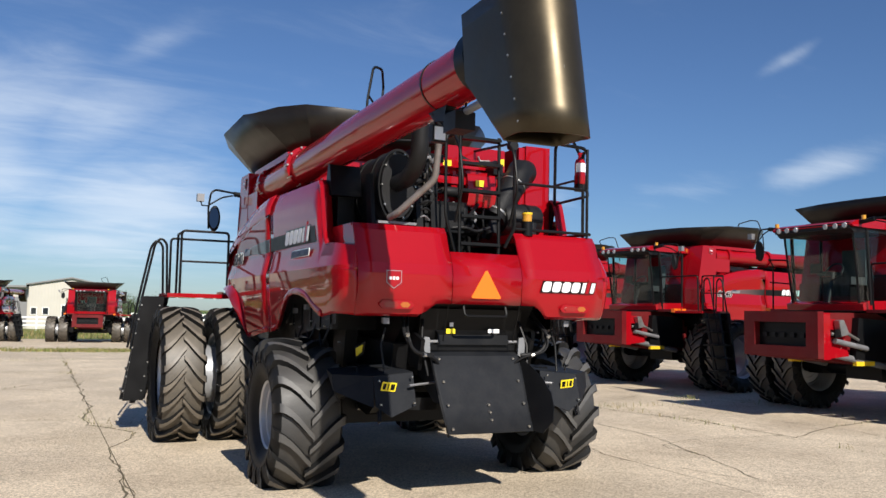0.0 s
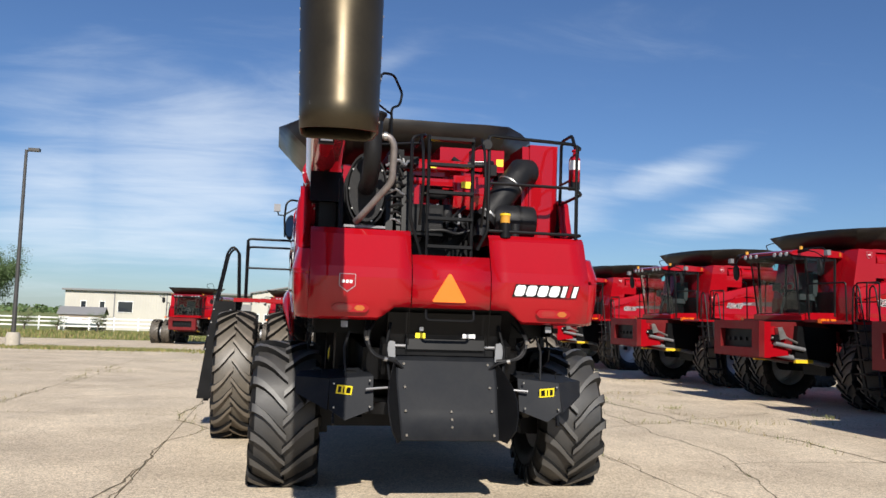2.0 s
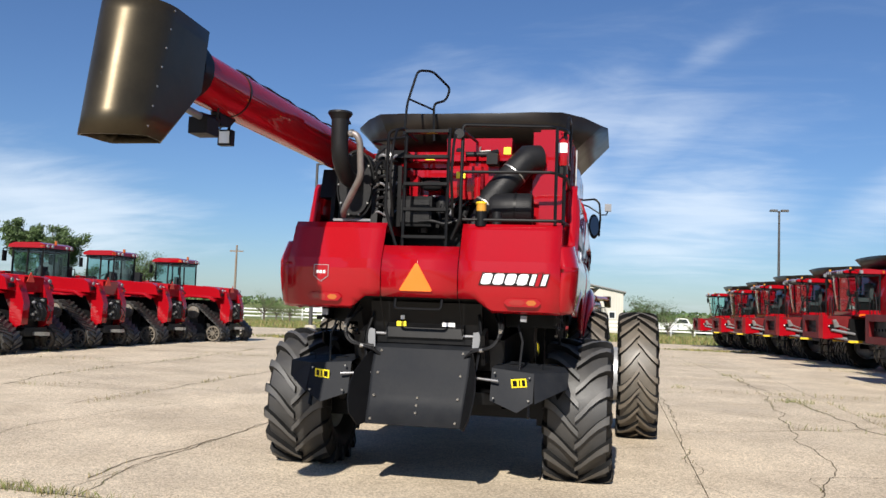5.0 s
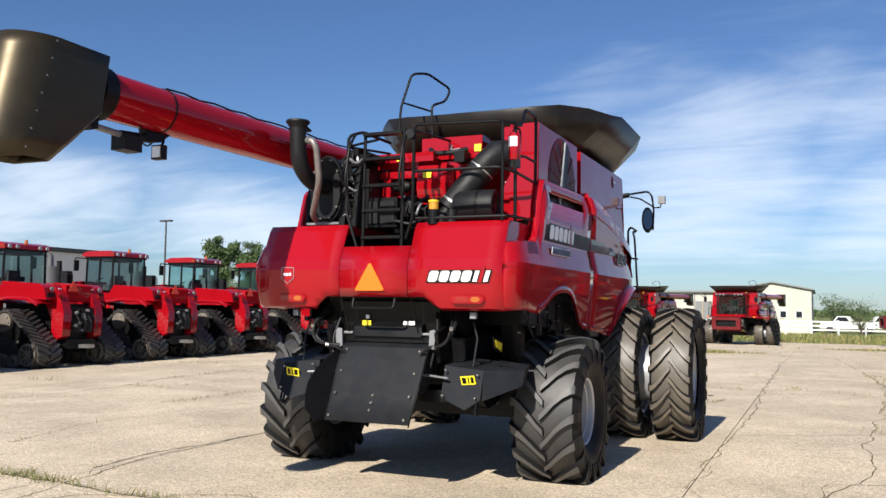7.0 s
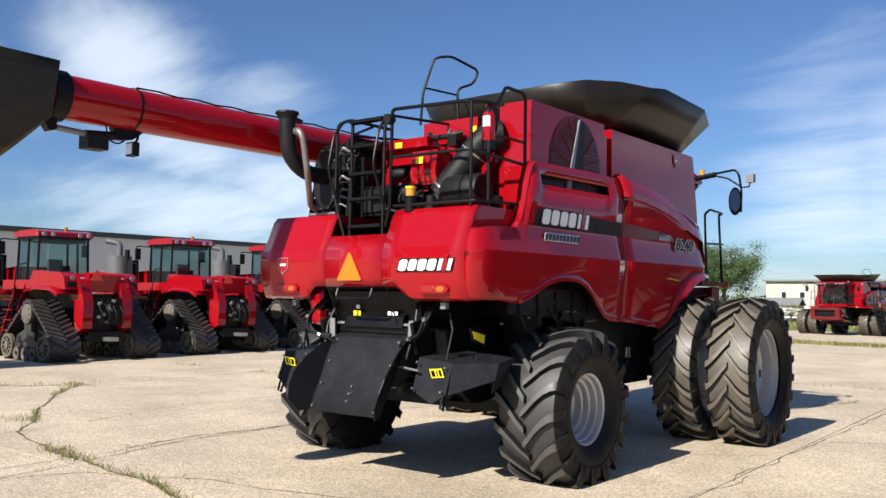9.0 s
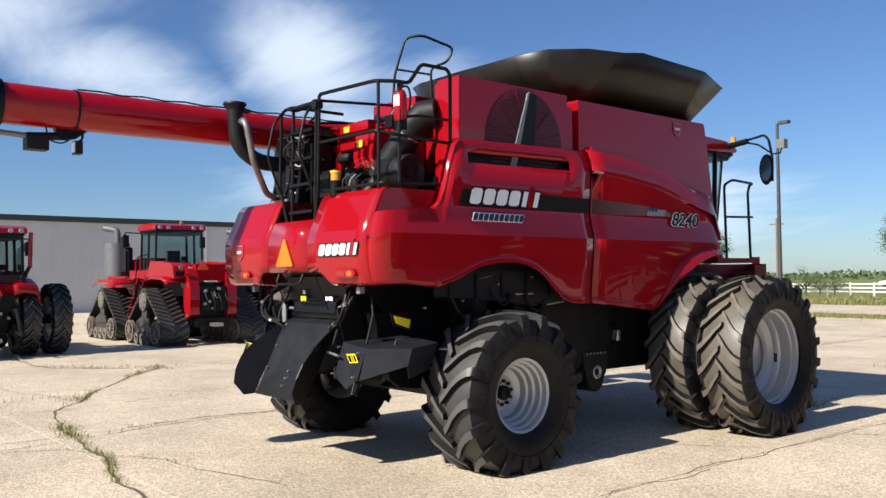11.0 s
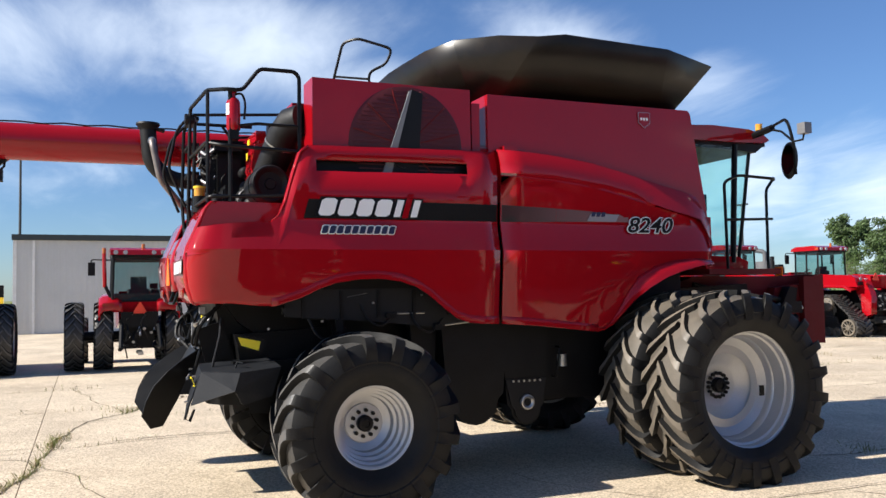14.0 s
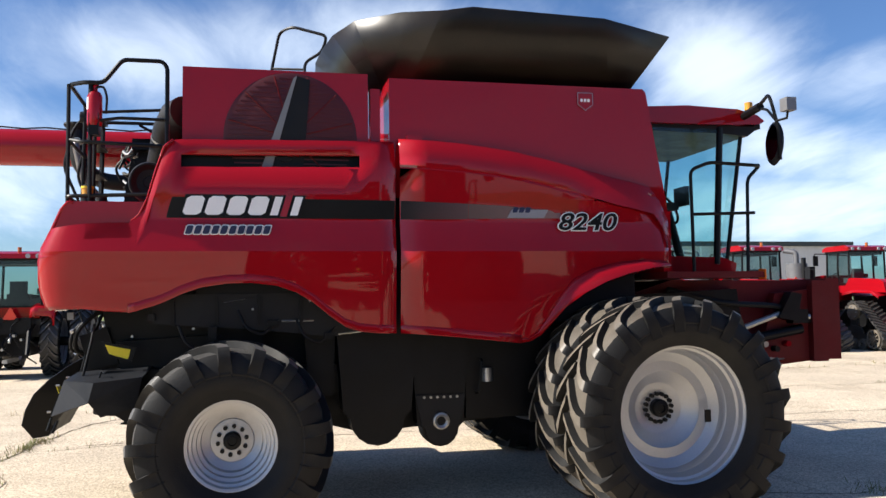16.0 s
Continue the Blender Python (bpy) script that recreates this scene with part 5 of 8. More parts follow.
    part("hood_latch", tube(rounded([(0.40, -0.41, 3.60), (0.40, -0.46, 3.54), (0.52, -0.46, 3.55)], 0.02), 0.010, 8), STEEL, c, "bent steel latch")
    part("decal", box(0.66, 0.74, -0.408, -0.403, 3.52, 3.60), YELLOW, c, "yellow warning decal")
    part("decal", box(-0.16, -0.06, -0.668, -0.662, 3.41, 3.47), YELLOW, c, "yellow warning decal")
    part("fuel_filter", cyl((0.56, -1.24, 2.79), (0.56, -1.24, 2.865), 0.05, 16), FILTER, c, "amber fuel filter bowl", bevel=0.008)
    part("filter_ring", cyl((0.56, -1.24, 2.865), (0.56, -1.24, 2.885), 0.056, 16), YELLOW_PAINT, c, bevel=0.004)
    part("filter_head", cyl((0.56, -1.24, 2.885), (0.56, -1.24, 2.90), 0.035, 16), PLASTIC, c, bevel=0.004)
    part("filter_base", cyl((0.56, -1.24, 2.64), (0.56, -1.24, 2.79), 0.06, 12), BLACK, c)
    part("oil_bottle", cyl((0.70, -1.10, 2.66), (0.70, -1.10, 2.80), 0.05, 12), PLASTIC, c, bevel=0.01)
    part("partition", box(-0.52, -0.46, -1.0, 0.3, 2.66, 3.52), BLACK, c, "black partition beside the engine", bevel=0.005)
    part("control_unit", box(-0.62, -0.30, -0.98, -0.70, 3.38, 3.46), BLACK, c, "black control unit", bevel=0.012)
    part("control_box", box(-0.42, -0.02, -0.92, -0.68, 2.66, 2.98), BLACK, c, "black fuse box", bevel=0.015)
    part("box_lid", box(-0.40, -0.04, -0.94, -0.915, 2.70, 2.94), PLASTIC, c, bevel=0.006)
    for k in range(9):
        z = 2.74 + 0.075 * k
        part("wiring_loom", tube(rounded([(-0.64, -1.02, z), (-0.56 + 0.02 * (k % 3), -1.10, z + 0.06), (-0.46, -1.04, z + 0.02 * (k % 4)), (-0.40, -0.96, z + 0.08)], 0.04), 0.010 + 0.003 * (k % 3), 6), PLASTIC if k % 4 else SILVER_GUARD, c, "looped cables")
    part("partition_top", box(-0.60, -0.46, -0.95, 0.3, 3.47, 3.52), BLACK, c, bevel=0.005)

    # ladder and rails at the back
    for x in (-0.24, 0.21):
        part("ladder_rail", tube([(x, -1.26, 2.36), (x, -1.24, 3.64)], 0.018, 8), BLACK, c)
    for z in (3.60, 3.34, 3.06, 2.80, 2.52):
        part("ladder_step", box(-0.24, 0.21, -1.30, -1.20, z - 0.015, z + 0.015), BLACK, c, bevel=0.006)
    rail(c, "handrail", [(-0.30, -1.28, 2.42), (-0.42, -1.30, 2.8), (-0.42, -1.28, 3.60), (-0.28, -1.24, 3.64), (-0.28, -0.6, 3.64)], 0.017)
    rail(c, "handrail", [(0.27, -1.28, 2.5), (0.36, -1.32, 2.7), (0.36, -1.30, 3.66), (1.25, -1.26, 3.64), (1.39, -1.12, 3.63), (1.39, -0.98, 3.63), (1.39, -0.83, 3.83), (1.39, -0.52, 3.83), (1.39, -0.48, 3.78), (1.385, -0.48, 3.1), (1.36, -0.40, 2.70)], 0.018, 0.045)
    rail(c, "handrail", [(0.36, -1.30, 3.18), (1.28, -1.27, 3.18), (1.40, -1.14, 3.14), (1.39, -0.5, 3.12)], 0.016, 0.05)
    rail(c, "rail_brace", [(1.39, -1.0, 3.32), (1.39, -0.85, 3.345), (1.39, -0.50, 3.34)], 0.014, 0.03)
    rail(c, "handrail", [(0.36, -1.28, 2.70), (1.36, -1.26, 2.70), (1.40, -0.6, 2.72)], 0.016)
    for x in (1.30,):
        rail(c, "rail_post", [(x, -1.26, 2.66), (x, -1.26, 3.63)], 0.016)
    rail(c, "handrail", [(0.36, -1.28, 3.60), (0.36, -0.4, 3.66)], 0.015)
    for x in (-0.33, 0.29):
        rail(c, "handrail", [(x, -1.28, 3.62), (x, -1.42, 3.46), (x, -1.50, 3.10), (x, -1.34, 2.72)], 0.014, 0.08)
    part("work_lamp", lathe([(0, 0.05), (0.05, 0.05), (0.055, 0.03), (0.04, -0.04), (0, -0.06)], 16, pose(0.33, -1.30, 3.56, 0, 0, -90)), PLASTIC, c, "round black work lamp")
    rail(c, "handrail", [(-0.28, -0.9, 3.62), (-0.75, -0.75, 3.60), (-0.75, 0.3, 3.7)], 0.015)
    ex = part("fire_extinguisher", lathe([(0, 0), (0.055, 0), (0.060, 0.02), (0.060, 0.24), (0.046, 0.275), (0.022, 0.29), (0.022, 0.325), (0.032, 0.33), (0.028, 0.35), (0, 0.35)], 20, pose(1.35, -1.05, 3.28, 0, -90, 0)), RED, c, "red fire extinguisher with white label")
    rows = [[(1.35 + 0.0615 * math.sin(a), -1.05 - 0.0615 * math.cos(a), z) for a in [radians(-80 + 14 * k) for k in range(10)]] for z in (3.41, 3.51)]
    part("label", grid(rows), WHITE, ex, "white label")
    part("nozzle_hose", tube(rounded([(1.36, -1.05, 3.59), (1.38, -0.98, 3.61), (1.38, -0.95, 3.52), (1.37, -0.96, 3.38)], 0.04), 0.010, 8), PLASTIC, ex, "black nozzle hose")
    part("bracket", box(1.30, 1.40, -1.09, -1.01, 3.20, 3.38), BLACK, c, bevel=0.008)
    rail(c, "rail_post", [(1.37, -1.08, 2.66), (1.37, -1.08, 3.62)], 0.018)

    # cab
    part("cab_floor", box(-0.84, 0.84, 3.98, 5.0, 2.02, 2.16), BLACK, c, bevel=0.02)
    part("cab_skirt", prism([(3.98, 2.06), (3.98, 2.24), (4.86, 2.22), (5.02, 2.16), (5.0, 2.04)], "x", -0.87, 0.87), RED, c, "dark red cab sill", bevel=0.015)
    part("cab_back", box(-0.82, 0.82, 3.985, 4.03, 2.18, 2.75), BLACK, c)
    roof = [(3.80, 3.58), (3.80, 3.67), (3.9, 3.72), (4.5, 3.755), (5.05, 3.735), (5.28, 3.68), (5.36, 3.62), (5.30, 3.585), (4.9, 3.57), (3.95, 3.57)]
    part("cab_roof", prism(roof, "x", -0.92, 0.92), RED, c, "red cab roof", bevel=0.04)
    part("roof_visor", prism([(4.0, 3.50), (4.0, 3.57), (5.24, 3.575), (5.32, 3.56), (5.20, 3.47), (4.9, 3.49)], "x", -0.86, 0.86), PLASTIC, c, "black lining below the roof", bevel=0.02)
    part("lamp_strip", box(-0.86, 0.86, 5.27, 5.345, 3.55, 3.66), PLASTIC, c, "dark lamp strip below the roof edge", bevel=0.02)
    for x in (-0.76, -0.56, -0.34, 0.34, 0.56, 0.76):
        part("roof_lamp", lathe([(0, 0.02), (0.045, 0.02), (0.055, 0.0), (0, 0)], 14, pose(x, 5.345, 3.605, 0, 0, 90)), LENS_GREY, c, "round clear roof work lamp")
    for sx in (-1, 1):
        part("cab_post", tube([(sx * 0.86, 4.80, 2.15), (sx * 0.86, 4.88, 3.55)], 0.035, 8), BLACK, c)
        part("cab_post", tube([(sx * 0.76, 4.97, 2.15), (sx * 0.79, 5.16, 3.50)], 0.022, 8), BLACK, c)
        part("cab_post", tube([(sx * 0.86, 4.04, 2.15), (sx * 0.86, 4.02, 3.55)], 0.03, 8), BLACK, c)
        part("roof_marker", box(sx * 0.90, sx * 0.94, 3.90, 3.96, 3.60, 3.70), AMBER, c, "amber marker lamp on the roof corner", bevel=0.008)
        bm = bmesh.new()
        bm.faces.new([bm.verts.new(p) for p in ((sx * 0.865, 4.03, 2.22), (sx * 0.865, 4.80, 2.22), (sx * 0.865, 4.88, 3.53), (sx * 0.865, 4.02, 3.53))])
        g = part("side_window", bm, GLASS, c, "tinted cab side window", smooth=False)
        g.visible_shadow = False
        bm = bmesh.new()
        bm.faces.new([bm.verts.new(p) for p in ((sx * 0.865, 4.80, 2.2), (sx * 0.765, 4.97, 2.2), (sx * 0.795, 5.16, 3.5), (sx * 0.865, 4.88, 3.5))])
        part("side_window", bm, GLASS, c, smooth=False).visible_shadow = False
        # mirrors on bent arms
        part("mirror_bracket", tube([(sx * 0.72, 5.13, 3.64), (sx * 1.22, 5.12, 3.70)], 0.042, 8), BLACK, c, "thick black mirror bracket")
        rail(c, "mirror_arm", [(sx * 1.20, 5.12, 3.71), (sx * 1.55, 4.99, 3.73), (sx * 1.62, 4.97, 3.66), (sx * 1.64, 5.02, 3.42), (sx * 1.62, 5.05, 3.10)], 0.017, 0.05)
        rail(c, "mirror_arm", [(sx * 1.24, 5.12, 3.67), (sx * 1.42, 5.06, 3.62), (sx * 1.63, 5.0, 3.48)], 0.013, 0.05)
        bm = lathe([(0, -0.035), (0.80, -0.035), (0.96, -0.015), (1.0, 0.01), (0.9, 0.03), (0, 0.035)], 28)
        bmesh.ops.transform(bm, matrix=pose(sx * 1.535, 5.05, 3.27, 0, 6, 90 + sx * 16) @ Matrix.Diagonal((1, 0.095, 0.215, 1)), verts=bm.verts)
        mr = part("mirror", bm, PLASTIC, c, "oval black wing mirror")
        bm = lathe([(0, -0.037), (0.78, -0.037), (0.78, -0.034), (0, -0.034)], 28)
        bmesh.ops.transform(bm, matrix=pose(sx * 1.535, 5.05, 3.27, 0, 6, 90 + sx * 16) @ Matrix.Diagonal((1, 0.095, 0.215, 1)), verts=bm.verts)
        part("mirror_glass", bm, MIRROR, mr)
        wl2 = part("work_lamp", box(sx * 1.71, sx * 1.82, 5.0, 5.10, 3.53, 3.65), SILVER_GUARD, c, "square grey work lamp", bevel=0.03)
        part("lens", box(sx * 1.725, sx * 1.805, 5.098, 5.106, 3.545, 3.635), LENS_GREY, wl2)
        part("lamp_arm", tube([(sx * 1.64, 5.0, 3.46), (sx * 1.74, 5.05, 3.47), (sx * 1.76, 5.05, 3.54)], 0.011, 6), BLACK, c)
        part("beacon", cyl((sx * 1.0, 5.13, 3.71), (sx * 1.0, 5.13, 3.785), 0.04, 16), FILTER, c, "amber beacon on the mirror bracket", bevel=0.012)
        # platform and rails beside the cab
        part("platform", box(sx * 0.88, sx * 1.45, 3.95, 4.95, 2.00, 2.06), RED_DULL_SHADED, c, "dark red cab platform", bevel=0.01)
        part("reflector", box(sx * 1.35, sx * 1.46, 4.955, 4.965, 1.98, 2.08), ORANGE, c)
        if sx < 0:
            part("reflector", box(sx * 1.455, sx * 1.465, 4.55, 4.95, 1.98, 2.08), ORANGE, c, "orange reflector")
    rail(c, "cab_rail", [(1.40, 4.25, 2.06), (1.38, 4.25, 3.02), (1.38, 4.45, 3.10), (1.38, 4.95, 3.08), (1.30, 5.02, 3.08), (1.36, 4.86, 2.95), (1.42, 4.80, 2.06)], 0.017)
    rail(c, "cab_rail", [(1.39, 4.25, 2.60), (1.40, 4.90, 2.62)], 0.015, 0.02)
    rows = []
    for k in range(7):
        u = -1 + 2 * k / 6
        bow = 0.12 * (1 - u * u)
        rows.append([(u * 0.765, 4.97 + bow * 1.2, 2.2), (u * 0.78, 5.07 + bow * 1.3, 2.85), (u * 0.795, 5.16 + bow, 3.5)])
    part("windscreen", grid(rows), GLASS, c, "large curved windscreen").visible_shadow = False
    part("seat", box(-0.26, 0.26, 4.1, 4.55, 2.55, 2.70), SEAT, c, "dark operator seat", bevel=0.05)
    part("seat_back", box(-0.26, 0.26, 4.0, 4.14, 2.65, 3.25), SEAT, c, bevel=0.05)
    part("seat_base", box(-0.2, 0.2, 4.12, 4.5, 2.18, 2.55), BLACK, c, bevel=0.03)
    part("steering_column", tube([(0, 4.88, 2.18), (0, 4.72, 2.78)], 0.045, 10), PLASTIC, c)
    bm = tube([(0.19 * math.cos(a), 4.70 - 0.10 * math.sin(a), 2.80 + 0.16 * math.sin(a)) for a in [2 * math.pi * k / 20 for k in range(20)]], 0.015, 8, closed=True)
    part("steering_wheel", bm, PLASTIC, c, "black steering wheel")
    part("monitor", box(0.34, 0.60, 4.62, 4.66, 2.78, 2.98), PLASTIC, c, bevel=0.01)
    part("armrest", box(0.30, 0.48, 4.1, 4.6, 2.74, 2.82), SEAT, c, bevel=0.03)

    # left platform, ladder and rails
    part("platform", box(-2.35, -1.44, 3.95, 4.95, 1.97, 2.03), RED, c, "red entry platform", bevel=0.01)
    lad = part("entry_ladder", prism([(-2.42, 1.98), (-2.36, 1.98), (-2.68, 0.42), (-2.76, 0.42)], "y", 4.36, 4.40), BLACK, c, "black entry ladder")
    part("ladder_side", prism([(-2.42, 1.98), (-2.36, 1.98), (-2.68, 0.42), (-2.76, 0.42)], "y", 4.86, 4.90), BLACK, lad)
    for k in range(5):
        f = (k + 0.5) / 5
        x = -2.40 - 0.32 * f
        part("step", box(x - 0.17, x + 0.17, 4.40, 4.96, 1.98 - 1.56 * f - 0.02, 1.98 - 1.56 * f + 0.02), BLACK, lad, bevel=0.006)
    part("ladder_guard", prism([(-2.66, 1.98), (-2.34, 1.98), (-2.58, 0.46), (-2.86, 0.46)], "y", 4.30, 4.335), BLACK, lad, "black bolted ladder guard")
    part("ladder_back", prism([(-2.60, 1.97), (-2.24, 1.97), (-2.52, 0.45), (-2.88, 0.45)], "y", 4.60, 4.66), PLASTIC, lad, "dark ladder back plate")
    for k in range(7):
        f = (k + 0.5) / 7
        for dx in (-0.28, -0.03):
            part("bolt", cyl((-2.36 - 0.24 * f + dx, 4.285, 1.95 - 1.45 * f), (-2.36 - 0.24 * f + dx, 4.30, 1.95 - 1.45 * f), 0.012, 6), STEEL, lad, smooth=False)
    for y in (4.40, 4.86):
        rail(c, "entry_rail", [(-2.78, y, 1.20), (-2.66, y, 1.9), (-2.50, y, 2.76), (-2.42, y, 2.86), (-2.33, y, 2.78), (-2.30, y, 2.0)], 0.018, 0.1)
    rail(c, "entry_rail", [(-2.18, 3.98, 2.03), (-2.18, 3.98, 2.95), (-1.50, 3.98, 2.95), (-1.50, 3.98, 2.03)], 0.018)
    rail(c, "entry_rail", [(-2.18, 3.98, 2.50), (-1.50, 3.98, 2.50)], 0.015)
    rail(c, "entry_rail", [(-2.18, 3.98, 2.92), (-2.18, 4.34, 2.92), (-2.18, 4.34, 2.03)], 0.018)
    rail(c, "entry_rail", [(-1.0, 4.9, 2.03), (-1.0, 4.95, 2.9), (-2.2, 4.95, 2.9), (-2.2, 4.92, 2.03)], 0.018)

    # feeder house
    fh = part("feeder_house", prism([(3.6, 1.75), (4.4, 2.0), (6.05, 1.98), (6.05, 1.14), (5.6, 1.10), (3.6, 0.95)], "x", -0.66, 0.66), RED_DULL_SHADED, c, "dull red feeder house", bevel=0.02)
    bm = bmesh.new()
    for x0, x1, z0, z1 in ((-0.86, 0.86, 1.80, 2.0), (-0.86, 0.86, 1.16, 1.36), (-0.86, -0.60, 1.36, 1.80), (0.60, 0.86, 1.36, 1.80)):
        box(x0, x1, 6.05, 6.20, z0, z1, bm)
    part("face_plate", bm, RED_DULL_SHADED, fh, "dull red feeder face plate")
    part("feeder_mouth", box(-0.60, 0.60, 6.0, 6.06, 1.36, 1.80), BLACK, fh, "dark feeder mouth")
    for x in (-0.42, -0.2, 0.02, 0.24, 0.44):
        part("chain_slat", box(x - 0.05, x + 0.05, 6.06, 6.10, 1.52, 1.60), PLASTIC, fh, bevel=0.01)
    for sx in (-1, 1):
        part("lift_cylinder", cyl((sx * 0.72, 4.1, 0.98), (sx * 0.72, 5.6, 1.22), 0.06, 14), SILVER_GUARD, fh, "grey lift cylinder")
        # Right bracket and flange use the darker red: shade put into the colour.
        part("side_bracket", prism([(5.3, 1.2), (5.9, 1.15), (6.05, 1.9), (5.5, 1.85)], "x", sx * 0.67, sx * 0.78), RED if sx < 0 else RED_DULL_SHADED, fh, bevel=0.02)
        part("side_flange", box(sx * 0.78, sx * 0.86, 5.88, 6.05, 1.14, 1.98), RED if sx < 0 else RED_DULL_SHADED, fh, bevel=0.01)
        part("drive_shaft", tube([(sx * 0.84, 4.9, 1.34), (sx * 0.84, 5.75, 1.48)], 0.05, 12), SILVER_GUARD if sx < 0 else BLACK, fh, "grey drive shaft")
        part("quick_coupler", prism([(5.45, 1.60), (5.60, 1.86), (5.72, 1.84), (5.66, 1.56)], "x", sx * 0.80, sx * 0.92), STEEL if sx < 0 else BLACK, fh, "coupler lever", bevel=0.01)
        part("link_arm", tube([(sx * 0.82, 5.1, 1.50), (sx * 0.86, 5.5, 1.64), (sx * 0.84, 5.85, 1.60)], 0.03, 8), STEEL, fh, "steel link arm")
        part("side_cover", prism([(3.9, 1.05), (3.95, 1.85), (5.05, 1.90), (5.15, 1.15)], "x", sx * 0.67, sx * 0.80), BLACK, fh, "black drive cover", bevel=0.02)
        for k in range(4):
            part("fitting", cyl((sx * 0.78, 5.2 + 0.13 * k, 1.28 + 0.05 * (k % 2)), (sx * 0.86, 5.2 + 0.13 * k, 1.28 + 0.05 * (k % 2)), 0.03, 10), (RED, STEEL, BLACK, RED)[k], fh, bevel=0.004)
        part("hose", tube(rounded([(sx * 0.75, 4.3, 1.9), (sx * 0.82, 4.9, 1.75), (sx * 0.84, 5.5, 1.72), (sx * 0.80, 5.9, 1.55)], 0.15), 0.03, 8), PLASTIC, fh)
        part("coupler", box(sx * 0.72, sx * 0.9, 5.62, 5.80, 1.54, 1.68), BLACK, fh, bevel=0.03)
        part("safety_stop", box(sx * 0.70, sx * 0.78, 4.6, 5.1, 1.02, 1.10), YELLOW_PAINT, fh, "yellow safety stop")
    return c


hero = combine()
hero.matrix_basis = pose(4.04, 8.92, 0)


# ---- ground ----
def gz(y):
    """Height of the ground: level round the machines, then falling gently towards the fence."""
    return interp([(-3000, 0.0), (31.5, 0.0), (66.0, -0.49), (95.0, -0.60), (3000, -0.60)], y)


def settle(bm):
    for v in bm.verts:
        v.co.z += gz(v.co.y)
    return bm


def concrete():
    m = mat("weathered_concrete", (0.57, 0.475, 0.35), 0.85, vary=0.16, scale=0.5, bump=0.4, bump_scale=40, dirt=(0.36, 0.29, 0.205), dirt_amount=0.65, dirt_scale=0.6)
    n, l = m.node_tree.nodes, m.node_tree.links
    b = n["Principled BSDF"]
    src = b.inputs["Base Color"].links[0].from_socket
    geo = n.new("ShaderNodeNewGeometry")
    # exposed aggregate, small dark and pale stones
    vo = n.new("ShaderNodeTexVoronoi")
    vo.inputs["Scale"].default_value = 60
    l.new(geo.outputs["Position"], vo.inputs["Vector"])
    mr = n.new("ShaderNodeMapRange")
    mr.inputs["To Min"].default_value, mr.inputs["To Max"].default_value = 0.60, 1.36
    sr = n.new("ShaderNodeSeparateColor")
    l.new(vo.outputs["Color"], sr.inputs[0])
    l.new(sr.outputs[0], mr.inputs["Value"])
    mx = n.new("ShaderNodeMixRGB")
    mx.blend_type, mx.inputs[0].default_value = "MULTIPLY", 1
    l.new(src, mx.inputs[1])
    l.new(mr.outputs[0], mx.inputs[2])
    # slab to slab
    oi = n.new("ShaderNodeObjectInfo")
    orr = n.new("ShaderNodeMapRange")
    orr.inputs["To Min"].default_value, orr.inputs["To Max"].default_value = 0.95, 1.05
    l.new(oi.outputs["Random"], orr.inputs["Value"])
    m2 = n.new("ShaderNodeMixRGB")
    m2.blend_type, m2.inputs[0].default_value = "MULTIPLY", 1
    l.new(mx.outputs[0], m2.inputs[1])
    l.new(orr.outputs[0], m2.inputs[2])
    l.new(m2.outputs[0], b.inputs["Base Color"])
    for nd in n:
        if nd.type == "TEX_NOISE":
            for lk in list(nd.inputs["Vector"].links):
                l.remove(lk)
            l.new(geo.outputs["Position"], nd.inputs["Vector"])
    return m


CONC = concrete()
CRACK = mat("crack_soil", (0.12, 0.095, 0.062), 0.95, vary=0.3, scale=5, dirt=(0.11, 0.10, 0.04), dirt_amount=0.5)
GRASS = mat("mown_grass", (0.13, 0.16, 0.035), 0.9, vary=0.3, scale=0.15, dirt=(0.24, 0.21, 0.09), dirt_amount=0.5, dirt_scale=0.08)
WEED = mat("weed_green", (0.14, 0.16, 0.04), 0.8, vary=0.3, scale=8, island=0.35)
WEED_DRY = mat("weed_dry", (0.26, 0.21, 0.09), 0.85, vary=0.3, scale=8, island=0.3)
tagged(part("ground", prism([(-2500, -3), (-2500, -0.12), (31.5, -0.12), (66, -0.53), (95, -0.62), (2500, -0.62), (2500, -3)], "x", -2500, 2500), GRASS, smooth=False), "green and dry grass ground reaching the horizon", "ground", kind="structure")
pavement = tagged(part("pavement", prism([(-60, -0.8), (-60, -0.012), (31.5, -0.012), (66, -0.502), (66, -0.8)], "x", -49, 42), CRACK, smooth=False), "weathered tan concrete lot with cracks and weeds", "pavement", kind="structure")

NS = [-49, -44, -39, -31, -25, -20.5, -15.6, -10.9, -6.3, -2.65, 0.93, 6.9, 10.55, 14.2, 18, 22, 26, 31, 42]
EW = [-60, -40, -25, -14, -7.5, -1.0, 6.1, 14.3, 20.6, 25.2, 31.5, 38, 44.5, 50, 56, 61, 66]
rng = random.Random(3)


def slab_mesh(w, d):
    bm = box(0, w, 0, d, -0.25, 0.0)
    me = bpy.data.meshes.new("slab")
    bm.to_mesh(me)
    bm.free()
    me.materials.append(CONC)
    return me


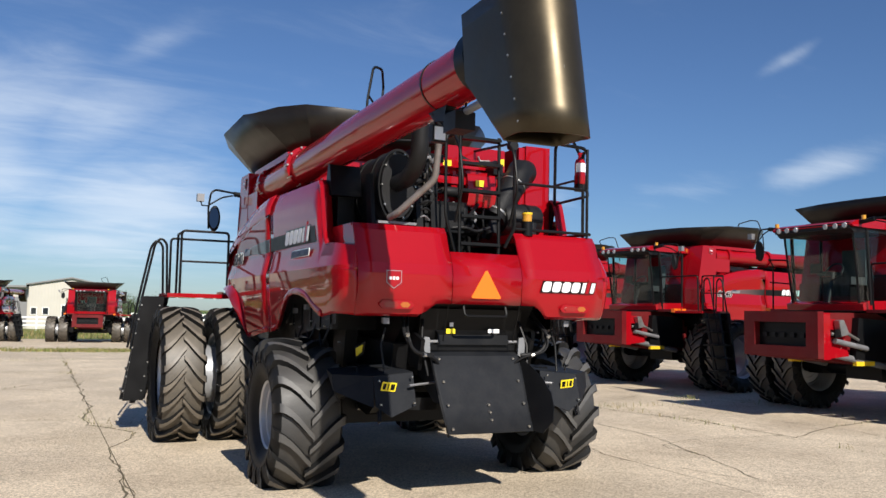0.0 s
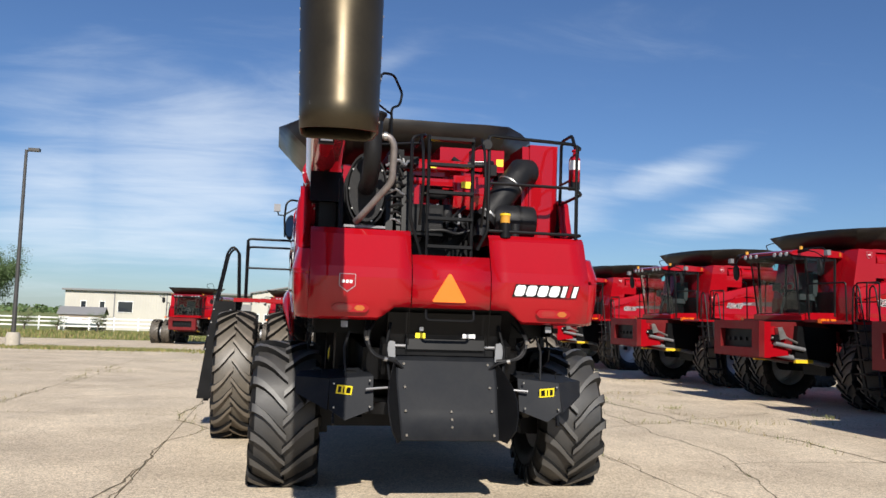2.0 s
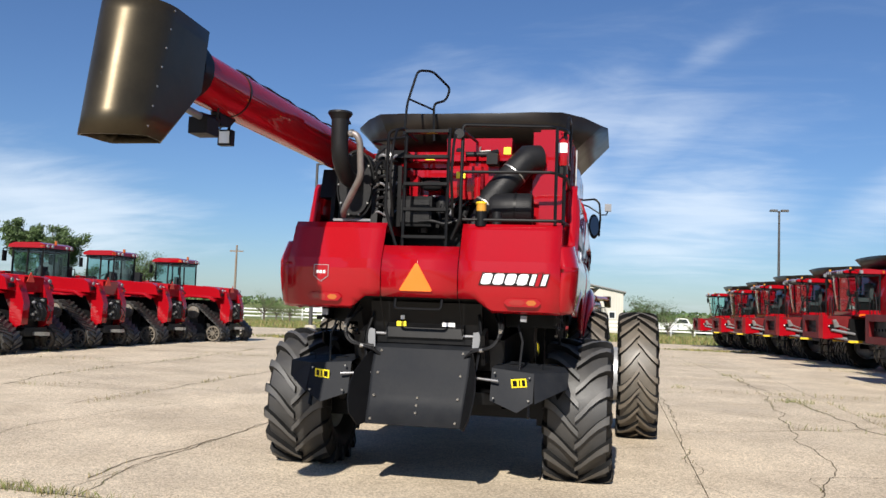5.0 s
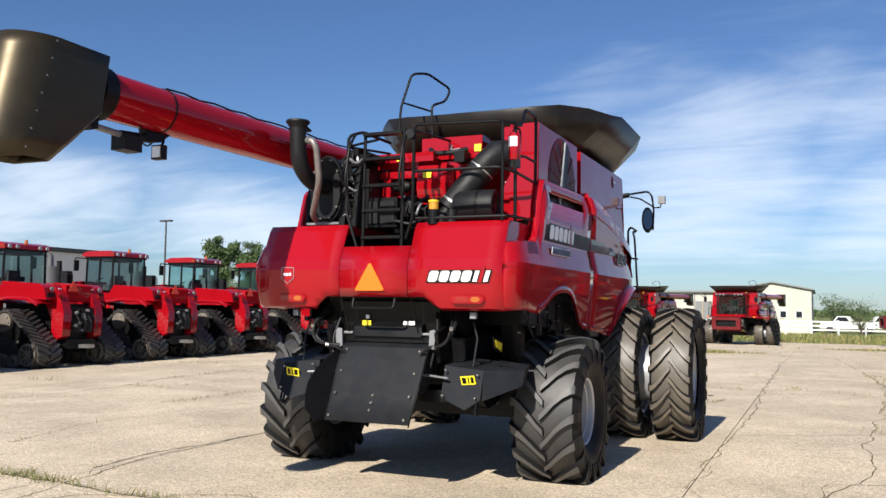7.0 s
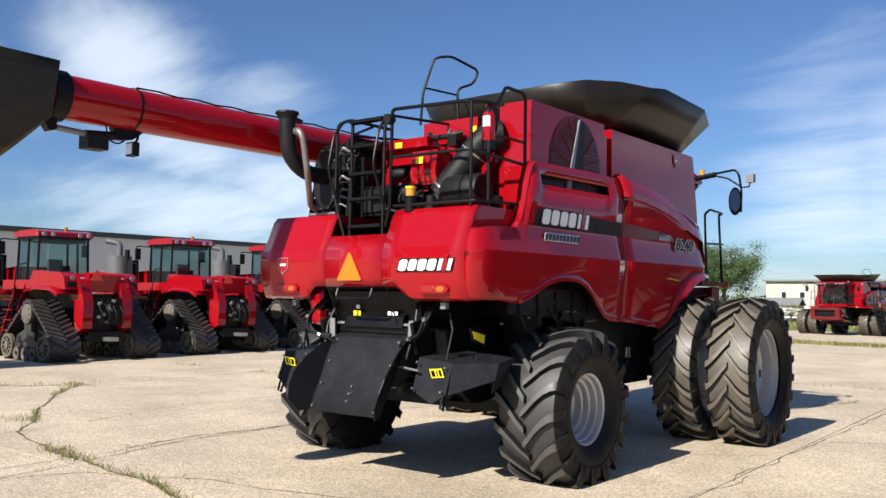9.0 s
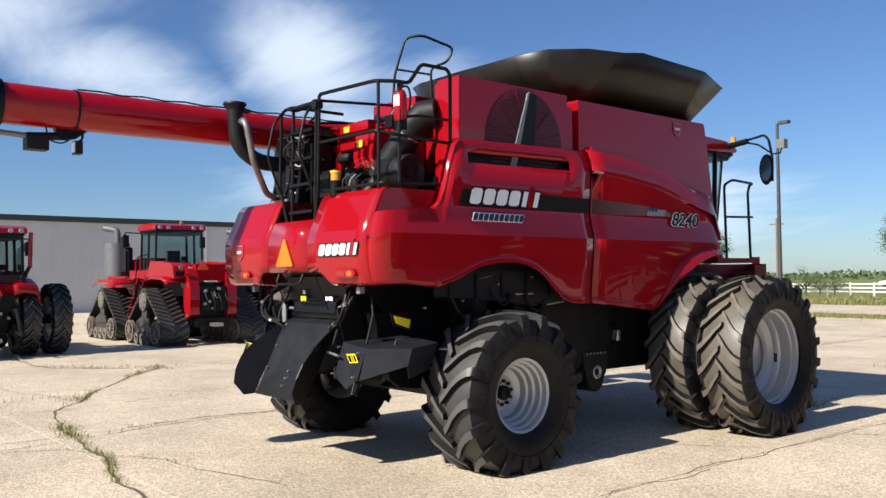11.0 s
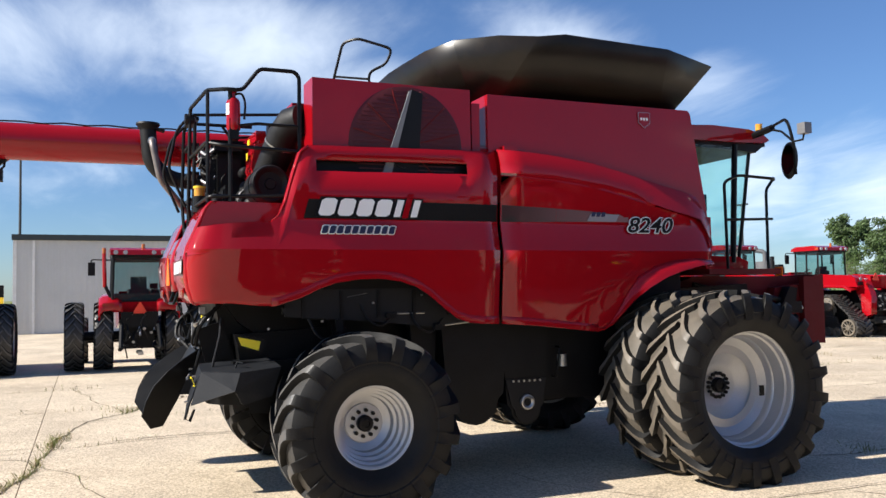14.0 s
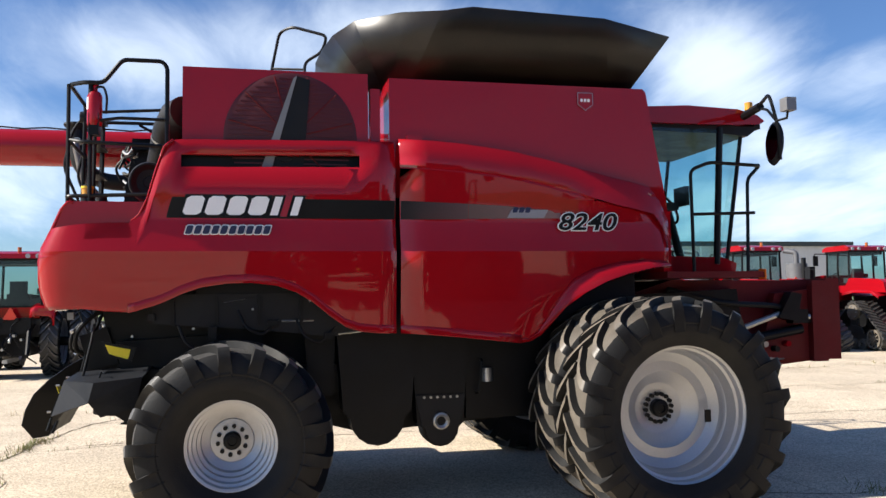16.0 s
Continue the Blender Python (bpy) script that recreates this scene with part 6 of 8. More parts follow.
SLABS = {}
for x0, x1 in zip(NS, NS[1:]):
    for y0, y1 in zip(EW, EW[1:]):
        key = (round(x1 - x0, 2), round(y1 - y0, 2))
        if key not in SLABS:
            SLABS[key] = slab_mesh(key[0] - 0.012, key[1] - 0.012)
        ob = new("slab", SLABS[key])
        ob.parent = pavement
        ob.matrix_basis = pose(x0 + 0.006, y0 + 0.006, gz(y0) + rng.uniform(-0.003, 0.0), 0 if y0 < 31 else -0.814)

# cracks that wander across the slabs, and the weeds that grow in them
CRACKS = [
    ([(0.8, 7.0), (0.95, 12.0), (1.35, 13.2), (0.75, 14.2), (0.95, 16.9), (0.9, 31)], 0.035, 0.35),
    ([(6.0, 5.6), (4.2, 5.95), (2.3, 6.2), (0.9, 6.35), (0.3, 6.4), (-1.2, 6.8), (-2.9, 7.8), (-4.7, 9.0), (-5.9, 10.1)], 0.045, 1.0),
    ([(-5.9, 10.1), (-5.6, 13.4), (-6.5, 17), (-6.4, 22.3), (-7, 30)], 0.03, 0.35),
    ([(1.6, 4.6), (1.0, 7.1), (0.9, 9.9)], 0.02, 0.25),
    ([(6.9, 10), (7.0, 16.8), (6.8, 33)], 0.02, 0.15),
    ([(8.1, 9.0), (8.7, 10.5), (8.7, 13.0), (9.2, 17.8), (9.7, 26.4)], 0.022, 0.2),
    ([(10.8, 9.8), (10.8, 12.3), (10.2, 14.2), (9.7, 21), (8.7, 36.7)], 0.035, 0.5),
    ([(7.0, 13.1), (9.0, 14.2), (13.2, 16.5)], 0.018, 0.1),
    ([(7.5, 7.4), (8.1, 8.8), (8.2, 9.8), (8.9, 10.1), (11, 10.1)], 0.018, 0.1),
    ([(-11.2, 8.5), (-9, 8.3), (-7.5, 8.4), (-5.9, 10.1)], 0.05, 0.9),
    ([(-2.9, 12), (-2.7, 17.5), (-2.3, 27.8)], 0.022, 0.25),
    ([(10.8, 9.8), (12.4, 10.6), (14.4, 11.0), (17, 12.4)], 0.03, 0.4),
    ([(-0.6, 20.7), (2.1, 25.4)], 0.018, 0.15),
    ([(5.0, 10.7), (5.8, 10.95), (6.9, 11.7)], 0.014, 0.0),
    ([(5.5, 13.6), (5.8, 14.4), (5.6, 15.8), (6.3, 18)], 0.03, 0.8),
    ([(-7.4, 22), (-6.7, 29.5)], 0.02, 0.2),
    ([(7.6, 6.8), (6.9, 9.0), (7.0, 10.5)], 0.012, 0.0),
    ([(1.4, 12.9), (2.2, 12.6), (2.6, 13.1)], 0.015, 0.1),
    ([(3.0, 3.2), (5.0, 3.4), (8.0, 3.1)], 0.012, 0.0),
    ([(-8.0, 6.4), (-5.5, 6.6), (-4.2, 6.8), (-2.3, 7.2)], 0.018, 0.3),
    ([(1.5, 5.3), (1.7, 5.95), (3.0, 6.6), (5.0, 7.0)], 0.016, 0.25),
    ([(-1.6, 4.2), (-1.2, 6.8), (-1.9, 9.5), (-1.5, 13)], 0.014, 0.15),
    ([(4.3, 5.9), (5.6, 4.9), (7.0, 4.6), (9.5, 5.0)], 0.016, 0.1),
    ([(9.5, 6.0), (11.5, 7.4), (12.5, 10.0), (12.0, 14.0)], 0.018, 0.15),
    ([(-6.0, 14.5), (-3.0, 15.2), (0.9, 15.0)], 0.016, 0.25),
    ([(6.2, 19.0), (8.0, 20.4), (11.0, 20.1)], 0.018, 0.3),
]


def wander(pts, step, amp, rng):
    out = []
    for (ax, ay), (bx, by) in zip(pts, pts[1:]):
        d = math.hypot(bx - ax, by - ay)
        n = max(2, int(d / step))
        for i in range(n):
            f = i / n
            k = amp * (noise.noise((ax + (bx - ax) * f, (ay + (by - ay) * f) * 1.3, 3.3)) + 0.14 * rng.uniform(-1, 1))
            out.append((ax + (bx - ax) * f - (by - ay) / d * k, ay + (by - ay) * f + (bx - ax) / d * k))
    out.append(pts[-1])
    return out


def blade(bm, x, y, h, lean, w):
    a = rng.uniform(0, 2 * math.pi)
    dx, dy = math.cos(a), math.sin(a)
    l = rng.uniform(0, lean) * h
    vs = [bm.verts.new(p) for p in ((x - dy * w, y + dx * w, -0.005), (x + dy * w, y - dx * w, -0.005), (x + dx * l * 0.5 + dy * w * 0.7, y + dy * l * 0.5 - dx * w * 0.7, h * 0.6), (x + dx * l, y + dy * l, h))]
    bm.faces.new((vs[0], vs[1], vs[2]))
    bm.faces.new((vs[0], vs[2], vs[3]))


weeds, dry = bmesh.new(), bmesh.new()
for pts, w, lush in CRACKS:
    line = wander(pts, 0.16, 0.14, rng)
    bm = bmesh.new()
    prev = None
    for (ax, ay), (bx, by) in zip(line, line[1:]):
        d = max(1e-4, math.hypot(bx - ax, by - ay))
        ww = w * rng.uniform(0.15, 0.5)
        nx, ny = -(by - ay) / d * ww, (bx - ax) / d * ww
        cur = (bm.verts.new((ax + nx, ay + ny, 0.003)), bm.verts.new((ax - nx, ay - ny, 0.003)))
        if prev:
            bm.faces.new((prev[0], prev[1], cur[1], cur[0]))
        prev = cur
        dens = lush * max(0.0, 0.35 + 1.3 * noise.noise((ax * 0.6, ay * 0.6, 7.7)))
        tall = 1.5 if lush > 0.8 else 1.0
        for _ in range(int(dens * 16 * tall * d / 0.16 * rng.uniform(0.3, 1.2))):
            f = rng.random()
            blade(weeds if rng.random() < 0.6 else dry, ax + (bx - ax) * f + rng.gauss(0, 0.028), ay + (by - ay) * f + rng.gauss(0, 0.028), rng.uniform(0.015, 0.07) * tall, 1.0, rng.uniform(0.002, 0.005))
    cr = part("crack", settle(bm), CRACK, pavement, "soil-filled crack", smooth=False)
for y in (14.3, 20.6, 25.2, 31.5, 38, 44.5):
    for _ in range(900):
        x = rng.uniform(-30, 16)
        if noise.noise((x * 0.35, y, 1.2)) > 0.0:
            blade(dry if rng.random() < 0.6 else weeds, x, y + rng.gauss(0, 0.03), rng.uniform(0.03, 0.13), 0.8, rng.uniform(0.003, 0.006))
for x in (-10.9, -6.3, -2.65, 10.55, 14.2):
    for _ in range(600):
        y = rng.uniform(5, 50)
        if noise.noise((x, y * 0.35, 4.2)) > 0.1:
            blade(dry if rng.random() < 0.6 else weeds, x + rng.gauss(0, 0.03), y, rng.uniform(0.03, 0.12), 0.8, rng.uniform(0.003, 0.006))
# lusher tufts
for cx, cy, r, n in ((9.9, 19.0, 0.5, 160), (13.6, 15.4, 0.3, 80), (10.9, 17.0, 0.25, 60), (7.6, 21.2, 0.2, 40), (9.4, 26.5, 0.35, 60), (0.4, 6.4, 0.25, 90), (-5.9, 10.1, 0.4, 120), (5.75, 14.8, 0.3, 50), (1.0, 6.3, 0.2, 70), (-2.2, 7.3, 0.3, 80)):
    for _ in range(n):
        blade(weeds if rng.random() < 0.7 else dry, cx + rng.gauss(0, r * 0.5), cy + rng.gauss(0, r * 0.35), rng.uniform(0.02, 0.11), 0.9, rng.uniform(0.002, 0.005))
# thin turf growing over the concrete
for cx, cy, rx, ry, n in ((-6.5, 42.5, 6.5, 2.0, 5200), (-10, 44, 3, 1.5, 1200), (-20, 38, 5, 1.0, 900), (2, 40.5, 3.2, 1.3, 2600), (12, 50.5, 5, 1.0, 900)):
    for _ in range(n):
        x, y = cx + rng.gauss(0, rx * 0.42), cy + rng.gauss(0, ry * 0.42)
        blade(weeds if rng.random() < 0.6 else dry, x, y, rng.uniform(0.04, 0.16), 0.8, rng.uniform(0.012, 0.035))
tagged(part("weed", settle(weeds), WEED, smooth=False), "green weeds and grass growing from the cracks", "weeds", kind="stuff")
tagged(part("dry_grass", settle(dry), WEED_DRY, smooth=False), "dry straw-coloured grass growing from the cracks", "grass", kind="stuff")
# rough verge beyond the lot
verge, verge_dry = bmesh.new(), bmesh.new()
for _ in range(22000):
    x, y = rng.uniform(-62, 34), 66 + 25 * rng.random() ** 1.2
    blade(verge if rng.random() < 0.6 else verge_dry, x, y, rng.uniform(0.05, 0.35), 0.7, rng.uniform(0.02, 0.06))
tagged(part("verge_grass", settle(verge), WEED, smooth=False), "rough green verge grass along the fence", "grass", kind="stuff")
tagged(part("verge_straw", settle(verge_dry), WEED_DRY, smooth=False), "dry verge grass along the fence", "grass", kind="stuff")

SMALL = ("bolt", "clip_bolt", "fitting_block", "tie_rod", "wiring_hose", "panel_rib", "support_rib", "hand_hole", "hose_clamp", "pipe_clamp", "engine_pipe", "lever", "fitting", "rail_brace", "rivet", "scrape", "screen_slat", "screen_spoke", "engine_fitting", "engine_hose", "mark", "hydraulic_hose", "bracket", "decal", "pipe", "cable", "wiring_loom", "filter_guard", "lamp_bracket", "link", "hose", "lens")


def plain_copy(ob, m):
    """A copy without the smallest fittings, which cannot be told apart from afar."""
    t = copy_thing(ob, m)
    for o in list(t.children_recursive):
        if o.name.split(".")[0] in SMALL:
            bpy.data.objects.remove(o)
    return t


# ---- other combines: a row on one side, two at the far end ----
for k, (x, y) in enumerate(((18.72, 11.85), (19.42, 19.2), (19.46, 26.1), (19.42, 34.4), (19.15, 41.2), (18.75, 48.2), (18.35, 55.3), (17.8, 62.0))):
    ob = plain_copy(hero, pose(x, y, gz(y), 0, 0, (91 if k == 0 else 96.5) + 0.5 * math.sin(k * 2.3)))
    tagged(ob, "parked red combine harvester with black grain tank in a row", group="parked combines in the row")
for x, y in ((3.6, 61.3), (-2.9, 62.2)):
    # an older, lower model of the same build
    ob = plain_copy(hero, pose(x, y, gz(y), 0, 0, 172) @ Matrix.Diagonal((1, 1, 0.885, 1)))
    tagged(ob, "far red combine harvester parked facing the lot near the fence", group="far combines by the fence")
tagged(hero, "red combine harvester with long unloading tube and dusty dual tyres")


# ---- articulated crawler tractors ----
DUSTY = mat("dusty_cast_iron", (0.13, 0.11, 0.085), 0.6, vary=0.3, scale=8)
FRAME_GREY = mat("dusty_track_frame", (0.028, 0.027, 0.026), 0.5, vary=0.3, scale=6, dirt=(0.07, 0.06, 0.045), dirt_amount=0.4)


def track_unit(parent, x, y):
    """A triangular rubber track: belt with bars, drive sprocket, idlers, rollers and a frame; its belt runs in the y-z plane."""
    w = 0.38
    out = []
    arcs = [(0.0, 1.26, 0.30, 145, 35), (0.96, 0.37, 0.37, 35, -90), (-0.96, 0.37, 0.37, -90, -215)]
    for cy, cz, r, a0, a1 in arcs:
        for k in range(9):
            a = radians(a0 + (a1 - a0) * k / 8)
            out.append((y + cy + r * math.cos(a), cz + r * math.sin(a)))
    n = len(out)
    bm = bmesh.new()
    cyy, czz = y, 0.6
    vs = []
    for (py, pz) in out:
        d = Vector((py - cyy, pz - czz)).normalized() * 0.045
        vs.append([bm.verts.new((x - w, py, pz)), bm.verts.new((x + w, py, pz)), bm.verts.new((x + w, py - d.x, pz - d.y)), bm.verts.new((x - w, py - d.x, pz - d.y))])
    for i in range(n):
        a, b = vs[i], vs[(i + 1) % n]
        for j in range(4):
            bm.faces.new((a[j], a[(j + 1) % 4], b[(j + 1) % 4], b[j]))
    # tread bars in a chevron
    total, segs = 0, []
    for i in range(n):
        p, q = Vector(out[i]), Vector(out[(i + 1) % n])
        segs.append((total, p, q))
        total += (q - p).length
    def along(s):
        s %= total
        for s0, p, q in reversed(segs):
            if s >= s0:
                d = (q - p)
                t = d.normalized() if d.length > 1e-6 else Vector((1, 0))
                return p + t * (s - s0), Vector((-t.y, t.x)) if (Vector((-t.y, t.x))).dot(p - Vector((cyy, czz))) > 0 else Vector((t.y, -t.x))
    m = 40
    for k in range(m):
        for sd in (-1, 1):
            sec = []
            for fx, off in ((0.03, 0.0), (1.0, 0.17)):
                row = []
                for ds, h in ((-0.045, 0.0), (-0.03, 0.05), (0.03, 0.05), (0.045, 0.0)):
                    p, nr = along((k + (0.5 if sd > 0 else 0)) * total / m + off + ds)
                    row.append(bm.verts.new((x + sd * w * fx, p.x + nr.x * h, p.y + nr.y * h)))
                sec.append(row)
            for j in range(3):
                bm.faces.new((sec[0][j], sec[0][j + 1], sec[1][j + 1], sec[1][j]))
            bm.faces.new(sec[1])
    tr = part("rubber_track", bm, RUBBER, parent, "triangular black rubber track", smooth=False)
    for sd in (-1, 1):
        xo = x + sd * (w + 0.01)
        for cy, r in ((-0.96, 0.31), (0.96, 0.31)):
            wheel_bm = lathe([(r, -0.05), (r, 0.05), (r - 0.06, 0.05), (r - 0.06, -0.05), (r, -0.05)], 24, pose(xo - sd * 0.01, y + cy, 0.37, 0, 0, 0 if sd > 0 else 180))
            tube([(xo - sd * 0.05, y + cy, 0.37), (xo + sd * 0.06, y + cy, 0.37)], 0.095, 14, wheel_bm)
            for k in range(10):
                a = 2 * math.pi * k / 10
                tube([(xo + sd * 0.02, y + cy + 0.08 * math.cos(a), 0.37 + 0.08 * math.sin(a)), (xo + sd * 0.02, y + cy + (r - 0.03) * math.cos(a), 0.37 + (r - 0.03) * math.sin(a))], 0.02, 6, wheel_bm)
            part("idler", wheel_bm, DUSTY, tr, "dusty spoked idler")
        for cy in (-0.42, 0.0, 0.42):
            part("roller", lathe([(0.06, 0.02), (0.07, 0.05), (0.11, 0.03), (0.17, 0.05), (0.18, 0.03), (0.18, -0.06), (0, -0.06)], 20, pose(xo - sd * 0.01, y + cy, 0.19, 0, 0, 0 if sd > 0 else 180)), DUSTY, tr, "dusty track roller")
        part("track_frame", prism([(y - 0.75, 0.34), (y - 0.65, 0.46), (y - 0.2, 0.60), (y - 0.16, 1.1), (y + 0.16, 1.1), (y + 0.2, 0.60), (y + 0.65, 0.46), (y + 0.75, 0.34)], "x", xo - sd * 0.12, xo - sd * 0.04), FRAME_GREY, tr, bevel=0.015)
        part("sprocket", lathe([(0.26, -0.06), (0.26, 0.04), (0.18, 0.06), (0.10, 0.08), (0, 0.08)], 20, pose(xo - sd * 0.03, y, 1.22, 0, 0, 0 if sd > 0 else 180)), DUSTY, tr, "dusty drive hub")
        for k in range(8):
            a = 2 * math.pi * k / 8
            part("bolt", cyl((xo, y + 0.2 * math.cos(a), 1.22 + 0.2 * math.sin(a)), (xo + sd * 0.05, y + 0.2 * math.cos(a), 1.22 + 0.2 * math.sin(a)), 0.022, 6), SILVER_GUARD, tr, smooth=False)
        part("track_link", prism([(y - 0.5, 0.55), (y - 0.42, 0.74), (y + 0.1, 0.80), (y + 0.45, 0.66), (y + 0.5, 0.5)], "x", xo - sd * 0.04, xo + sd * 0.01), FRAME_GREY, tr, bevel=0.03)
    return tr


def tractor_cab(t, y0, y1, hw, z0, z1):
    """Glass cab with posts, red roof, lamps, seat and wheel."""
    roof = [(y0 - 0.12, z1 - 0.02), (y0 - 0.10, z1 + 0.10), (y0 + 0.1, z1 + 0.17), (y1 - 0.1, z1 + 0.16), (y1 + 0.14, z1 + 0.08), (y1 + 0.16, z1 - 0.02)]
    part("cab_roof", prism(roof, "x", -hw - 0.06, hw + 0.06), RED, t, "red cab roof", bevel=0.04)
    part("roof_band", box(-hw - 0.02, hw + 0.02, y0 - 0.06, y1 + 0.06, z1 - 0.07, z1 - 0.01), BLACK, t, "black band below the roof", bevel=0.015)
    part("cab_base", box(-hw, hw, y0, y1, z0 - 0.12, z0), BLACK, t, bevel=0.02)
    for sx in (-1, 1):
        for y in (y0, (y0 + y1) / 2, y1):
            part("cab_post", tube([(sx * hw, y, z0 - 0.05), (sx * (hw - 0.03), y, z1)], 0.035, 8), BLACK, t)
        bm = bmesh.new()
        bm.faces.new([bm.verts.new(p) for p in ((sx * hw, y0, z0), (sx * hw, y1, z0), (sx * (hw - 0.03), y1, z1), (sx * (hw - 0.03), y0, z1))])
        part("side_window", bm, GLASS_DK, t, smooth=False).visible_shadow = False
        for x in (0.45, 0.75):
            part("work_lamp", lathe([(0, 0.03), (0.055, 0.03), (0.06, 0.0), (0, 0)], 14, pose(sx * x * hw / 0.85, y0 - 0.13, z1 + 0.04, 0, 0, -90)), LENS_GREY, t, "round clear work lamp")
        part("marker_lamp", box(sx * hw, sx * (hw + 0.06), y0 - 0.1, y0 + 0.05, z1 + 0.01, z1 + 0.08), AMBER, t, bevel=0.01)
        rail(t, "mirror_arm", [(sx * hw, y1 - 0.1, z1 - 0.1), (sx * (hw + 0.5), y1, z1 - 0.08), (sx * (hw + 0.5), y1, z1 - 0.45)], 0.018, 0.06)
        part("mirror", box(sx * (hw + 0.40), sx * (hw + 0.58), y1 - 0.08, y1 - 0.03, z1 - 0.52, z1 - 0.16), PLASTIC, t, "black wing mirror", bevel=0.02)
    for y in (y0, y1):
        bm = bmesh.new()
        bm.faces.new([bm.verts.new(p) for p in ((-hw, y, z0), (hw, y, z0), (hw - 0.03, y, z1), (-hw + 0.03, y, z1))])
        part("rear_window" if y == y0 else "windscreen", bm, GLASS_DK, t, smooth=False).visible_shadow = False
    part("seat", box(-0.26, 0.26, y0 + 0.40, y0 + 0.9, z0 + 0.12, z0 + 0.30), SEAT, t, bevel=0.05)
    part("seat_back", box(-0.20, 0.20, y0 + 0.42, y0 + 0.54, z0 + 0.20, z0 + 0.62), SEAT, t, bevel=0.05)
    part("head_lining", box(-hw + 0.06, hw - 0.06, y0 + 0.05, y1 - 0.05, z1 - 0.16, z1 - 0.07), SEAT, t, bevel=0.02)
    part("rear_trim", box(-hw + 0.05, hw - 0.05, y0 + 0.04, y0 + 0.10, z0, z0 + 0.18), SEAT, t, bevel=0.02)
    part("steering_column", tube([(0, y1 - 0.25, z0), (0, y1 - 0.42, z0 + 0.55)], 0.05, 8), PLASTIC, t)
    part("monitor", box(0.32, 0.52, y1 - 0.55, y1 - 0.5, z0 + 0.3, z0 + 0.45), PLASTIC, t, bevel=0.01)
    part("console", box(0.32, 0.52, y0 + 0.4, y0 + 0.95, z0, z0 + 0.28), PLASTIC, t, bevel=0.03)
    part("beacon", cyl((0.1, y0 + 0.1, z1 + 0.15), (0.1, y0 + 0.1, z1 + 0.27), 0.05, 12), AMBER, t, "amber beacon on the roof", bevel=0.01)


def warning_triangle(t, x, y, z):
    bm = prism([(-0.155, 0.0), (0.155, 0.0), (0.17, 0.025), (0.016, 0.29), (-0.016, 0.29), (-0.17, 0.025)], "z", 0, 0.01)
    bmesh.ops.transform(bm, matrix=Matrix(((1, 0, 0, x), (0, 0, -1, y), (0, 1, 0, z), (0, 0, 0, 1))), verts=bm.verts)
    part("warning_triangle", bm, SMV_RED, t, "red slow vehicle triangle", smooth=False)


SMV_RED = mat("red_orange_reflector", (0.75, 0.05, 0.02), 0.4, vary=0.04)


MUFFLER = mat("dull_muffler_grey", (0.13, 0.13, 0.135), 0.55, metal=0.2, vary=0.15)


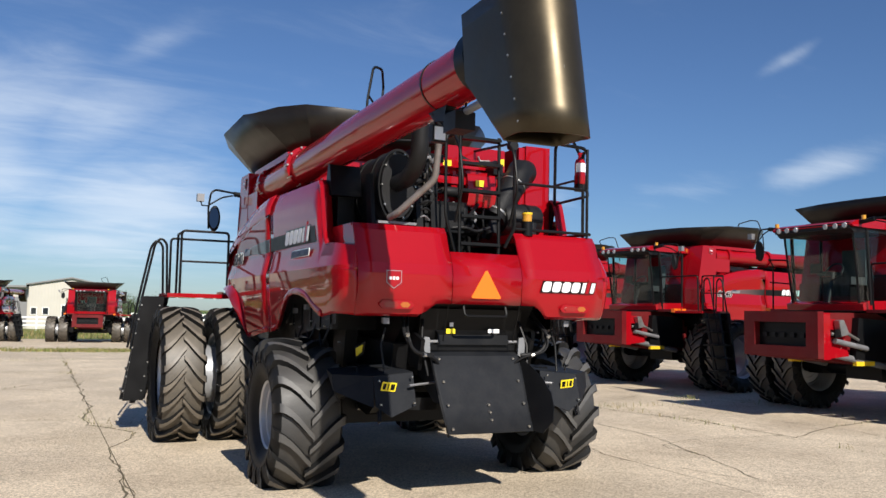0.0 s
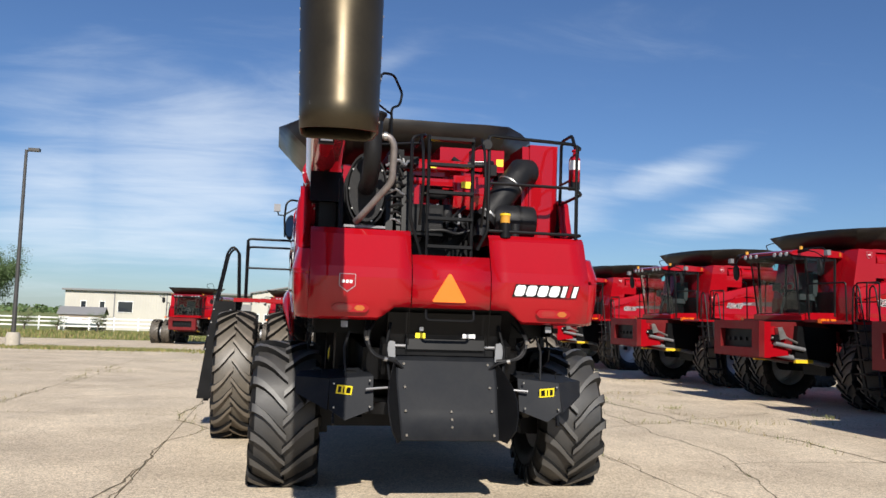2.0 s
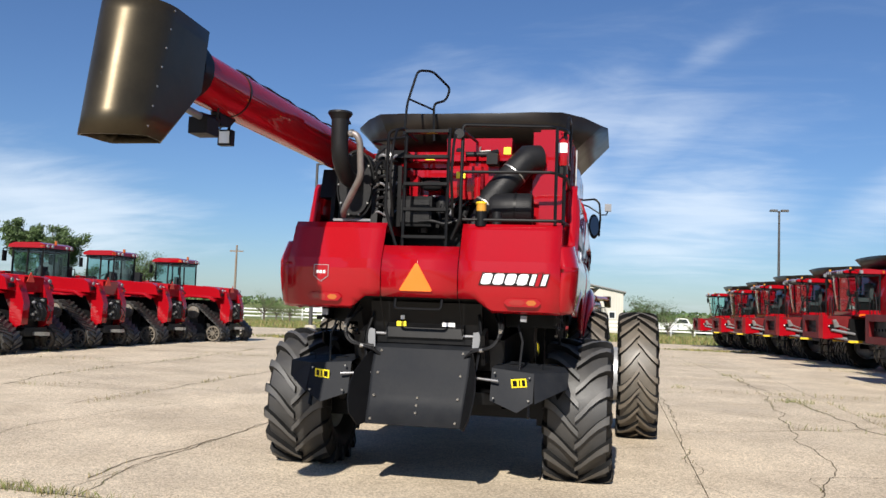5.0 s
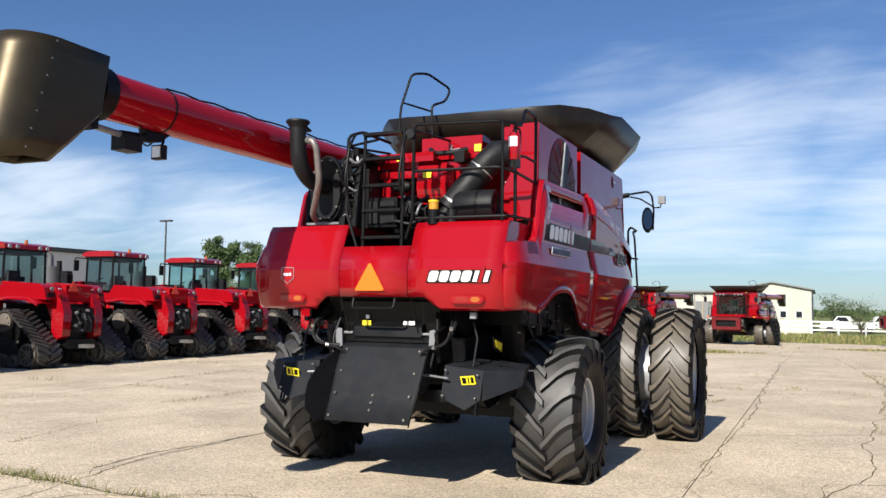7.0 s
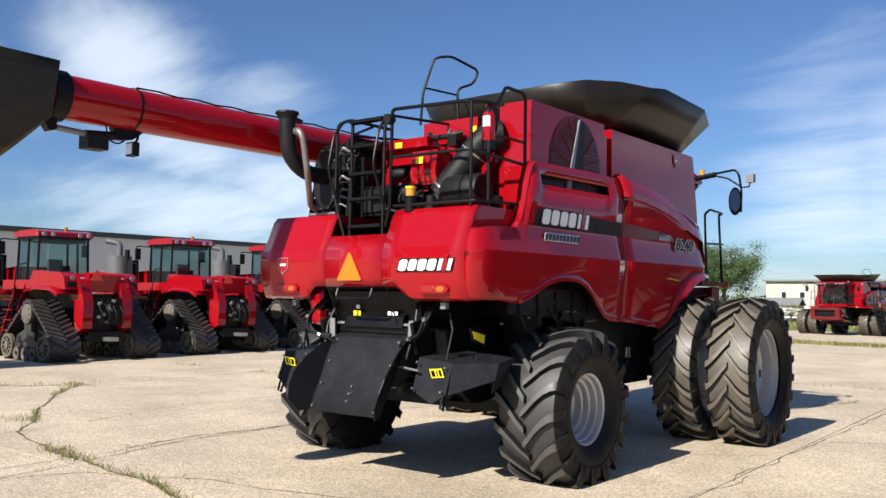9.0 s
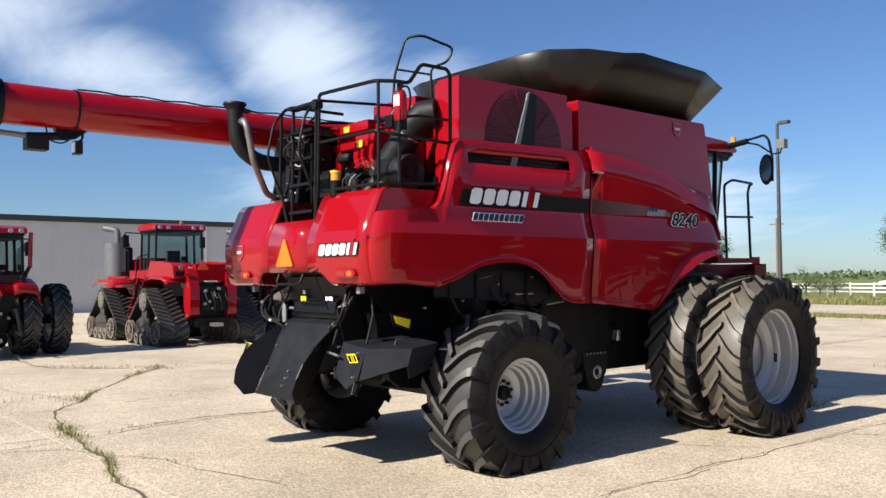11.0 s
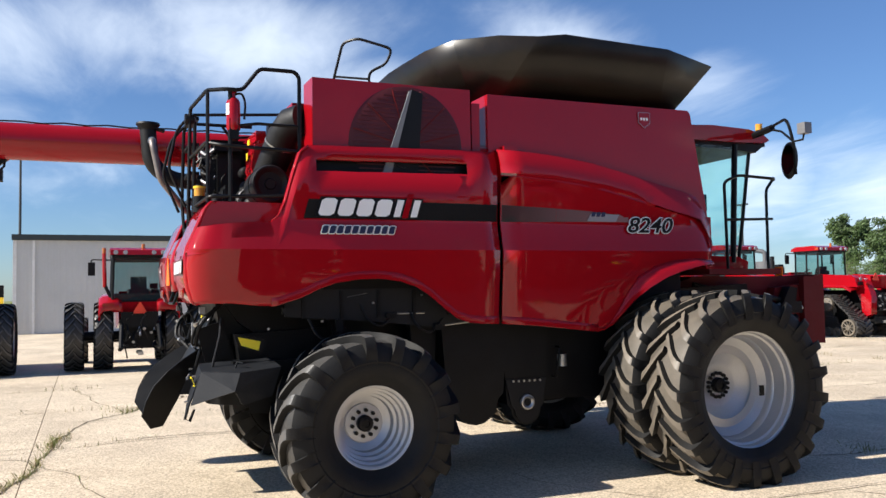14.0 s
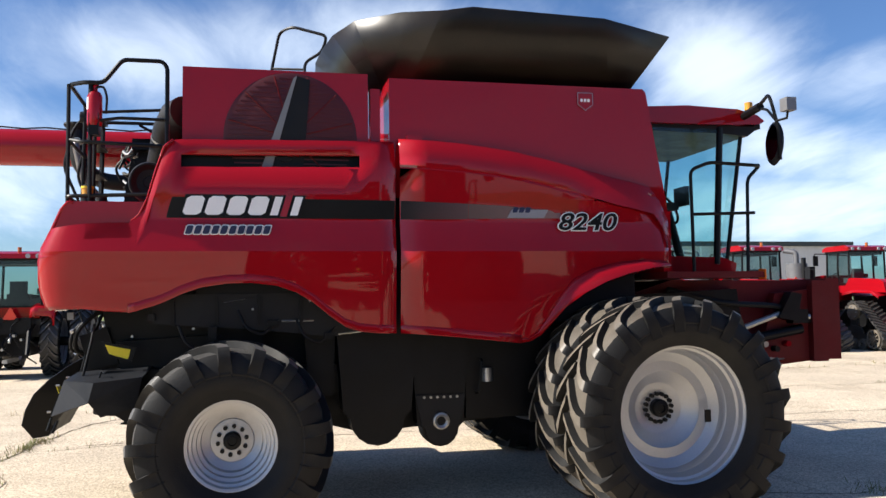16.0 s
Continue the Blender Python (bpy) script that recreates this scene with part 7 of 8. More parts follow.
def crawler():
    t = thing("crawler_tractor", "red articulated tractor on four black rubber tracks", "tractor", "crawler tractors in the row")
    for x in (-1.16, 1.16):
        track_unit(t, x, -1.75)
        track_unit(t, x, 1.75)
        s = 1 if x > 0 else -1
        # rear fender over the track, sloping down behind
        rows = [[(s * 0.62, y, z), (s * 0.9, y, z + 0.03), (s * 1.18, y, z), (s * 1.22, y, z - 0.08)] for y, z in ((-2.55, 1.76), (-2.2, 1.92), (-1.4, 1.95), (-0.8, 1.86))]
        sheet("fender", grid(rows), RED, t, (0, 0, 1), 0.04, "red rear track fender")
        rows = [[(s * 0.62, y, z), (s * 1.0, y, z + 0.03), (s * 1.48, y, z), (s * 1.52, y, z - 0.10)] for y, z in ((0.75, 1.72), (1.2, 1.84), (2.2, 1.86), (2.7, 1.70))]
        sheet("fender", grid(rows), RED, t, (0, 0, 1), 0.04, "red track fender")
        part("fuel_tank", prism([(-2.98, 0.85), (-3.02, 1.5), (-2.82, 2.05), (-2.55, 2.28), (-1.0, 2.36), (-0.7, 2.1), (-0.75, 1.85), (-2.3, 1.8), (-2.55, 1.3), (-2.6, 0.7)], "x", s * 0.42, s * 0.70), RED, t, "red rear fuel tank column", bevel=0.05)
        part("tank_shoulder", prism([(-2.72, 1.86), (-2.62, 2.20), (-2.45, 2.30), (-1.0, 2.38), (-0.8, 2.1), (-0.9, 1.92)], "x", s * 0.70, s * 1.05), RED, t, "red tank shoulder", bevel=0.05)
        part("shoulder_inset", box(s * 0.74, s * 1.0, -2.725, -2.70, 1.93, 2.06), BLACK, t, smooth=False)
        part("tail_lamp", box(s * 0.62, s * 0.80, -2.90, -2.86, 1.93, 2.0), LENS_RED, t, "red tail lamp", bevel=0.01)
        part("work_lamp", lathe([(0, 0.03), (0.06, 0.03), (0.065, 0.0), (0, 0)], 14, pose(s * 0.85, -2.70, 2.16, 0, 0, -90)), SILVER_GUARD, t, "small round work lamp")
        part("badge_plate", box(s * 0.5, s * 0.62, -2.70, -2.66, 2.10, 2.18), WHITE, t)
        part("axle", cyl((s * 0.4, -1.75, 1.22), (s * 1.0, -1.75, 1.22), 0.14, 14), BLACK, t)
        part("axle", cyl((s * 0.4, 1.75, 1.22), (s * 1.0, 1.75, 1.22), 0.14, 14), BLACK, t)
    part("rear_frame", box(-0.42, 0.42, -2.7, -0.4, 0.7, 1.75), BLACK, t, "black rear frame", bevel=0.03)
    part("rear_panel", box(-0.45, 0.45, -2.80, -2.5, 1.80, 2.26), RED, t, "red rear panel", bevel=0.04)
    warning_triangle(t, -0.28, -2.88, 2.10)
    part("hitch_block", box(-0.38, 0.38, -2.98, -2.7, 0.95, 1.65), BLACK, t, "black remote valve block", bevel=0.02)
    rr = random.Random(8)
    for k in range(14):
        x, z = rr.uniform(-0.34, 0.34), rr.uniform(1.0, 1.6)
        part("coupler", cyl((x, -3.06, z), (x, -2.96, z), rr.uniform(0.025, 0.045), 10), rr.choice((PLASTIC, STEEL, BLACK, SILVER_GUARD)), t)
    for k in range(4):
        x = -0.3 + 0.2 * k
        part("hose", tube(rounded([(x, -3.02, 1.5), (x + 0.05, -3.2, 1.2), (x + 0.1, -3.05, 0.95)], 0.1), 0.018, 8), PLASTIC, t)
    part("drawbar", box(-0.12, 0.12, -3.35, -2.2, 0.52, 0.62), STEEL, t, "steel drawbar", bevel=0.01)
    part("drawbar_frame", box(-0.5, 0.5, -2.95, -2.6, 0.5, 0.75), BLACK, t, bevel=0.02)
    part("articulation", box(-0.35, 0.35, -0.5, 0.7, 0.7, 1.3), BLACK, t, bevel=0.05)
    part("front_frame", box(-0.45, 0.45, 0.5, 3.9, 0.75, 1.6), BLACK, t, bevel=0.03)
    hood = [(0.95, 1.6), (0.95, 2.52), (2.4, 2.42), (3.7, 2.2), (4.05, 2.0), (4.15, 1.3), (4.0, 1.0), (2.6, 1.5)]
    part("bonnet", prism(hood, "x", -0.58, 0.58), RED, t, "long red bonnet", bevel=0.07)
    part("cab_floor", box(-0.95, 0.95, -0.85, 0.95, 1.85, 2.12), RED, t, "red cab skirt", bevel=0.05)
    tractor_cab(t, -0.60, 0.55, 0.74, 2.10, 3.36)
    part("muffler", cyl((-0.95, 2.0, 1.95), (-0.95, 2.0, 3.0), 0.38, 24), MUFFLER, t, "large grey exhaust canister", bevel=0.07)
    part("exhaust_pipe", tube(rounded([(-0.95, 2.0, 2.9), (-0.95, 2.0, 3.42), (-1.25, 2.35, 3.50)], 0.14), 0.095, 12), MUFFLER, t, "bent exhaust pipe")
    part("air_cleaner", box(-1.0, -0.78, 1.15, 1.45, 2.1, 2.85), PLASTIC, t, "tall black air cleaner", bevel=0.03)
    part("intake", cyl((-0.92, 1.62, 2.1), (-0.92, 1.62, 3.2), 0.085, 14), PLASTIC, t)
    # steps at the left
    for k in range(5):
        part("step", box(-1.30, -0.85, -0.35, 0.15, 0.72 + 0.28 * k, 0.75 + 0.28 * k), RED_DULL_SHADED, t, bevel=0.006)
    for y in (-0.36, 0.15):
        part("step_side", prism([(-1.32, 0.65), (-1.22, 0.65), (-0.85, 2.0), (-0.95, 2.0)], "y", y, y + 0.03), RED, t)
    rail(t, "handrail", [(-1.28, -0.36, 1.2), (-1.2, -0.36, 2.5), (-0.9, -0.36, 2.6)], 0.018)
    rail(t, "handrail", [(-1.0, 0.9, 2.1), (-1.0, 0.9, 2.75), (-0.95, 2.3, 2.75)], 0.018)
    return t


first = crawler()
first.matrix_basis = pose(-14.0, 13.7, 0, 0, 0, 90)
for x, y in ((-14.0, 17.95), (-14.0, 22.1), (-14.0, 26.1), (-13.8, 30.1), (-13.2, 34.2)):
    copy_thing(first, pose(x, y, gz(y), 0, 0, 90))


# ---- wheeled tractors ----
def wheeled():
    t = thing("wheel_tractor", "red wheel tractor with dual rear tyres seen from behind", "tractor", "wheel tractors in the row")
    for sx in (-1, 1):
        wheel(t, (sx * 0.86, 0, 0.88), 0.89, 0.46, 0.56, 22, 1, sx, 0.16, 0.2, RUBBER, 0.10, 8)
        wheel(t, (sx * 1.56, 0, 0.88), 0.89, 0.46, 0.56, 22, 1, sx, 0.30, 0.2, RUBBER, 0.10, 8)
        wheel(t, (sx * 0.86, 2.95, 0.66), 0.67, 0.40, 0.40, 19, 1, sx, 0.12, 0.16, RUBBER, 0.08, 8)
        wheel(t, (sx * 1.42, 2.95, 0.66), 0.67, 0.40, 0.40, 19, 1, sx, 0.2, 0.16, RUBBER, 0.08, 8)
        rows = [[(sx * 0.42, y, z - 0.02), (sx * 0.55, y, z + 0.05), (sx * 0.88, y, z + 0.02), (sx * 0.98, y, z - 0.06), (sx * 1.0, y, z - 0.22)] for y, z in ((-0.88, 1.52), (-0.80, 1.72), (-0.55, 1.86), (0.0, 1.94), (0.6, 1.86), (0.9, 1.6))]
        sheet("fender", grid(rows), RED, t, (0, 0, 1), 0.05, "glossy red rear fender")
        part("tail_lamp", box(sx * 0.62, sx * 0.90, -0.86, -0.80, 1.66, 1.73), LENS_RED, t, "red tail lamp", bevel=0.02)
        part("light_post", tube([(sx * 0.84, -0.55, 2.15), (sx * 0.86, -0.55, 3.02)], 0.05, 8), RED, t, "red lamp post")
        part("lift_arm", tube([(sx * 0.42, -0.4, 1.3), (sx * 0.45, -1.0, 1.15), (sx * 0.48, -1.3, 0.6)], 0.05, 8), BLACK, t, "black lift arm")
        part("lower_link", tube([(sx * 0.3, -0.3, 0.65), (sx * 0.5, -1.45, 0.58)], 0.05, 8), BLACK, t)
    part("rear_axle", cyl((-1.7, 0, 0.88), (1.7, 0, 0.88), 0.12, 14), BLACK, t)
    part("front_axle", cyl((-1.45, 2.95, 0.66), (1.45, 2.95, 0.66), 0.10, 14), BLACK, t)
    part("transmission", box(-0.36, 0.36, -0.6, 2.4, 0.55, 1.45), BLACK, t, "black transmission housing", bevel=0.04)
    part("valve_block", box(-0.45, 0.45, -0.85, -0.55, 1.1, 1.5), BLACK, t, "black remote valve block", bevel=0.02)
    part("top_link", tube([(0, -0.7, 1.25), (0, -1.0, 0.9)], 0.035, 8), STEEL, t)
    part("drawbar", box(-0.06, 0.06, -1.35, -0.3, 0.42, 0.5), STEEL, t)
    rr = random.Random(21)
    for k in range(22):
        x, z = rr.uniform(-0.5, 0.5), rr.uniform(0.6, 1.5)
        if k % 2:
            part("coupler", cyl((x, -1.0, z), (x, -0.82, z), rr.uniform(0.02, 0.05), 10), rr.choice((PLASTIC, STEEL, BLACK)), t)
        else:
            part("hose", tube(rounded([(x, -0.8, z), (x + rr.uniform(-.2, .2), -1.0, z - 0.2), (x + rr.uniform(-.2, .2), -0.85, z - 0.45)], 0.1), 0.018, 8), PLASTIC, t)
    part("cab_skirt", box(-0.62, 0.62, -0.70, 0.95, 1.50, 1.76), RED, t, "red cab skirt", bevel=0.04)
    tractor_cab(t, -0.66, 0.85, 0.66, 1.80, 3.0)
    for sx in (-1, 1):
        part("lamp_post_base", tube([(sx * 0.68, -0.55, 1.85), (sx * 0.84, -0.55, 2.2)], 0.045, 8), BLACK, t)
    warning_triangle(t, 0.0, -0.93, 1.46)
    hood = [(1.0, 1.2), (1.0, 2.05), (2.4, 2.0), (3.5, 1.75), (3.65, 1.5), (3.6, 0.95), (2.4, 1.0)]
    part("bonnet", prism(hood, "x", -0.45, 0.45), RED, t, "red bonnet", bevel=0.06)
    part("exhaust_pipe", tube(rounded([(0.98, 1.2, 1.7), (0.98, 1.2, 2.55), (1.22, 1.3, 2.75)], 0.1), 0.085, 12), PLASTIC, t, "black exhaust pipe")
    part("exhaust_can", cyl((0.98, 1.25, 1.3), (0.98, 1.25, 2.1), 0.26, 20), PLASTIC, t, bevel=0.05)
    part("beacon", cyl((-0.86, -0.55, 3.02), (-0.86, -0.55, 3.16), 0.045, 12), AMBER, t, "amber beacon", bevel=0.01)
    return t


first_w = wheeled()
first_w.matrix_basis = pose(-11.4, 8.0, 0, 0, 0, 90)
copy_thing(first_w, pose(-11.0, 3.3, 0, 0, 0, 90))

# ---- buildings ----
def siding(name, color, pitch, axis):
    """Ribbed metal sheet: narrow ribs in the relief."""
    m = mat(name, color, 0.55, vary=0.05, scale=0.6, dirt=tuple(c * 0.8 for c in color), dirt_amount=0.3, dirt_scale=0.4)
    n, l = m.node_tree.nodes, m.node_tree.links
    geo = n.new("ShaderNodeNewGeometry")
    sep = n.new("ShaderNodeSeparateXYZ")
    l.new(geo.outputs["Position"], sep.inputs[0])
    mo = n.new("ShaderNodeMath")
    mo.operation = "PINGPONG"
    mo.inputs[1].default_value = pitch / 2
    l.new(sep.outputs[axis], mo.inputs[0])
    bp = n.new("ShaderNodeBump")
    bp.inputs["Strength"].default_value, bp.inputs["Distance"].default_value = 0.35, 0.3
    l.new(mo.outputs[0], bp.inputs["Height"])
    l.new(bp.outputs[0], n["Principled BSDF"].inputs["Normal"])
    return m


WALLW = siding("cream_metal_siding", (0.50, 0.475, 0.41), 0.3, 0)
WALLG = siding("grey_metal_siding", (0.54, 0.545, 0.535), 0.3, 1)
ROOF_DK = mat("dark_roof_edge", (0.035, 0.045, 0.045), 0.5, vary=0.1)
ROOF_GREY = mat("grey_roof", (0.20, 0.20, 0.20), 0.6, vary=0.1)
BROWN = mat("tan_shed_siding", (0.32, 0.26, 0.19), 0.7, vary=0.1)
WINDOW_DK = mat("dark_window", (0.02, 0.025, 0.03), 0.08, coat=0.5, vary=0.1)
PAINTW = mat("white_paint", (0.80, 0.80, 0.78), 0.6, vary=0.06, dirt=(0.5, 0.48, 0.42), dirt_amount=0.3)

shed = thing("grey_warehouse", "long grey metal warehouse with dark roof edge", "building")
part("wall", box(-49.5, -38.6, 3.1, 49.4, -0.5, 5.15), WALLG, shed, "grey ribbed metal wall", smooth=False)
part("roof", prism([(-49.7, 5.1), (-44, 5.5), (-38.45, 5.1), (-38.45, 5.42), (-44, 5.8), (-49.7, 5.42)], "y", 3.02, 49.5), ROOF_DK, shed, "dark roof with eave trim", smooth=False)
part("gutter", box(-38.6, -38.42, 3.02, 49.5, 5.12, 5.40), ROOF_DK, shed, "dark eave gutter")
part("corner_trim", box(-38.63, -38.56, 3.08, 3.26, -0.1, 5.1), PAINTW, shed, "pale corner trim")
for y in (4.1, 13.0, 26.0, 38.0):
    part("downpipe", box(-38.6, -38.5, y - 0.06, y + 0.06, -0.2, 5.1), PAINTW, shed, "pale downpipe")

far = thing("cream_building", "cream metal building with low gabled front and dark roof trim", "building")
part("wall", prism([(-0.8, -0.7), (7.25, -0.7), (7.25, 4.05), (3.3, 4.8), (-0.8, 4.05)], "y", 95, 118), WALLW, far, "cream gabled wall", smooth=False)
part("wall", box(-21.4, -0.8, 96.5, 116, -0.7, 3.75), WALLW, far, "cream long wall", smooth=False)
part("roof", prism([(-1.1, 3.99), (3.3, 4.82), (7.55, 3.99), (7.55, 4.13), (3.3, 4.97), (-1.1, 4.13)], "y", 94.7, 118.3), ROOF_GREY, far, "grey gabled roof", smooth=False)
part("roof", box(-21.7, -1.1, 96.1, 116.3, 3.75, 3.95), ROOF_GREY, far, "dark roof edge", smooth=False)
for x, w, z0, z1, y in ((-19.4, 0.5, 1.9, 2.55, 96.5), (-17.4, 0.5, 1.9, 2.55, 96.5), (-14.9, 1.55, 1.45, 2.6, 96.5), (-0.25, 0.5, 0.95, 1.62, 95), (0.9, 0.52, 0.95, 1.62, 95), (2.65, 0.4, 0.75, 1.9, 95), (4.4, 0.6, 1.05, 1.72, 95), (6.0, 0.6, 1.05, 1.72, 95)):
    wn_ = part("window", box(x - w / 2 - 0.07, x + w / 2 + 0.07, y - 0.08, y + 0.05, z0 - 0.07, z1 + 0.07), PAINTW, far, smooth=False)
    part("pane", box(x - w / 2, x + w / 2, y - 0.10, y - 0.085, z0, z1), WINDOW_DK, wn_, smooth=False)
for x in (-16.1, -10.4, -5.1):
    part("downpipe", box(x - 0.06, x + 0.06, 96.42, 96.5, -0.4, 3.75), ROOF_GREY, far, "dark downpipe", smooth=False)
# Flat grey panel on the wall; the open bay's shade is in its colour.
part("bay_shade_panel", box(-5.0, -0.9, 96.40, 96.5, -0.4, 2.75), ROOF_GREY, far, "flat grey panel painted as the shaded open bay", smooth=False)
for x in (-4.2, -3.2, -2.2):
    part("bay_post", box(x - 0.07, x + 0.07, 96.30, 96.40, -0.4, 2.75), BROWN, far, smooth=False)
far.matrix_basis = pose(-0.1, 5.0, 0)
hut = thing("garden_shed", "small tan garden shed with grey roof and white doors", "shed")
part("wall", box(-19.0, -14.2, 88, 90.5, -0.1, 1.9), BROWN, hut, smooth=False)
part("roof", prism([(87.8, 1.85), (89.25, 2.65), (90.7, 1.85), (90.7, 1.95), (89.25, 2.78), (87.8, 1.95)], "x", -19.2, -14.0), ROOF_GREY, hut, "grey shingled roof", smooth=False)
for x in (-18.4, -15.2):
    part("door", box(x - 0.55, x + 0.55, 87.93, 87.99, 0.1, 1.6), PAINTW, hut, smooth=False)
    part("window", box(x - 0.4, x + 0.4, 87.90, 87.925, 0.9, 1.5), WINDOW_DK, hut, smooth=False)

hut.matrix_basis = Matrix.Translation((-3.2, 15.0, -0.6)) @ Matrix.Diagonal((0.9, 0.9, 0.9, 1))

# ---- white rail fence ----
post_bm = box(-0.07, 0.07, -0.07, 0.07, -0.3, 1.32)
fence = thing("white_fence", "white three-rail fence along the grass verge", "fence", m=pose(0, 92, gz(92) + 0.16))
x = -84.0
post0 = None
while x < 32:
    if post0 is None:
        post0 = part("post", post_bm, PAINTW, fence, smooth=False, bevel=0.01)
        post0.location = (x, 0, 0)
        rails0 = [part("rail", box(0.0, 2.36, -0.02, 0.02, z - 0.07, z + 0.07), PAINTW, fence, smooth=False) for z in (0.35, 0.75, 1.15)]
        for r in rails0:
            r.location = (x + 0.02, 0.0, 0)
    else:
        for src in (post0, *rails0):
            o = src.copy()
            scene.collection.objects.link(o)
            o.location = (x + (0.02 if src is not post0 else 0), 0, rng.uniform(-0.02, 0.02))
    x += 2.4

# ---- lamp posts ----
POLE = mat("dark_steel_pole", (0.07, 0.068, 0.065), 0.5, metal=0.4, vary=0.1)
PLINTH = mat("plinth_concrete", (0.42, 0.38, 0.31), 0.9, vary=0.15, bump=0.3)


def street_lamp(x, y, rot, h=9.5, heads=1):
    t = thing("lamp_post", "tall grey steel parking lot lamp post", "lamp post", "lamp posts", pose(x, y, gz(y), 0, 0, rot))
    part("plinth", lathe([(0, -0.1), (0.32, -0.1), (0.32, 0.55), (0.26, 0.7), (0, 0.7)], 20, pose(0, 0, 0, 0, -90, 0)), PLINTH, t, "round concrete plinth")
    part("pole", tube([(0, 0, 0.7), (0, 0, h)], [0.11, 0.07], 12), POLE, t)
    for k in range(heads):
        s = 1 if k == 0 else -1
        part("arm", tube([(0, 0, h - 0.1), (s * 0.3, 0, h)], 0.03, 8), POLE, t)
        part("lamp_head", box(s * 0.12, s * 0.62, -0.17, 0.17, h - 0.06, h + 0.08), POLE, t, bevel=0.03)
    return t


street_lamp(-10.05, 43.2, 0, 9.5, 1)
street_lamp(17.4, 63.0, 180, 9.8, 2)
street_lamp(-46, 60, 0, 9.6, 2)
street_lamp(-50.6, 2.65, 0, 11.5, 2)
# far utility pole
up = thing("utility_pole", "weathered wooden utility pole with wires", "utility pole", m=pose(-40, 98, -0.6))
WOOD_GREY = mat("weathered_wood", (0.20, 0.15, 0.11), 0.9, vary=0.2)
part("pole", tube([(0, 0, -0.2), (0, 0, 9)], [0.16, 0.11], 10), WOOD_GREY, up)
part("crossarm", box(-0.9, 0.9, -0.06, 0.06, 8.2, 8.35), WOOD_GREY, up)

# ---- trees ----
BARK = mat("bark", (0.10, 0.08, 0.06), 0.9, vary=0.25, scale=4, bump=0.5, bump_scale=20)
LEAF = mat("leaves", (0.060, 0.098, 0.030), 0.6, vary=0.3, scale=1, island=0.45)
LEAF2 = mat("leaves_pale", (0.085, 0.13, 0.035), 0.6, vary=0.3, scale=1, island=0.45)


def tree(x, y, h, spread, seed, leaf, n=2600, label="broadleaf tree with dense green crown behind the fence"):
    r = random.Random(seed)
    t = thing("tree", label, "tree", "trees beyond the lot", pose(x, y, gz(y) - 0.1))
    bm = tube([(0, 0, -0.2), (r.uniform(-.1, .1), 0, h * 0.2), (r.uniform(-.2, .2), r.uniform(-.2, .2), h * 0.4)], [0.05 * h, 0.035 * h, 0.026 * h], 10)
    ends = []
    for k in range(11):
        a = 2 * math.pi * k / 11 + r.uniform(-.3, .3)
        z0 = h * r.uniform(0.22, 0.42)
        rr = spread * r.uniform(0.45, 0.95)
        e = Vector((rr * math.cos(a), rr * math.sin(a), h * r.uniform(0.45, 0.92)))
        mid = Vector((e.x * 0.45, e.y * 0.45, z0 + (e.z - z0) * 0.6))
        tube([(0, 0, z0), mid, e], [0.018 * h, 0.012 * h, 0.004 * h], 7, bm)
        ends += [e, mid.lerp(e, 0.6), mid]
        for j in range(2):
            b = mid.lerp(e, r.uniform(0.2, 0.8))
            e2 = b + Vector((r.uniform(-1, 1), r.uniform(-1, 1), r.uniform(-0.2, 1))) * spread * 0.35
            tube([b, e2], [0.008 * h, 0.003 * h], 6, bm)
            ends.append(e2)
    part("trunk", bm, BARK, t, "grey-brown trunk and limbs")
    bm = bmesh.new()
    clumps = [e + Vector((r.gauss(0, 0.12), r.gauss(0, 0.12), r.gauss(0, 0.10))) * spread for e in ends for _ in range(2)]
    for k in range(int(n * 2.4)):
        c = r.choice(clumps)
        rad = spread * 0.20
        d = Vector((r.gauss(0, 1), r.gauss(0, 1), r.gauss(0, 0.8))) * rad * 0.6
        p = c + d
        s = r.uniform(0.055, 0.14) * min(h, 12) / 8
        u = Vector((r.gauss(0, 1), r.gauss(0, 1), r.gauss(0, 0.6))).normalized()
        v = u.orthogonal().normalized()
        w = u.cross(v)
        bm.faces.new([bm.verts.new(p + q * s) for q in (v * 1.1, w * 0.6, -v * 1.1, -w * 0.6)])
    tagged(part("crown", bm, leaf, t, "leafy crown with gaps", smooth=False), kind="stuff")
    return t


tree(-64, 205, 14.2, 9.5, 1, LEAF, 16000)
tree(-97, 172, 12.5, 5.6, 2, LEAF, 3000)
tree(-80.5, 111.1, 15.4, 2.7, 3, LEAF, 6000)
tree(-75.9, 113.9, 12.6, 3.3, 4, LEAF, 6500)
tree(-72.0, 115.6, 6.8, 2.4, 5, LEAF, 3500)
tree(-71, 102.4, 6.5, 2.8, 6, LEAF2, 1800)
tree(9.6, 112, 4.6, 2.2, 7, LEAF, 1800)
tree(12.2, 116, 3.8, 2.6, 8, LEAF, 1800)
for x, y, h, s in ((-32.8, 90.5, 3.2, 11), (-29.6, 90.2, 2.8, 12), (-31.4, 90.8, 2.2, 18), (-22.5, 90.4, 2.4, 13), (-19.5, 90.4, 1.8, 19), (-15.5, 90.0, 2.0, 14), (11.5, 89.5, 2.4, 15), (14.0, 90.0, 1.8, 16), (-6, 90, 1.9, 17)):
    tree(x, y, h, h * 0.55, s, LEAF2, 900, "young weedy sapling beside the white fence")
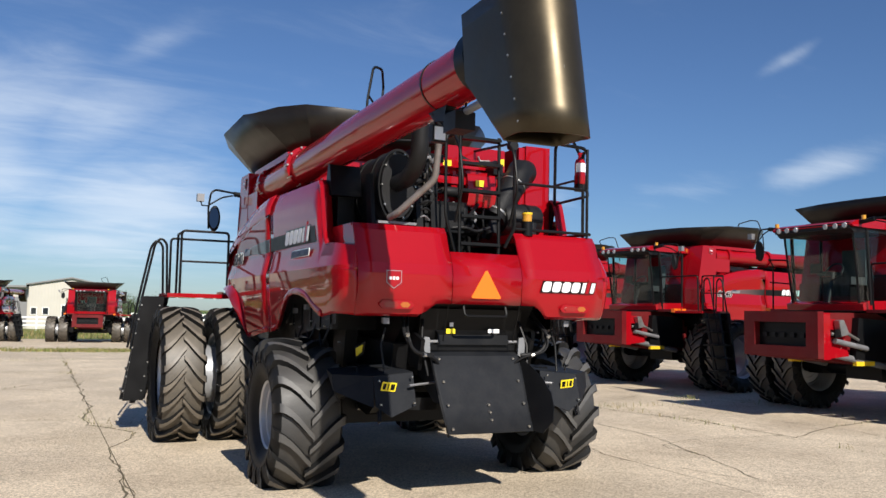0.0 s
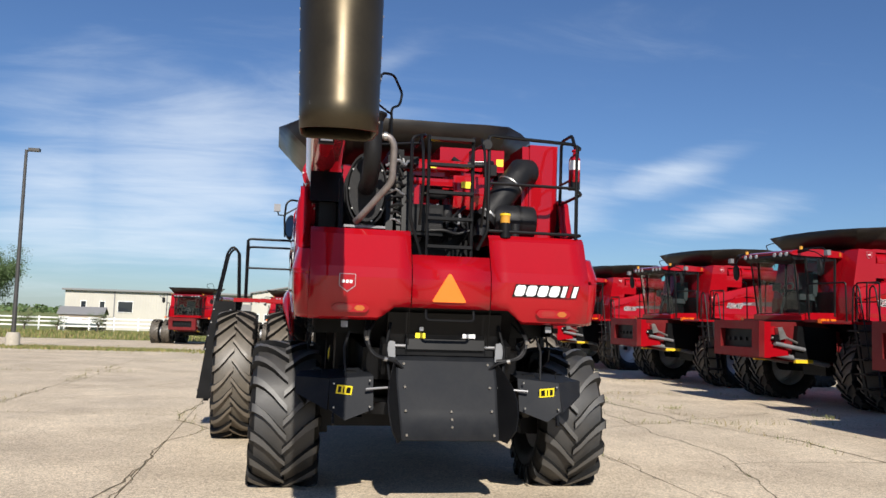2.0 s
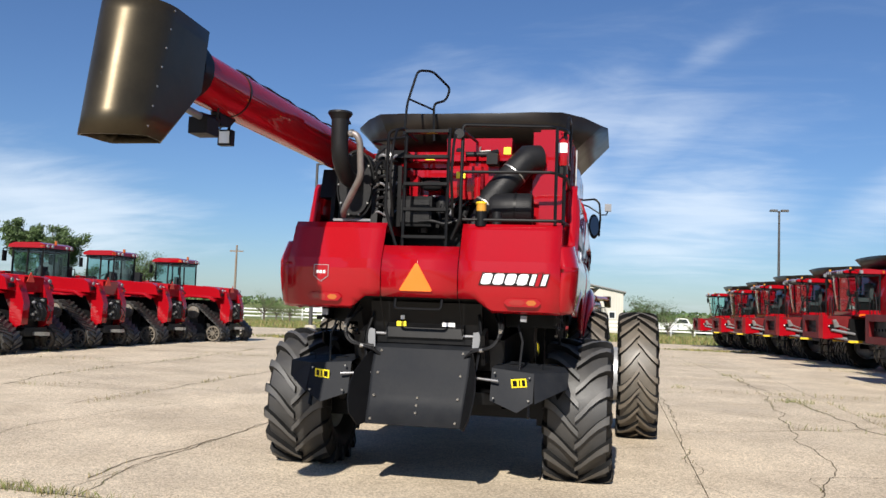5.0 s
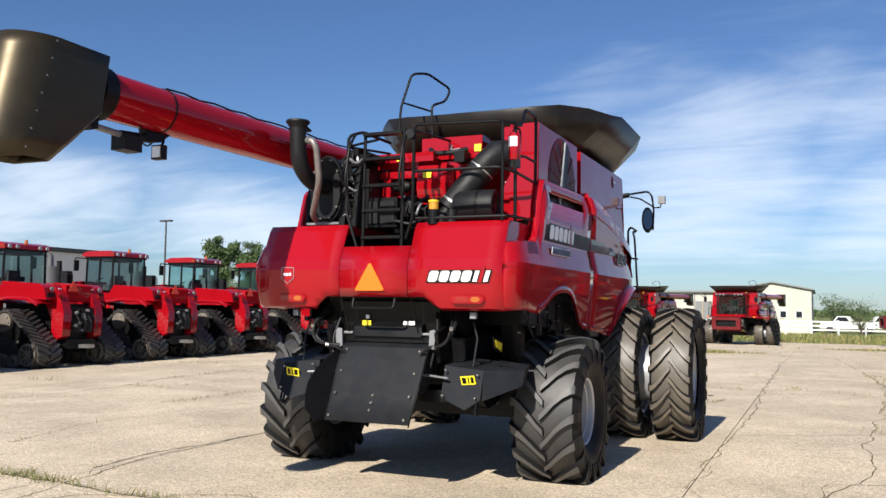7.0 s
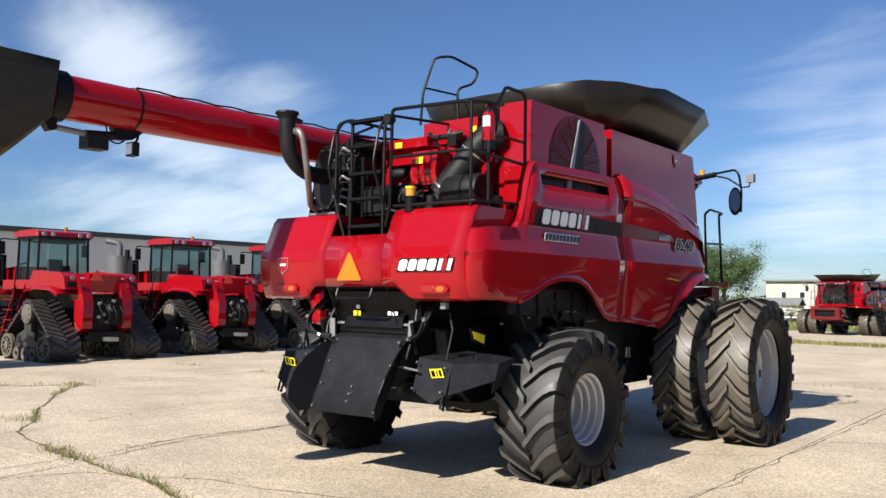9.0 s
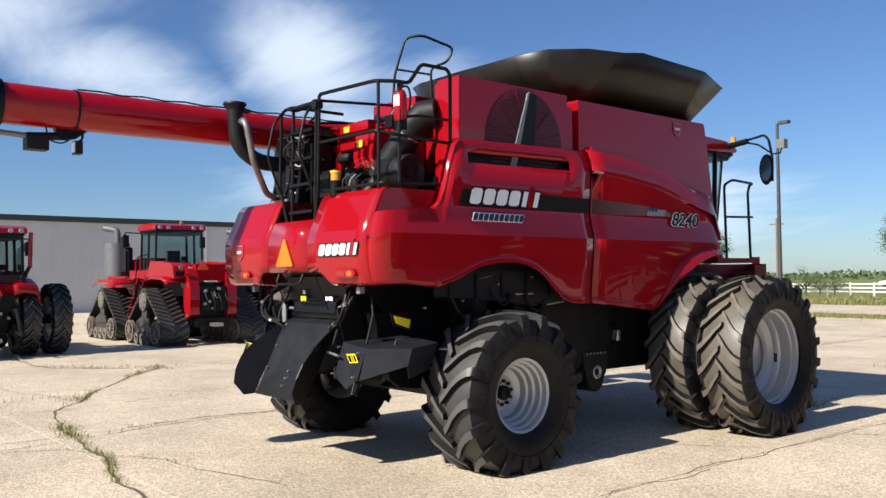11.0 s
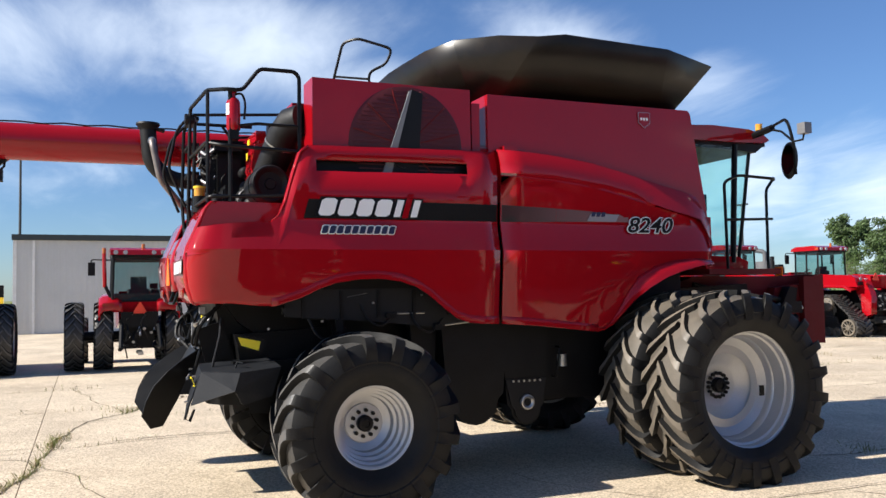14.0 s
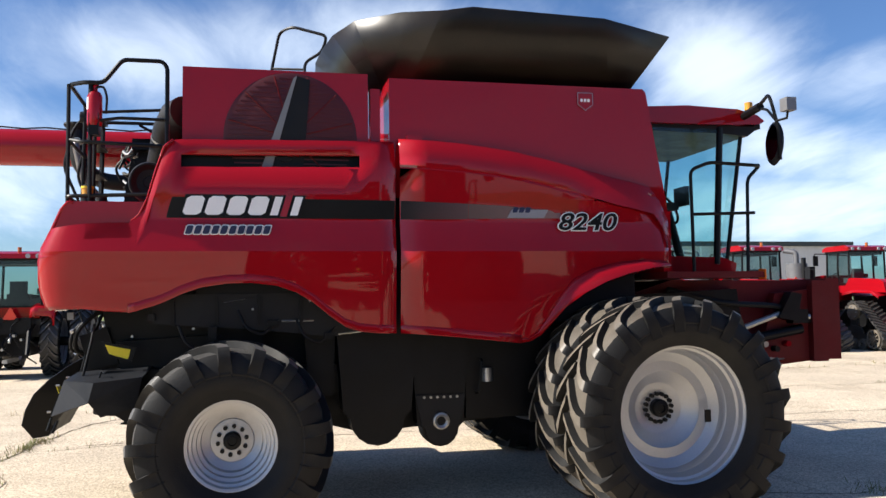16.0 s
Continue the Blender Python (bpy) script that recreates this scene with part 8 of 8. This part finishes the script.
# distant woods on the horizon
bm = bmesh.new()
for k in range(9000):
    a = rng.uniform(-1.5, 0.8)
    d = rng.uniform(340, 400)
    hgt = 2.6 + 2.2 * noise.noise((a * 6, 0.5, 0)) + 1.2 * noise.noise((a * 30, 1.5, 0))
    p = Vector((d * math.sin(a), d * math.cos(a), rng.random() * max(0.6, hgt) - 0.6))
    s = rng.uniform(0.35, 0.9)
    u = Vector((rng.gauss(0, 1), rng.gauss(0, 1), rng.gauss(0, 0.6))).normalized()
    v = u.orthogonal().normalized()
    w = u.cross(v)
    bm.faces.new([bm.verts.new(p + q * s) for q in (v, w, -v, -w)])
tagged(part("distant_woods", bm, LEAF, smooth=False), "low line of distant dark green woods", "trees", kind="stuff")


# ---- far vehicles and bits ----
def pickup(x, y, rot):
    t = thing("pickup_truck", "white pickup truck parked beyond the fence", "pickup truck", "far pickup trucks", pose(x, y, -0.6, 0, 0, rot))
    side = [(-2.7, 0.55), (-2.7, 1.15), (-0.5, 1.2), (-0.4, 1.25), (0.0, 1.85), (1.0, 1.85), (1.45, 1.25), (2.6, 1.12), (2.75, 0.9), (2.75, 0.5)]
    part("body", prism(side, "x", -0.95, 0.95), PAINTW, t, "white truck body", bevel=0.06)
    for sx in (-1, 1):
        part("window", prism([(-0.2, 1.28), (0.08, 1.76), (0.92, 1.76), (1.22, 1.28)], "x", sx * 0.945, sx * 0.965), WINDOW_DK, t)
        for y in (-1.7, 1.75):
            part("wheel", lathe([(0, 0.12), (0.22, 0.12), (0.38, 0.10), (0.40, 0.0), (0.38, -0.1), (0, -0.1)], 20, pose(sx * 0.88, y, 0.40)), RUBBER, t)
    return t


pickup(10.8, 103, 80)
pickup(18.5, 104, 100)
pickup(14.6, 106, 95)
pickup(-44, 142, 85)
tank = thing("propane_tank", "long white propane tank on low saddles behind the fence", "tank", m=pose(-18.0, 93.3, gz(93)))
part("shell", lathe([(0, -2.15), (0.22, -2.08), (0.38, -1.92), (0.43, -1.7), (0.43, 1.7), (0.38, 1.92), (0.22, 2.08), (0, 2.15)], 24, pose(0, 0, 0.72)), PAINTW, tank, "white rounded steel shell")
part("dome", cyl((0, 0, 1.1), (0, 0, 1.32), 0.16, 14), PAINTW, tank, bevel=0.03)
for x in (-1.2, 1.2):
    part("saddle", box(x - 0.1, x + 0.1, -0.3, 0.3, -0.1, 0.4), PLINTH, tank)
pump = thing("yellow_post", "yellow painted steel post with dark cap near the warehouse", "post", "yellow posts", m=pose(-44, 2.06, 0))
part("body", box(-0.17, 0.17, -0.17, 0.17, -0.12, 2.04), YELLOW_PAINT, pump, bevel=0.03)
part("cap", box(-0.18, 0.18, -0.18, 0.18, 2.04, 2.75), BLACK, pump, "dark cap", bevel=0.03)
pump = thing("yellow_post", "short yellow bollard at the warehouse corner", "post", "yellow posts", m=pose(-38.0, 2.95, 0))
part("body", cyl((0, 0, -0.1), (0, 0, 1.25), 0.09, 16), YELLOW_PAINT, pump, bevel=0.03)
